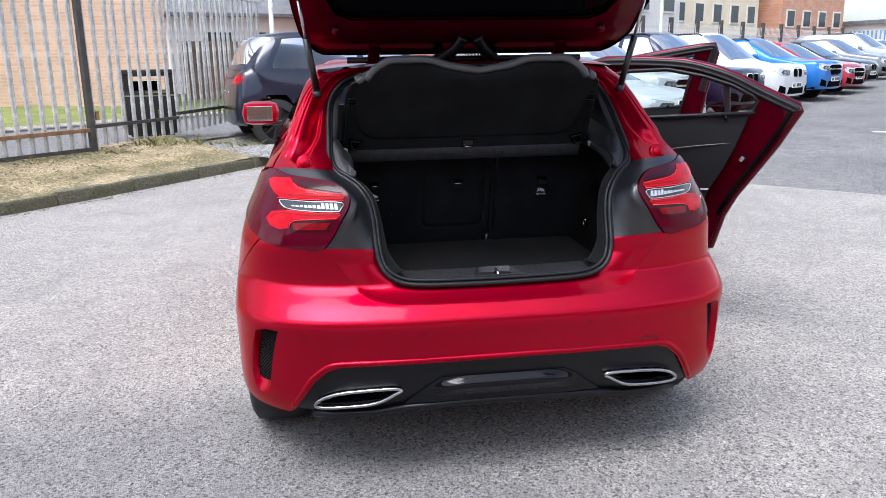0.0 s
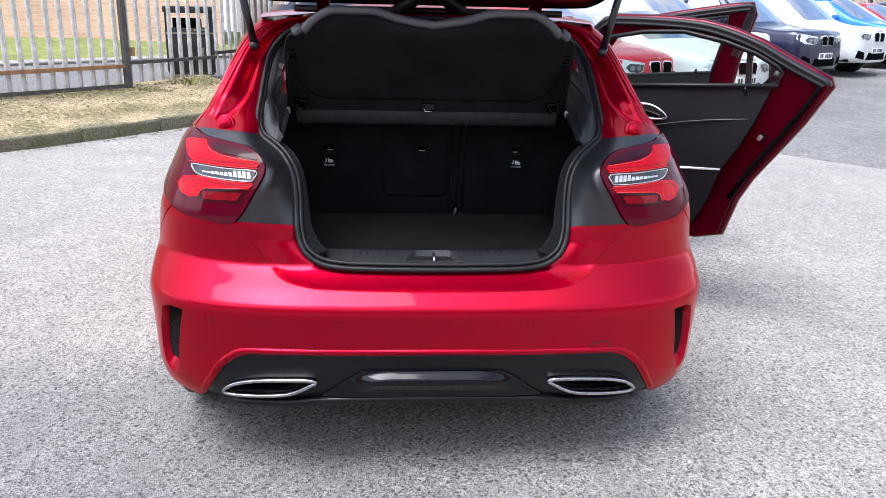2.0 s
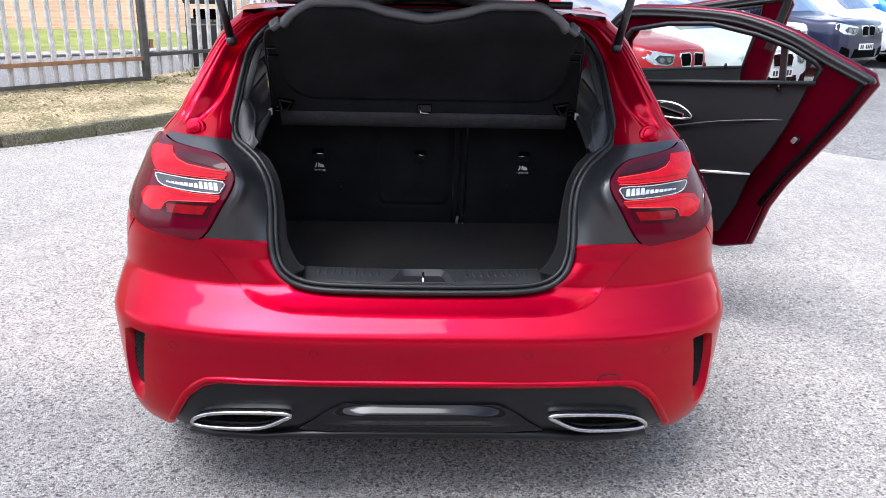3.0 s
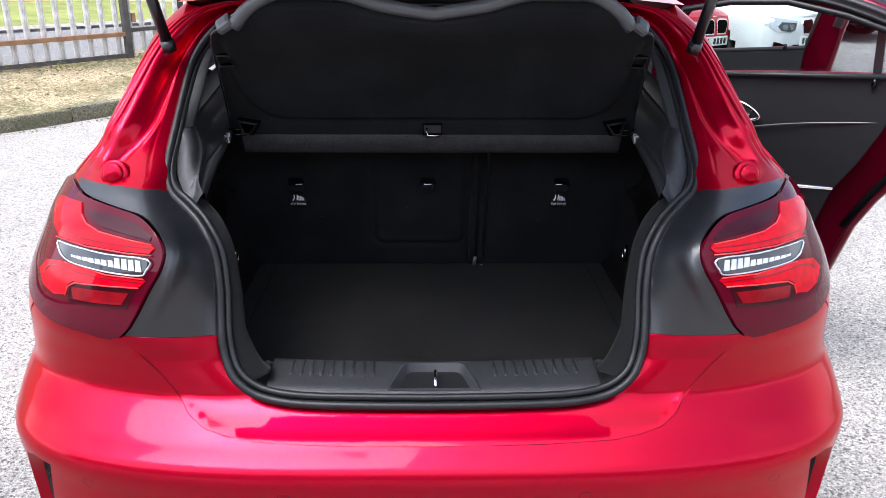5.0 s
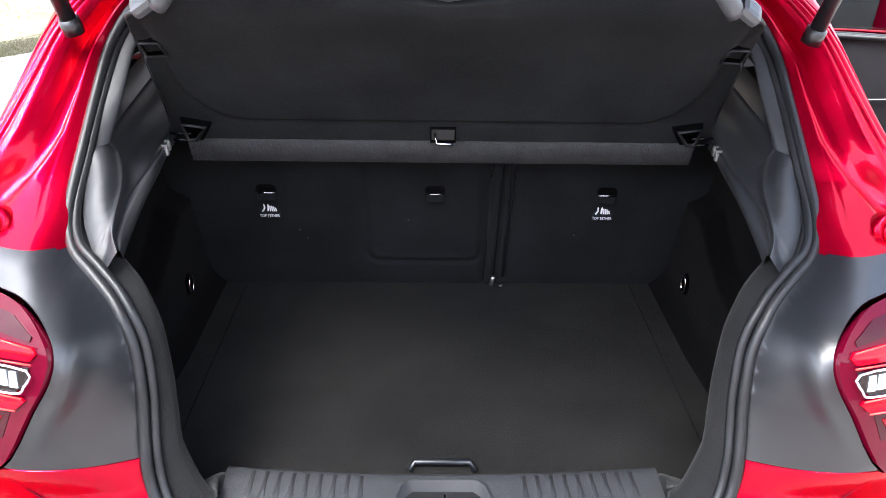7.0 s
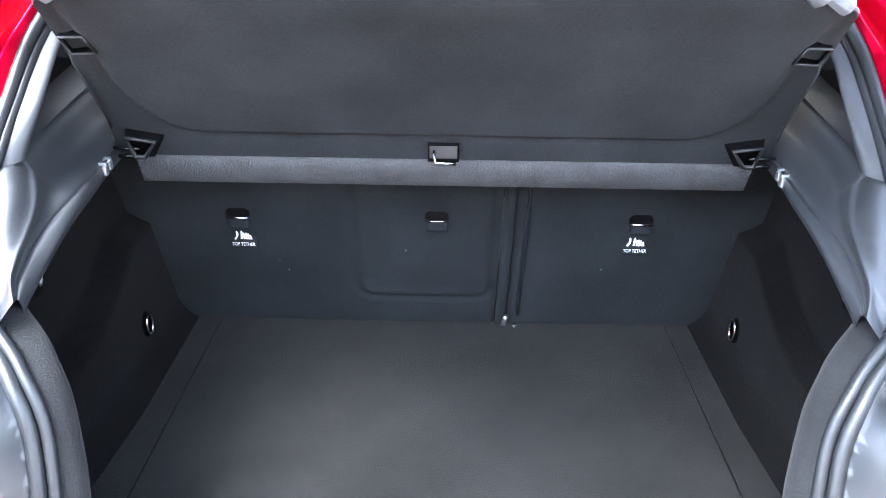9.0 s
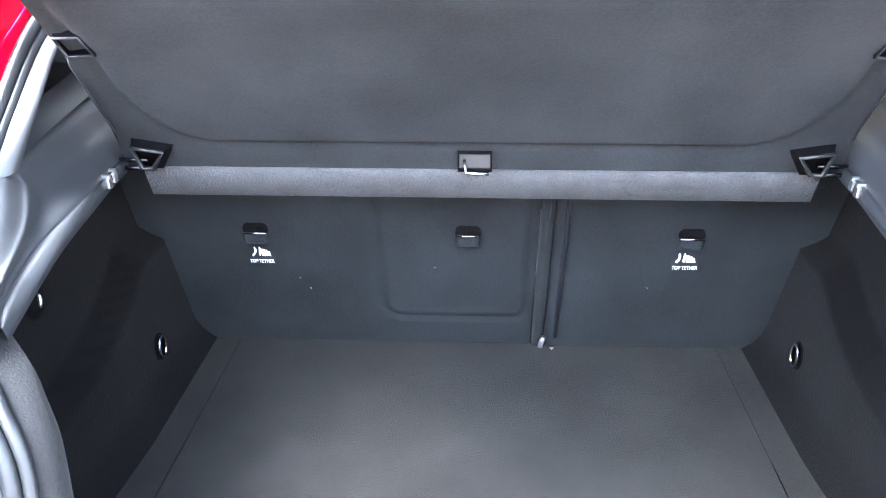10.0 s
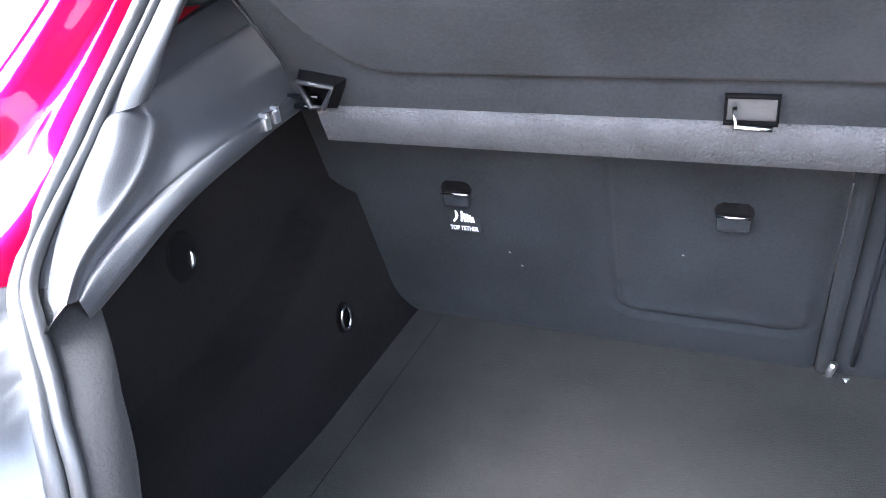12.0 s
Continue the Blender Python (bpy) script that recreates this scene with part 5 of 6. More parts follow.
sheet("centre_piece", both(uz([(0, .388), (.205, .388), (.238, .372), (.268, .352), (.292, .330), (.328, .305), (.340, .290), (0, .290)])), [], centre_surface, black_gloss, lower, "gloss black middle piece with two grooves", thick=.012, step=.0065)
v, f = tube([on_skin(x, z) + Vector((0, .004, -.001)) for x, z in [(-.64, .256), (-.56, .254), (-.44, .260), (-.36, .275), (-.2, .284), (0, .286), (.2, .284), (.36, .275), (.44, .260), (.56, .254), (.64, .256)]], .014, 10)
made("lower_lip", v, f, black_lower, lower)
for s in (-1, 1):
    ring = [on_skin(s * x, z) + Vector((0, -.010, 0)) for x, z in exh_curve]
    v, f = tube(ring, .0062, 10, True)
    tip = made("exhaust_trim", v, f, polished, car, "polished chrome exhaust surround")
    c = sum(ring, Vector()) / len(ring)
    loop = ring + ring[:1]
    v, f = grid([[p + Vector((0, .003, 0)) for p in loop], [c + (p - c) * .95 + Vector((0, .020, 0)) for p in loop], [c + (p - c) * .89 + Vector((0, .055, 0)) for p in loop]])
    made("exhaust_sleeve", v, f, steel, tip)
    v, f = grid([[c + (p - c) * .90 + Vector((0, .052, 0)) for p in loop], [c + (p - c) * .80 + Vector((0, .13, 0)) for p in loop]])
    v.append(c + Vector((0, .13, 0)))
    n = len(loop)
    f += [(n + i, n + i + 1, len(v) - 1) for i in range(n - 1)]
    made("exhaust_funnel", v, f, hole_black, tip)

# raised edge of the bumper round the dark insert
edge_pts = [(-x, z) for x, z in reversed(DIFF)] + DIFF[1:]
edge_pts = [(x * 1.012, z + .011) for x, z in edge_pts]
v, f = tube(smooth_curve([on_skin(x, z) + Vector((0, .003, 0)) for x, z in edge_pts], 4), .0095, 10)
made("bumper_edge", v, f, paint_red, car)

# flap of the towing eye
v, f = tube([on_skin(x, z) + Vector((0, -.001, 0)) for x, z in [(.474, .448), (.474, .470), (.482, .480), (.525, .480), (.534, .470), (.534, .448)]], .0016, 6)
made("towing_flap", v, f, rubber, car)

for x, z in ((-.655, .545), (-.278, .548), (.278, .548), (.655, .545)):
    v, f = tube([on_skin(x + .0115 * math.cos(k * .393), z + .0115 * math.sin(k * .393)) + Vector((0, .0006, 0)) for k in range(16)], .0010, 5, True)
    made("parking_sensor", v, f, paint_red_shaded, car)

# rear quarters and flanks; the flank of the rear door on the closed side
for s in (-1, 1):
    front = 1.87 if s < 0 else 1.02
    u = lambda y, z: side_at(y, z, 1)
    pts = [(around(.790, .842), .842), (u(.36, .705), .705), (u(.503, .603), .603)] + arch(1, 132, 0, 18) + [(u(1.14, .22), .22), (u(front, .20), .20), (u(front, .60), .60)]
    if s > 0:
        pts += [(u(1.06, .80), .80), (u(.86, 1.0), 1.0), (u(1.05, 1.20), 1.20), (u(1.25, 1.34), 1.34), (u(1.87, 1.36), 1.36), (u(1.87, 1.405), 1.405)]
    else:
        pts += [(u(front, .97), .97), (u(front, 1.405), 1.405)]
    pts += [(u(1.2, 1.40), 1.40), (around(.532, 1.373), 1.373), (around(.607, 1.32), 1.32), (around(.657, 1.23), 1.23), (around(.689, 1.16), 1.16), (around(.717, 1.10), 1.10), (around(.743, 1.058), 1.058), (around(.78, 1.040), 1.040), (around(.809, 1.014), 1.014), (around(.838, .967), .967), (around(.845, .915), .915), (around(.829, .870), .870)]
    holes = []
    if s < 0:
        w = [(u(.95, 1.02), 1.02), (u(1.80, .99), .99), (u(1.80, 1.33), 1.33), (u(1.35, 1.335), 1.335), (u(1.12, 1.24), 1.24)]
        holes = [w]
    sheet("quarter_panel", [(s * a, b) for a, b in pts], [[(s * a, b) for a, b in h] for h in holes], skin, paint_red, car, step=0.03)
    for h in holes:
        sheet("side_window", [(s * a, b) for a, b in h], [], skin, window_glass, car, off=-0.004, step=0.05)

# pillar frames beside the boot opening: flange, channel and outer ridges
PILLAR_OUT = [(.740, 1.054), (.714, 1.10), (.686, 1.16), (.654, 1.23), (.604, 1.32), (.53, 1.372), (.38, 1.392), (.2, 1.402), (0, 1.404)]
PILLAR_IN = [(.506, 1.056), (.530, 1.108), (.529, 1.155), (.528, 1.205), (.521, 1.267), (.46, 1.353), (.32, 1.381), (.15, 1.391), (0, 1.394)]
PROFILE = [(0, .002), (.06, .0), (.12, .0), (.18, .0), (.215, .002), (.25, .012), (.285, .024), (.33, .029), (.40, .030), (.47, .028), (.54, .021), (.61, .012), (.68, .006), (.74, .004), (.775, .0035), (.79, .008), (.81, .008), (.825, .002), (.87, .0015), (.885, .006), (.90, .006), (.915, .001), (.96, .0), (1.0, .004)]
for s in (-1, 1):
    a = smooth_curve([(x, z, 0) for x, z in PILLAR_IN], 14)
    b = smooth_curve([(x, z, 0) for x, z in PILLAR_OUT], 14)
    rows = []
    for p, q in zip(a, b):
        r = []
        for t in [j / 56 for j in range(57)]:
            x, z = p.x + (q.x - p.x) * t, p.y + (q.y - p.y) * t
            up = min(max((z - 1.06) / .06, 0), 1)
            drop = max(0, 1 - t / .9) ** 1.5
            drop = drop * up + fall(x, min(z, 1.06)) * (1 - up) if up < 1 else drop
            k = sunk(on_skin(max(x, 0.001), z), RECESS(z) * drop)
            # the flange widens towards the boss, where the channel ends
            k0 = .2 + .30 * min(max((1.175 - z) / .09, 0), 1) ** 1.5
            tw = t if t < .2 else .2 * t / k0 if t < k0 else .2 + (t - k0) / (1 - k0) * .8
            dep = float(np.interp(tw, [q[0] for q in PROFILE], [q[1] for q in PROFILE])) * min(max((z - 1.072) / .02, 0), 1)
            r.append((s * k.x, k.y + dep * 1.0, k.z - dep * 0.45))
        rows.append(r)
    v, f = grid(rows)
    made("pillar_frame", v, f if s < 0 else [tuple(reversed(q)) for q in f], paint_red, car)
    # round buffer on its red boss
    c = Vector((s * .630, .308, 1.076))
    for nm, r, h0, h1, mat in (("buffer_boss", .027, .02, -.006, paint_red), ("buffer", .019, 0, -.014, paint_red)):
        v, f = tube([c + Vector((0, h0, -h0 * .4)), c + Vector((0, h1 * .8, -h1 * .2)), c + Vector((0, h1, -h1 * .3))], [r, r, r * .8], 20)
        made(nm, v, f, mat, car)

# door seal round the opening: a double rubber bead
ring = [seal_at(x, z) for x, z in both(open_curve)]
ring = [p + Vector((0, -.004, 0)) for p in ring]
v, f = tube(ring, .0085, 10, True)
made("opening_seal", v, f, rubber, car, "black rubber seal round the boot opening")
ring2 = []
for i, p in enumerate(ring):
    a, b = ring[i - 1], ring[(i + 1) % len(ring)]
    t = (b - a).normalized()
    n = Vector((-t.z, 0, t.x))
    n = n if n.dot(Vector((-p.x, 0, 1.02 - p.z))) > 0 else -n
    ring2.append(p + n * .0135 + Vector((0, .009, 0)))
v, f = tube(ring2, .0068, 10, True)
made("opening_seal", v, f, rubber, car, "black rubber seal round the boot opening")


# ---- boot interior ----
def inward(i):
    a, b = ring[i - 1], ring[(i + 1) % len(ring)]
    t = (b - a).normalized()
    n = Vector((-t.z, 0, t.x)).normalized()
    return n if n.dot(Vector((-ring[i].x, 0, 1.02 - ring[i].z))) > 0 else -n


def jamb(name, keep, section, mat, label=""):
    """A lining that follows the opening inwards: section holds steps (inward, deep)."""
    n = len(ring)
    idx = [i for i in range(n) if keep(ring[i])]
    cut = max(range(len(idx)), key=lambda k: (idx[k] - idx[k - 1]) % n)
    idx = idx[cut:] + idx[:cut]
    rows = []
    for i in idx:
        d = inward(i)
        side = Vector((-math.copysign(1, ring[i].x), 0, 0))
        k = min(max((abs(ring[i].x) - .33) / .05, 0), 1)
        d = d.lerp(side, k).normalized()
        rows.append([ring[i] + d * a + Vector((0, b, 0)) for a, b in section(ring[i])])
    v, f = grid(rows)
    o = made(name, v, f, mat, car, label)
    return o


SIDE_IN = [(.004, .007), (.017, .013), (.026, .023), (.029, .036), (.024, .052), (.002, .070), (-.05, .085), (-.15, .105)]
SILL_IN = [(.000, .007), (.002, .030), (.002, .06), (.004, .10), (.004, .125), (-.004, .140), (-.03, .146), (-.07, .148)]


def lining_section(p):
    k = min(max((abs(p.x) - .325) / .055, 0), 1)
    k = k * k * (3 - 2 * k)
    low = .008 * min(1, max(0, (.92 - p.z) / .10)) + .020 * min(1, max(0, (.80 - p.z) / .08))
    return [(a + (c + (low if 1 < i < 6 else 0) - a) * k, b + (d - b) * k) for i, ((a, b), (c, d)) in enumerate(zip(SILL_IN, SIDE_IN))]


jamb("boot_lining", lambda p: p.z < 1.042, lining_section, lining_felt, "charcoal felt lining inside the opening")

# grey liner behind the seal, up the pillars
LINER = [(.002, .008), (.008, .012), (.012, .016), (.013, .03), (.006, .06), (-.008, .085), (-.05, .10), (-.10, .11)]
for s in (-1, 1):
    jamb("pillar_liner", lambda p: p.z > 1.03 and p.x * s > .36, lambda p: LINER, grey_trim, "dark grey plastic behind the seal")

# sill plate with ribs and the latch cup
SX = .325
PLATE_Z = pchip([.098, .106, .118, .16, .205, .222, .230, .236], [.688, .696, .700, .7025, .702, .700, .694, .640])
CUP = [(-.086, .112), (.086, .112), (.080, .135), (.062, .195), (.050, .206), (-.050, .206), (-.062, .195), (-.080, .135)]


def plate_at(a, b):
    return (a * (1 + .1 * (b - .1)), b + .016 * (a / .325) ** 2, PLATE_Z(b))


sill = sheet("sill_plate", [(-SX, .098), (SX, .098), (SX, .236), (-SX, .236)], [[(x * 1.04, .111 + (y - .112) * 1.04) for x, y in CUP]], plate_at, sill_plastic, car, "grained black sill plate", step=.008)
for k in range(9):
    for s in (-1, 1):
        x = s * (.122 + k * .0205)
        bow = .016 * (x / .325) ** 2
        v, f = tube([(x, .142 + bow, .7005), (x, .165 + bow, .7022), (x, .216 + bow, .7008)], [.0030, .0050, .0040], 8, flat=.3)
        made("rib", v, f, sill_plastic, sill)
cup = bmesh.new()
A = CUP
Bt = [(x * .80, .118 + (y - .112) * .80) for x, y in A]
top = [cup.verts.new((x, y, PLATE_Z(y) + .004)) for x, y in A]
out = [cup.verts.new((x * 1.07, .111 + (y - .112) * 1.07, PLATE_Z(.111 + (y - .112) * 1.07) + .001)) for x, y in A]
bot = [cup.verts.new((x, y, .672)) for x, y in Bt]
for i in range(8):
    j = (i + 1) % 8
    cup.faces.new((out[i], out[j], top[j], top[i]))
    cup.faces.new((top[i], top[j], bot[j], bot[i]))
cup.faces.new(bot)
part("latch_cup", cup, sill_plastic, sill, smooth=True, sharp=0.9)
v, f = tube([(.002, .128, .680), (.002, .132, .704), (.002, .172, .706), (.002, .178, .682)], .0036, 8)
made("latch_striker", v, f, chrome, sill, "bright steel striker loop")

# floor board and its side strips
FZ = .632
board = part("boot_floor", box_bm((.910, .70, .03), (0, .605, FZ - .015), .0025), carpet, car, "charcoal carpet floor board")
for s in (-1, 1):
    v, f = grid([[(s * .4565, y, FZ - .001), (s * .50, y, FZ + .001), (s * .545, y, FZ + .006), (s * (.575 + .03 * (.95 - y)), y, FZ + .03)] for y in (.22, .4, .6, .8, .955)])
    made("floor_strip", v, f if s < 0 else [tuple(reversed(q)) for q in f], carpet, car)
v, f = tube([(-.054, .302, FZ), (-.045, .314, FZ + .010), (.047, .314, FZ + .010), (.056, .302, FZ)], .006, 6)
made("floor_handle", v, f, black_satin, car)
# side walls with a wheelhouse step, rings and recesses
def wall_x(y, z):
    base = .565 + .05 * max(0, .62 - y) * 1.2 + .015 * (z - .63)
    line = .805 + .10 * max(0, min(1, (y - .45) / .3)) ** 2
    k = min(max((line - z) / .016, 0), 1)
    k = k * k * (3 - 2 * k)
    front = min(max((y - .30) / .05, 0), 1)
    return base - .036 * k * front - .03 * max(0, min(1, (.70 - z) / .07)) ** 2


for s in (-1, 1):
    ys = [.27 + .69 * i / 46 for i in range(47)]
    zs = [FZ - .004 + (1.095 - FZ) * j / 36 for j in range(37)]
    v, f = grid([[(s * wall_x(y, z), y + max(0, z - .98) * 1.3 * (1 - (y - .27) / .69), z) for z in zs] for y in ys])
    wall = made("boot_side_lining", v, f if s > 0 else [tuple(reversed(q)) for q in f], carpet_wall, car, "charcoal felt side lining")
    # lashing ring in its cup
    for nm, y, z, r in (("lashing_ring", .752 if s < 0 else .768, .728, .017), ("lining_knob", .530, .942, .021)):
        x = wall_x(y, z)
        rows = [[(s * (x + dx), y + r * g * math.cos(k * .314), z + r * 1.35 * g * math.sin(k * .314)) for k in range(21)] for dx, g in ((.002, 1.12), (-.0025, 1.06), (-.0012, .96), (-.0008, .5), (-.0008, .01))]
        v, f = grid(rows)
        c = made("ring_cup", v, f if s < 0 else [tuple(reversed(q)) for q in f], hole_black, wall)
        if nm == "lashing_ring":
            rv, rf = tube([(s * (x - .006), y + r * .75 * math.cos(k * .524), z + r * 1.15 * math.sin(k * .524)) for k in range(12)], .003, 6, True)
            made(nm, rv, rf, chrome, c, "bright steel ring")
        else:
            rv, rf = tube([(s * (x - .002), y + r * .55 * math.cos(k * .25 - .9), z - .004 + r * .9 * math.sin(k * .25 - .9)) for k in range(6)], [.001, .003, .004, .004, .003, .001], 6)
            made(nm, rv, rf, steel, c)

# seat backs, leaning to the rear at the top, split two to one
def back_y(z):
    return .945 - (z - .63) * .335


def seat_back(name, x0, x1, label):
    o = thing(name, label, "seat", "folding rear seat backs")
    pts, tri = fill_flat([(x0, .622), (x1, .622), (x1, 1.10), (x0, 1.10)], [], .0075)
    return o, pts, tri


def bulge(x, z, x0, x1):
    e = min(x - x0, x1 - x, z - .622)
    return .014 * (1 - math.exp(-max(e, 0) / .012))


seat_parts = []
for nm, x0, x1, label in (("seat_back", -.60, .106, "wide felt-backed rear seat back, upright"), ("seat_back", .130, .60, "narrow felt-backed rear seat back, upright")):
    o, pts, tri = seat_back(nm, x0, x1, label)
    P = []
    for x, z in pts:
        y = back_y(z) - bulge(x, z, x0, x1)
        if x0 < 0:
            # armrest hatch: a soft groove round it and a rolled lower edge
            dx, dz = abs(x + .035) - .100, abs(z - 1.00) - .262
            a = -(math.hypot(max(dx, 0), max(dz, 0)) + min(max(dx, dz), 0) - .030)
            y += .0085 * math.exp(-(a / .0060) ** 2)
            if z < .76:
                y -= .0055 * math.exp(-((a - .014) / .006) ** 2)
        P.append((x, y, z))
    flip = (Vector(P[tri[0][1]]) - Vector(P[tri[0][0]])).cross(Vector(P[tri[0][2]]) - Vector(P[tri[0][0]])).y > 0
    front_face = made("backrest", P, [tuple(reversed(t)) if flip else t for t in tri], seat_felt, o)
    part("core", box_bm((x1 - x0 - .012, .09, .455), ((x0 + x1) / 2, back_y(.86) + .052, .865), .008, (18.5, 0, 0)), hole_black, o)
    seat_parts.append(o)
v, f = tube([(.128, .915, .66), (.124, .93, .63), (.136, .93, .622), (.150, .922, .63)], .006, 6)
made("seat_bolt", v, f, steel, seat_parts[0])
# rolled edge of the divider between the two backs
v, f = tube([(.118, back_y(z) - .004, z) for z in (.63, .7, .8, .9, 1.0, 1.09)], .011, 8)
made("seat_gap_piping", v, f, seat_felt, seat_parts[0])
v, f = tube([(.150, back_y(z) - .016, z) for z in (.66, .74, .85, .95, 1.09)], .0035, 6)
made("seat_seam", v, f, black_satin, seat_parts[1])


def text_mesh(body, size, name, mat, parent):
    cu = bpy.data.curves.new(name, "FONT")
    cu.body, cu.size, cu.align_x, cu.extrude = body, size, "CENTER", 0.0003
    tmp = new(name, cu)
    dg = bpy.context.evaluated_depsgraph_get()
    me = bpy.data.meshes.new_from_object(tmp.evaluated_get(dg))
    bpy.data.objects.remove(tmp)
    me.materials.clear()
    me.materials.append(mat)
    o = new(name, me)
    o.parent = parent
    return o


for x, tag, seat in ((-.368, True, 0), (-.012, False, 0), (.352, True, 1)):
    z = .919
    y = back_y(z) - .0145
    # the hollow is a shallow block; its inner shade is in the darker felt
    bm = box_bm((.044, .010, .046), (x, y + .004, z + .006), .008)
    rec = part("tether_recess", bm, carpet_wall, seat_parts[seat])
    bm = box_bm((.038, .006, .018), (x, y - .0008, z - .024), .005)
    part("recess_lip", bm, seat_felt, rec)
    v, f = tube([(x - .020, y - .005, z - .013), (x + .020, y - .005, z - .013)], .0020, 8)
    made("tether_bar", v, f, chrome, rec, "bright steel anchor bar")
    if tag:
        zz = .857
        yy = back_y(zz) - .0152
        lab = part("tether_label", box_bm((.046, .0012, .042), (x, yy + .0014, zz), .0004), seat_felt, seat_parts[seat], "printed tag with white symbol")
        t = text_mesh("TOP TETHER", .0092, "lettering", white_print, lab)
        t.matrix_world = pose(x, yy - .002, zz - .017, 90, 0, 0)
        t.scale = (.80, 1, 1)
        # white symbol: a child seat beside slanted bars
        v, f = tube(smooth_curve([(x - .015, yy - .0016, zz - .004), (x - .010, yy - .0016, zz + .004), (x - .011, yy - .0016, zz + .015), (x - .006, yy - .0016, zz + .019), (x - .002, yy - .0016, zz + .012), (x - .003, yy - .0016, zz - .003)], 3), .0019, 6)
        made("symbol", v, f, white_print, lab)
        for k in range(4):
            px = x + .001 + k * .0042
            made("symbol_bar", [(px, yy - .0018, zz - .004), (px + .0032, yy - .0018, zz - .004), (px + .0012, yy - .0018, zz + .013 - .0028 * k), (px - .0020, yy - .0018, zz + .013 - .0028 * k)], [(0, 1, 2, 3)], white_print, lab, smooth=False)


# lint on the felt
for x, z in ((-.31, .80), (-.295, .775), (.30, .79), (-.07, .83)):
    part("lint_fleck", box_bm((.0030, .0006, .0011), (x, back_y(z) - .0143, z), 0, (0, 35, 0)), lint, seat_parts[0 if x < .1 else 1])


# sculpted upper side trims: a broad face beside the seal, a ridge, a deep valley and the ledge flange
RIDGE = [(.456, .292, 1.042), (.472, .322, 1.054), (.478, .351, 1.066), (.484, .387, 1.077), (.489, .420, 1.090), (.498, .450, 1.105), (.512, .478, 1.122), (.523, .495, 1.140), (.526, .62, 1.160), (.530, .80, 1.182)]
VALLEY = [(.462, .308, 1.036), (.471, .334, 1.045), (.477, .362, 1.053), (.481, .394, 1.060), (.482, .427, 1.067), (.480, .458, 1.073), (.478, .490, 1.078), (.479, .535, 1.082), (.488, .63, 1.086), (.500, .80, 1.092)]
LEDGE = [(.457, .306, 1.029), (.461, .335, 1.034), (.463, .372, 1.044), (.463, .408, 1.056), (.464, .445, 1.065), (.466, .485, 1.071), (.470, .535, 1.075), (.482, .63, 1.078), (.497, .80, 1.082)]
INNER_Y = pchip([1.134, 1.16, 1.19, 1.21, 1.25, 1.30, 1.345], [.496, .514, .534, .552, .596, .650, .685])
INNER_X = pchip([1.134, 1.16, 1.19, 1.21, 1.25, 1.30, 1.345], [.525, .521, .514, .511, .509, .492, .450])
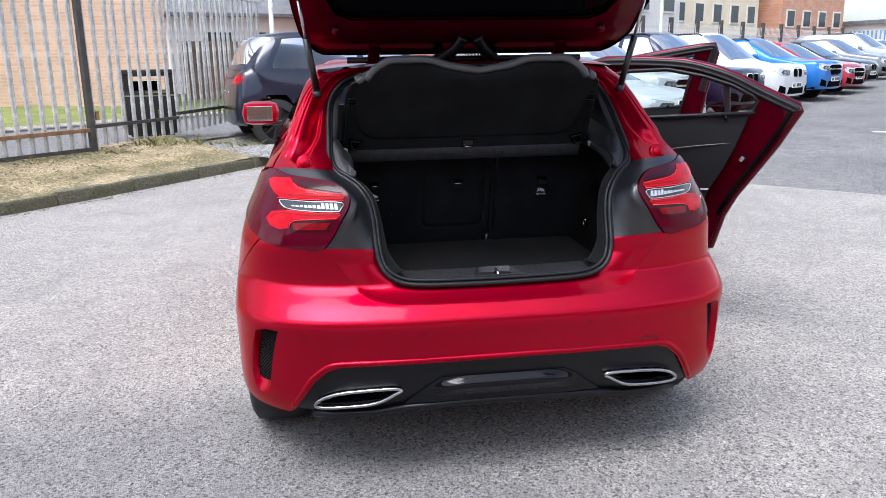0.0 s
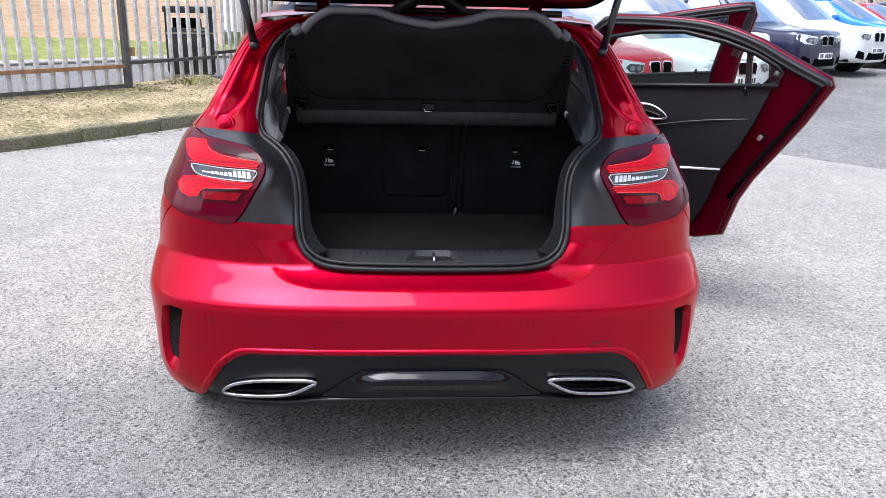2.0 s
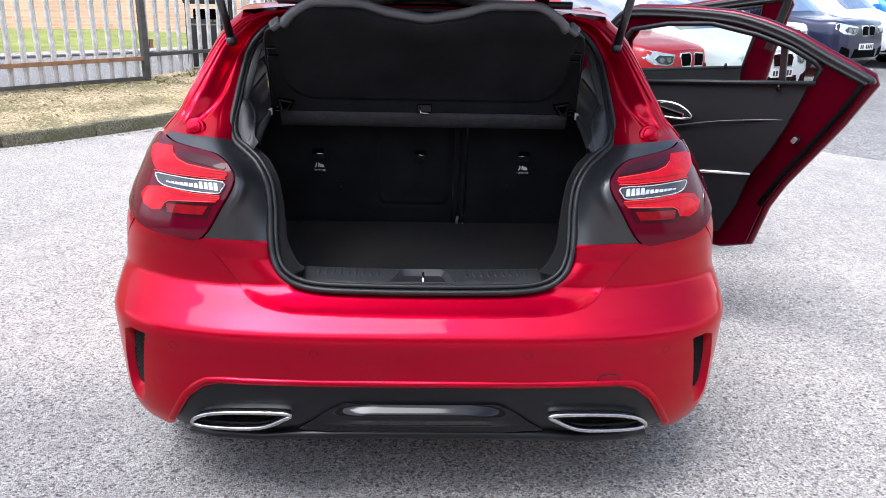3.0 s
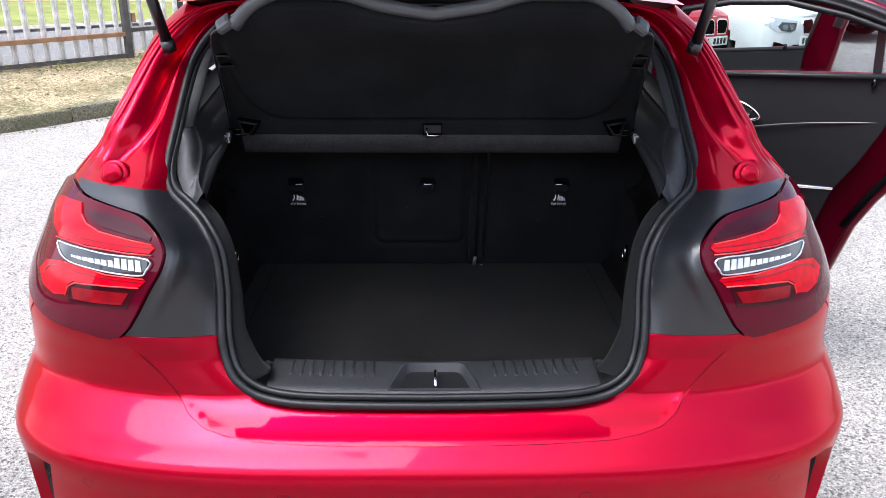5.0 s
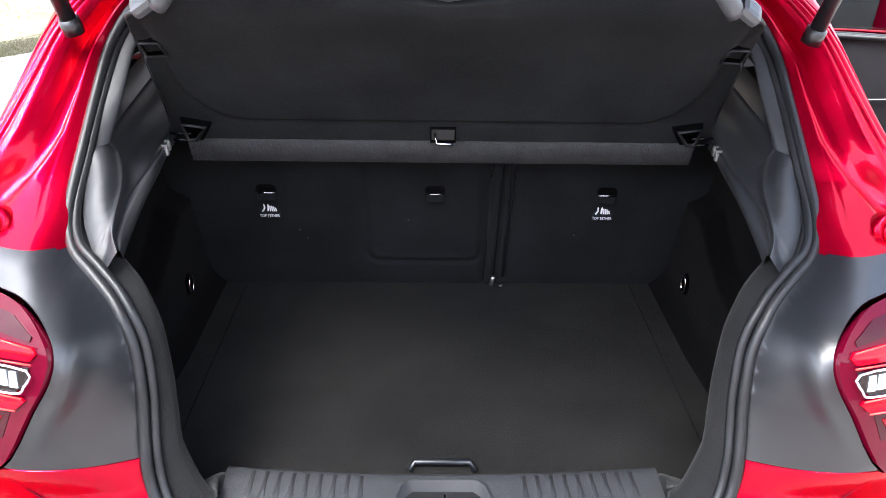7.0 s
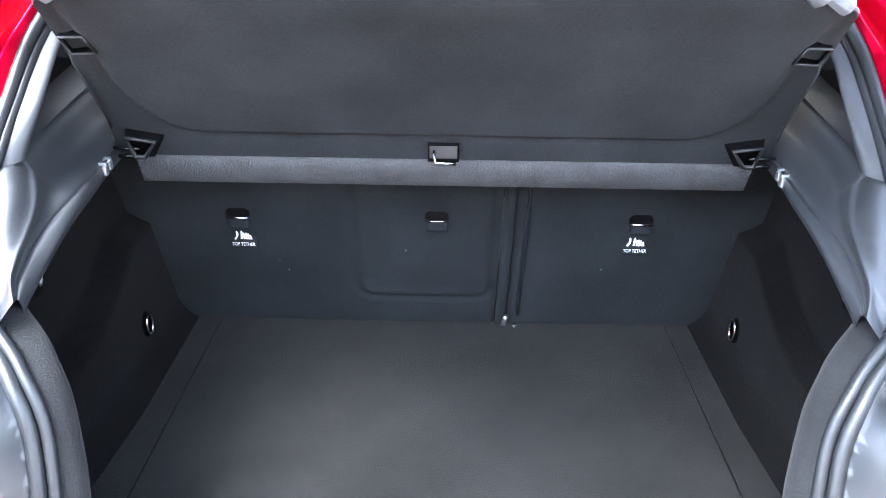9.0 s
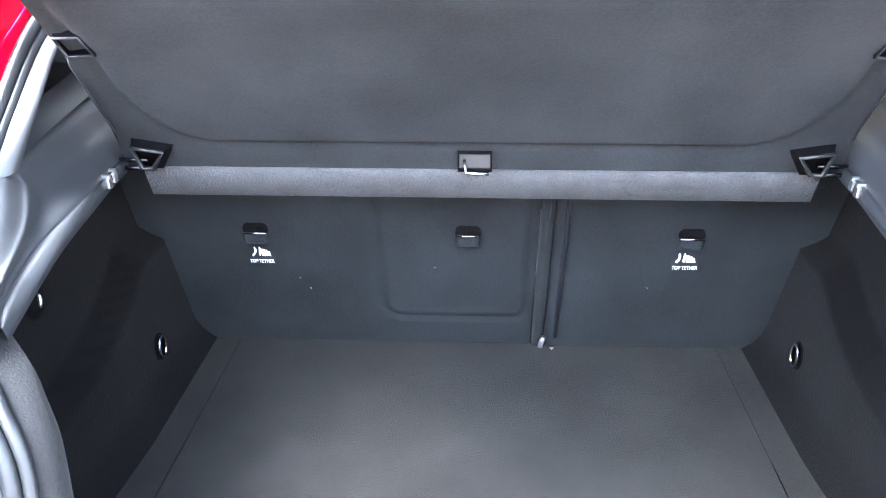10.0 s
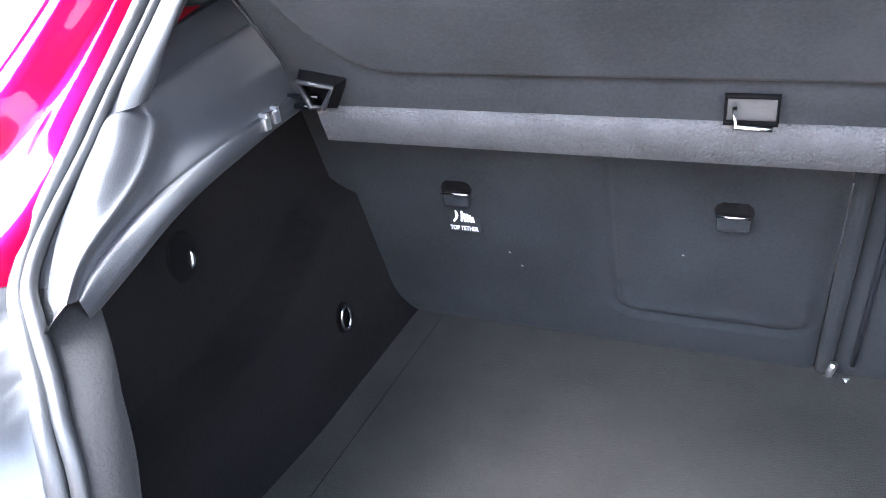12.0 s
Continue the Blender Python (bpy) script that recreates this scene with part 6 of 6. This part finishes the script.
for s in (-1, 1):
    seal_side = [Vector((.464, .272, 1.028))] + [seal_at(x, z) + Vector((-.004, .012, 0)) for x, z in ((.464, 1.036), (.484, 1.050), (.508, 1.074), (.520, 1.100), (.526, 1.122), (.528, 1.140))] + [Vector((.560, .50, 1.150)), Vector((.60, .62, 1.172)), Vector((.63, .80, 1.195))]
    n = 73
    lines = []
    for line in (seal_side, RIDGE, VALLEY, LEDGE):
        c = smooth_curve(line, 12)
        lines.append([c[round(k * (len(c) - 1) / (n - 1))] for k in range(n)])
    rows = []
    for k in range(n):
        p, q, w, e = (line[k] for line in lines)
        t = k / (n - 1)
        wide = min(1, (q - p).length / .07) * min(1, k / 14)
        out = Vector((-.25, -.7, .65))
        face = -.003 + .026 * min(1, max(0, (t - .10) / .35)) if t < .66 else .023 * max(0, (.85 - t) / .19)
        drop = (q - w).length
        pts = [p, p.lerp(q, .3) + out * face * wide * .8, p.lerp(q, .65) + out * face * wide, p.lerp(q, .92) + out * .004 * wide, q.lerp(w, .10) + Vector((-.002, -.002, .001)) * wide, q.lerp(w, .5) + Vector((.30, .30, -.30)) * drop * .30, w.lerp(q, .10), w, w.lerp(e, .45) + Vector((-.002, -.002, .003)), e, e + Vector((.001, .002, -.007)), e + Vector((.010, .006, -.016)), e + Vector((.06, .012, -.018))]
        rows.append([Vector((s * c.x, c.y, c.z)) for c in smooth_curve(pts, 4)])
    v, f = grid(rows)
    tr = made("upper_side_trim", v, f if s < 0 else [tuple(reversed(q)) for q in f], grey_trim, car, "grained dark grey plastic side trim")
    # notched clip on the ledge
    for dy, sx in ((.600, .483), (.624, .487)):
        part("ledge_clip", box_bm((.006, .010, .014), (s * (sx - .006), dy, 1.078), .002), steel, tr)
        part("ledge_clip", box_bm((.016, .006, .005), (s * (sx + .001), dy + .004, 1.086), .001), steel, tr)
    # dark panel that rises from the trim towards the side window
    v, f = grid([[(s * (x + a), y, z + c) for a, c in ((-.001, -.002), (.005, .012), (.012, .026), (.018, .034))] for x, y, z in ((.524, .500, 1.142), (.526, .62, 1.160), (.529, .74, 1.175), (.531, .84, 1.186))])
    made("pillar_side_panel", v, f if s > 0 else [tuple(reversed(q)) for q in f], black_satin, car, "black panel below the side window")
    # rounded pillar trim above the step
    rows = []
    for z, x in ((1.136, .530), (1.15, .529), (1.17, .528), (1.20, .527), (1.235, .525), (1.27, .516), (1.305, .496), (1.335, .46)):
        k = seal_at(x - .004, z)
        a, b = Vector((k.x + .004, k.y + .014, z)), Vector((INNER_X(z), INNER_Y(z), z + .003))
        pts = [Vector((k.x + .025, k.y + .012, z)), a, a.lerp(b, .22) + Vector((-.012, -.004, 0)), a.lerp(b, .55) + Vector((-.018, -.006, 0)), a.lerp(b, .85) + Vector((-.012, -.004, 0)), b, b + Vector((.010, .014, 0)), b + Vector((.05, .03, 0))]
        rows.append([Vector((s * c.x, c.y, c.z)) for c in smooth_curve(pts, 4)])
    v, f = grid(rows)
    made("pillar_trim", v, f if s < 0 else [tuple(reversed(q)) for q in f], grey_trim, car, "dark grey rounded pillar trim")

for s in (-1, 1):
    pl = [(side_at(y, z), z) for y, z in ((.66, 1.20), (.90, 1.17), (.97, 1.19), (1.12, 1.28), (1.30, 1.33), (1.30, 1.37), (.78, 1.34), (.68, 1.27))]
    sheet("pillar_lining", [(s * a, b) for a, b in pl], [], skin, grey_trim, car, off=-.03, step=.04)

# ---- parcel shelf, tilted up on its strings ----
shelf = thing("parcel_shelf", "dark felt parcel shelf tilted up above the boot", "parcel shelf")
SHELF = [(.684, 1.072), (.666, 1.118), (.630, 1.172), (.585, 1.226), (.540, 1.272), (.495, 1.310), (.455, 1.340), (.435, 1.366)]
sc = smooth_curve([(0, y, z) for y, z in SHELF], 18)
HALF = pchip([0, .2, .55, .8, .9, 1.0], [.492, .488, .477, .459, .447, .405])
TOPZ = pchip([0, .25, .5, .75, .92, 1.0], [-.004, .012, .036, .036, .004, -.030])
rows = []
for i, p in enumerate(sc):
    t = i / (len(sc) - 1)
    r = []
    for k in range(-60, 61):
        a = abs(k) / 60
        x = math.copysign(a * HALF(t), k)
        # a padded middle with round corners, proud of a soft groove
        px_, ps_ = abs(x) - .345, abs(t * .385 - .212) - .058
        e = .10 - math.hypot(max(px_, 0), max(ps_, 0)) - min(max(px_, ps_), 0)
        g = min(max((e + .002) / .010, 0), 1)
        sink = -.007 * g * g * (3 - 2 * g) + .004 * math.exp(-((e + .004) / .006) ** 2)
        lift = TOPZ(a) * max(0, (t - .55) / .45) ** 2
        r.append((x, p.y + sink * .75 - lift * .2, p.z + sink * .5 + lift))
    rows.append(r)
v, f = grid(rows)
made("panel", v, f, shelf_felt, shelf, "dark felt underside with a dished middle")
rows2 = [[(x, y + .022, z + .014) for x, y, z in r] for r in rows]
v, f = grid([rows[-1], [(x, y + .004, z + .014) for x, y, z in rows[-1]], [(x, y + .026, z + .022) for x, y, z in rows[-1]]] + rows2[::-1])
made("top_skin", v, f, edge_grey, shelf, "grey rounded upper edge")
v, f = tube([Vector(r[k]) + Vector((0, .002, .010)) for r in [rows[-1]] for k in range(121)], .014, 10)
made("edge_roll", v, f, edge_grey, shelf, "grey rounded upper edge")
for e in (0, -1):
    v, f = tube([Vector(r[e]) + Vector((0, .004, .004)) for r in rows], .0035, 6)
    made("side_edge", v, f, grey_trim, shelf)
# lip that faces the boot
rows = []
for y, z in ((.690, 1.076), (.683, 1.0735), (.680, 1.069), (.683, 1.055), (.691, 1.028), (.703, 1.024)):
    rows.append([(.467 * k / 20 * (1 - (1.10 - z) * .12), y, z) for k in range(-20, 21)])
v, f = grid(rows)
made("lip", v, f, shelf_lip_felt, shelf, "grey grained front lip")
# clips: middle catch, pivot brackets and upper brackets
catch = part("catch_plate", box_bm((.046, .006, .024), (0, .672, 1.089), .002), rubber, shelf)
v, f = tube([(-.022, .667, 1.103), (.022, .667, 1.103), (.022, .667, 1.078), (-.022, .667, 1.078)], .0028, 6, True)
made("catch_rim", v, f, hole_black, catch)
v, f = tube([(-.014, .664, 1.094), (-.012, .660, 1.076), (.019, .660, 1.075)], .0026, 6)
made("catch_bar", v, f, chrome, catch)
for s in (-1, 1):
    bm = bmesh.new()
    lo_ = [(s * a, y, z) for a, y, z in ((.436, .680, 1.072), (.460, .676, 1.076), (.468, .664, 1.120), (.412, .672, 1.110))]
    hi_ = [(s * a, y - .020, z) for a, y, z in ((.442, .680, 1.078), (.456, .676, 1.080), (.460, .664, 1.112), (.422, .672, 1.104))]
    A_, B_ = [bm.verts.new(q) for q in lo_], [bm.verts.new(q) for q in hi_]
    for i in range(4):
        j = (i + 1) % 4
        bm.faces.new((A_[i], A_[j], B_[j], B_[i]))
    bm.faces.new(A_)
    piv = part("pivot_bracket", bm, hole_black, shelf)
    rim = [Vector(q) for q in hi_]
    v, f = tube(rim, .0036, 8, True)
    made("bracket_rim", v, f, rubber, piv)
    for dz in (0, .012):
        v, f = tube([(s * .452, .668, 1.076 + dz), (s * .500, .668, 1.076 + dz)], .0032, 6)
        made("pivot_pin", v, f, black_gloss, piv)
    bm = bmesh.new()
    lift_, up_ = Vector((0, -.76, -.65)), Vector((0, -.65, .76))
    mid_ = Vector((s * .452, .545, 1.274))
    lo_ = [mid_ + Vector((s * a, 0, 0)) + up_ * b for a, b in ((-.022, -.017), (.016, -.019), (.018, .018), (-.016, .020))]
    hi_ = [mid_ + (q - mid_) * .85 + lift_ * .013 for q in lo_]
    A_, B_ = [bm.verts.new(q) for q in lo_], [bm.verts.new(q) for q in hi_]
    for i in range(4):
        bm.faces.new((A_[i], A_[(i + 1) % 4], B_[(i + 1) % 4], B_[i]))
    bm.faces.new(A_)
    sb = part("string_bracket", bm, hole_black, shelf)
    v, f = tube(hi_, .0022, 6, True)
    made("bracket_rim", v, f, rubber, sb)
    v, f = tube([(s * .470, .552, 1.256), (s * .474, .560, 1.240), (s * .488, .688, 1.096)], .0014, 5)
    made("string", v, f, grey_trim, shelf)
    part("end_cap", box_bm((.036, .040, .020), (s * .424, .448, 1.350), .009, (30, s * 34, 0)), edge_grey, shelf)


# ---- tailgate, raised ----
gate = new("tailgate")
gate.parent = car
HINGE, LIFT = Vector((0, .70, 1.425)), radians(39)
LIDW = pchip([0, .04, .12, .3, .7, .9, 1.0], [.55, .59, .625, .655, .665, .61, .50])


# the lid bends below its window, so its lower part lies flatter when raised
ALONG = np.linspace(0, 1.0, 400)
SLOPE = LIFT - radians(33) * np.clip((ALONG - .52) / .10, 0, 1)
BACKWARD = np.concatenate([[0], np.cumsum(np.cos(SLOPE[1:]) * np.diff(ALONG))])
UPWARD = np.concatenate([[0], np.cumsum(np.sin(SLOPE[1:]) * np.diff(ALONG))])


def lid(x, s_, n):
    """A point of the raised tailgate: across, along from the hinge, and outwards from its inner face."""
    a = float(np.interp(s_, ALONG, SLOPE))
    return Vector((x, HINGE.y - (min(s_, 0) * math.cos(LIFT) + float(np.interp(s_, ALONG, BACKWARD))) + n * math.sin(a), HINGE.z + min(s_, 0) * math.sin(LIFT) + float(np.interp(s_, ALONG, UPWARD)) + n * math.cos(a)))


def lid_sheet(name, pts, mat, depth, label="", holes=(), thick=.01, step=.04):
    return sheet(name, pts, list(holes), lambda a, b: tuple(lid(a, b, depth(a, b))), mat, gate, label, thick=-thick, step=step)


ol = both([(0, .0)] + [(LIDW(k / 14), .0 + .95 * k / 14) for k in range(15)] + [(0, .95)])
wl = both([(0, .19), (.44, .19), (.50, .22), (.55, .34), (.53, .52), (.46, .56), (0, .56)])
lid_sheet("inner_frame", ol, paint_red_shaded, lambda a, b: .02 - .02 * math.exp(-((b - .12) / .045) ** 2) + .03 * max(0, abs(a) / LIDW(min(1, b / .95)) - .85) - .015 * math.exp(-((b - .05) / .02) ** 2), holes=[wl])
lid_sheet("glass", wl, black_gloss, lambda a, b: .03, "dark tailgate glass")
lid_sheet("inner_trim", both([(0, .58), (.50, .58), (.55, .66), (.50, .88), (.40, .92), (0, .92)]), black_satin, lambda a, b: -.012, "black inner trim")
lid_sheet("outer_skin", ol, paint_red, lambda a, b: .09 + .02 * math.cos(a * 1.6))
v, f = grid([[lid(LIDW(k / 14) * sg, .95 * k / 14, n) for n in (.03, .06, .10)] for sg in (1,) for k in range(15)])
made("side_skin", v, f, paint_red, gate)
v, f = grid([[lid(-LIDW(k / 14), .95 * k / 14, n) for n in (.03, .06, .10)] for k in range(15)])
made("side_skin", v, [tuple(reversed(q)) for q in f], paint_red, gate)
v, f = grid([[lid(.5 * k / 10, .95, n) for n in (.03, .06, .10)] for k in range(-10, 11)])
made("end_skin", v, f, paint_red, gate)
for s in (-1, 1):
    part("hinge", box_bm((.045, .10, .022), tuple(lid(s * .36, .045, -.016)), .006, (-39, 0, 0)), paint_red_shaded, gate)
    # ribbed cable gaiter that runs from the roof into the lid
    path = smooth_curve([lid(s * .025, .115, -.006), lid(s * .05, .07, -.020), lid(s * .085, .03, -.018), lid(s * .12, -.02, -.006)], 8)
    v, f = tube(path, [.020 + .003 * (k % 2) for k in range(len(path))], 12)
    made("cable_gaiter", v, f, rubber, gate, "black ribbed rubber gaiter")
    v, f = tube([lid(s * .50, .155, .0), lid(s * .50, .155, -.014)], [.018, .013], 14)
    made("bump_stop", v, f, paint_red_shaded, gate)
    # gas strut
    a, b = Vector((s * .575, .558, 1.285)), lid(s * .625, .30, .0)
    mid = a.lerp(b, .62)
    v, f = tube([a, a.lerp(b, .07)], .016, 10)
    st = made("gas_strut", v, f, black_satin, car, "black gas strut")
    v, f = tube([a.lerp(b, .05), mid], .0125, 10)
    made("cylinder", v, f, black_satin, st)
    v, f = tube([mid, b], .006, 8)
    made("rod", v, f, steel, st)
v, f = tube([lid(x, -.005, -.01) for x in (-.46, -.3, 0, .3, .46)], .012, 8)
made("gate_seal", v, f, rubber, gate)


# ---- open doors on the driver's side ----
def car_door(name, hinge, turn, outline, window, belt_low, label):
    """A door hung at its front edge: outer skin, inner frame, lining, glass, handle."""
    d = new(name)
    d.parent = car
    d.matrix_world = pose(*hinge, 0, 0, turn)
    tagged(d, label)

    def flat(n_, pts, mat, y, holes=(), thick=.012, step=.06, parent=d, lab=""):
        o = sheet(n_, pts, list(holes), lambda a, b: (a, y(a, b) if callable(y) else y, b), mat, parent, lab, thick=thick, step=step)
        return o
    o = sheet("outer_skin", outline, [window], lambda a, b: (a, .075 - .05 * ((b - .7) / .65) ** 2, b), paint_red, d, thick=.02, step=.06)
    flat("inner_frame", outline, paint_red_shaded, lambda a, b: -.03 - .05 * ((b - .7) / .65) ** 2 * .6, [window])
    hoop = [(a, b) for a, b in outline if b > 1.13 and a > -.1]
    hoop = [(p.x, p.y) for p in smooth_curve([(a, b, 0) for a, b in hoop], 4)]
    rows = []
    for k, (a, b) in enumerate(hoop):
        g, h = hoop[max(k - 1, 0)], hoop[min(k + 1, len(hoop) - 1)]
        e = Vector((h[1] - g[1], -(h[0] - g[0]))).normalized()
        e = e if e.dot(Vector((.45 - a, 1.0 - b))) > 0 else -e
        y = -.030 - .03 * ((b - .7) / .65) ** 2
        rows.append([(a + e.x * w, y + d, b + e.y * w) for w, d in ((-.010, .030), (-.010, .002), (-.004, -.010), (.006, -.012), (.014, -.006), (.020, -.012), (.028, -.012), (.034, .0), (.036, .012))])
    v, f = grid(rows)
    made("frame_seal", v, f, rubber, d, "black rubber door seal")
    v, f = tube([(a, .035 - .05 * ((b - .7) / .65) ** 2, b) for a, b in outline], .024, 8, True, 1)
    made("edge", v, f, paint_red_shaded, d)
    inset = [(a, b) for a, b in belt_low]
    flat("lining", inset, leather, lambda a, b: -.065 - .02 * math.sin(min(1, max(0, (b - .45) / .65)) * math.pi), (), .03, .05, lab="black leatherette door lining")
    flat("glass", window, window_glass, .0, (), .003, .2)
    v, f = tube([(a, -.035 - .03 * ((b - .7) / .65) ** 2, b) for a, b in window], .012, 6, True)
    made("window_seal", v, f, rubber, d)
    return d


RD = [(.0, .42), (.0, .95), (.01, 1.34), (.06, 1.385), (.129, 1.401), (.352, 1.399), (.537, 1.386), (.667, 1.356), (.794, 1.31), (.921, 1.244), (1.019, 1.197), (1.085, 1.165), (1.092, 1.150), (1.055, 1.085), (1.00, .985), (.92, .865), (.815, .71), (.76, .60), (.715, .43), (.60, .40)]
RW = [(.06, 1.075), (.07, 1.26), (.11, 1.315), (.275, 1.345), (.463, 1.352), (.647, 1.315), (.785, 1.270), (.88, 1.220), (.905, 1.195), (.885, 1.135), (.40, 1.105)]
RL = [(.03, .47), (.03, 1.07), (.40, 1.10), (.87, 1.13), (.86, 1.09), (.815, .96), (.765, .85), (.70, .74), (.66, .60), (.60, .47)]
rear_door = car_door("rear_door", (.875, 1.83, 0), -37.7, RD, RW, RL, "open red rear door with black lining")
part("window_bar", box_bm((.026, .022, .24), (.755, -.012, 1.215), .003, (0, -4, 0)), black_satin, rear_door)
part("door_latch", box_bm((.028, .05, .035), (.857, -.04, .905), .004, (0, 35, 0)), black_gloss, rear_door)
part("latch_plate", box_bm((.018, .012, .026), (.853, -.066, .907), .003, (0, 35, 0)), steel, rear_door)
v, f = tube([(.765, -.075, 1.10), (.765, -.075, 1.125)], [.009, .006], 10)
made("lock_pin", v, f, black_gloss, rear_door)
v, f = tube(smooth_curve([(.22, -.098, 1.007), (.31, -.100, 1.017), (.38, -.100, 1.005), (.432, -.098, .966), (.39, -.098, .950), (.29, -.098, .953), (.22, -.098, .965)], 4), .0055, 8)
hs = made("handle_surround", v, f, chrome, rear_door, "chrome ring round the door handle")
part("handle_lever", box_bm((.13, .012, .022), (.335, -.094, .976), .005, (0, 12, 0)), chrome, hs)
v, f = tube([(.30, -.088, .722), (.50, -.09, .732), (.705, -.082, .748)], .007, 8)
made("lining_strip", v, f, chrome, rear_door, "brushed silver strip on the lining")
v, f = tube(smooth_curve([(.08, -.092, .83), (.30, -.094, .90), (.55, -.09, .955), (.80, -.072, .985)], 4), .004, 6)
made("lining_seam", v, f, black_satin, rear_door)
v, f = tube([(a, -.075, b) for a, b in ((.05, 1.085), (.40, 1.108), (.90, 1.140))], .008, 6)
made("belt_seal", v, f, rubber, rear_door)
v, f = tube([(1.062, -.05, 1.145), (1.005, -.05, 1.035), (.918, -.055, .895), (.825, -.055, .755), (.752, -.055, .615)], .011, 8)
made("edge_seal", v, f, hole_black, rear_door)

FD = [(0, .42), (0, .98), (.20, 1.16), (.42, 1.33), (.617, 1.395), (.873, 1.44), (1.10, 1.475), (1.19, 1.482), (1.20, 1.44), (1.18, 1.36), (1.14, 1.20), (1.11, 1.00), (1.09, .70), (1.06, .42)]
FW = [(.10, 1.03), (.26, 1.16), (.45, 1.30), (.64, 1.355), (.88, 1.395), (1.07, 1.425), (1.06, 1.30), (1.01, 1.105)]
FL = [(.04, .47), (.04, .98), (.30, 1.04), (1.01, 1.10), (1.00, .80), (.98, .47)]
front_door = car_door("front_door", (.87, 2.95, 0), -29, FD, FW, FL, "open red front door with black lining")
v, f = tube([(.93, -.09, 1.10), (.93, -.09, 1.125)], [.009, .006], 10)
made("lock_pin", v, f, black_gloss, front_door)

# ---- front half of the car ----
front_net = car_net(4.27, .89, 1.43, "hatch")
vs, fs = [], []
panes = []
for s in (-1, 1):
    for i in range(5):
        for j in range(6):
            if s > 0 and i == 4 and j < 4:
                continue
            if s > 0 and i == 3 and j == 3:
                continue
            rows = [[(lambda p: (p[0] * s, 4.27 + p[1], p[2]))(net_eval(front_net, i, j, a / 6, b / 6)) for b in range(7)] for a in range(7)]
            v, f = grid(rows)
            if s > 0:
                f = [tuple(reversed(q)) for q in f]
            if (i == 3 and j in (4, 5)) or (i == 4 and j == 3):
                panes.append((v, f))
                continue
            o = len(vs)
            vs += v
            fs += [tuple(o + k for k in q) for q in f]
keep = []
for q in fs:
    c = [sum(vs[k][m] for k in q) / len(q) for m in range(3)]
    if abs(c[0]) > .5 and math.hypot(c[1] - 3.47, c[2] - .315) < .36:
        continue
    keep.append(q)
bm = bmesh.new()
verts = [bm.verts.new(q) for q in vs]
for q in keep:
    if len({tuple(round(c, 5) for c in vs[k]) for k in q}) > 2:
        bm.faces.new([verts[k] for k in q])
bmesh.ops.remove_doubles(bm, verts=bm.verts, dist=0.004)
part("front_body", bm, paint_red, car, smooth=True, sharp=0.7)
for v, f in panes:
    made("front_pane", v, f, window_glass, car)
rows = [[(x, y, 1.40 + .03 * (1 - (x / .58) ** 2) - .02 * max(0, (.95 - y) / .3) ** 2) for x in np.linspace(-.58, .58, 15)] for y in np.linspace(.66, 1.95, 14)]
v, f = grid(rows)
made("roof", v, f, paint_red, car)
v, f = grid([[(x, y, z - .06) for x, y, z in r] for r in rows])
made("headliner", v, [tuple(reversed(q)) for q in f], grey_trim, car)
part("underbody", box_bm((1.52, 3.9, .06), (0, 2.22, .26)), hole_black, car)
part("boot_tub", box_bm((1.20, .82, .05), (0, .58, .575)), hole_black, car)
part("sill_beam", box_bm((.10, 1.9, .16), (.83, 1.95, .30), .03), paint_red, car)
part("centre_pillar", box_bm((.06, .12, 1.10), (.80, 1.84, .86), .02, (0, -8, 0)), paint_red_shaded, car)
part("dashboard", box_bm((1.40, .30, .28), (0, 3.02, .90), .06), leather, car)
part("rear_bench", box_bm((1.24, .50, .22), (0, 1.42, .52), .06), leather, car)
for x in (-.37, .37):
    part("front_seat", box_bm((.50, .16, .66), (x, 2.02, .86), .06, (-10, 0, 0)), leather, car)
for s in (-1, 1):
    add_wheel(car, (s * .770, .690, .315), .315, .235, s, alloy_dark)
    add_wheel(car, (s * .775, 3.47, .315), .315, .225, s, alloy_dark)
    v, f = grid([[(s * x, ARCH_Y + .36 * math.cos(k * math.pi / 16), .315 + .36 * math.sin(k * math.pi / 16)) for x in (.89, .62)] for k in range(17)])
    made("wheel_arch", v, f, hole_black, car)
# door mirror on the closed side
mir = part("door_mirror", box_bm((.24, .13, .155), (-.975, 2.92, 1.10), .064), paint_red, car, smooth=True)
part("mirror_glass", box_bm((.165, .006, .095), (-.975, 2.8535, 1.10), .0028), mirror_glass, mir)
part("mirror_arm", box_bm((.12, .05, .03), (-.90, 2.93, 1.035), .01), black_satin, mir)
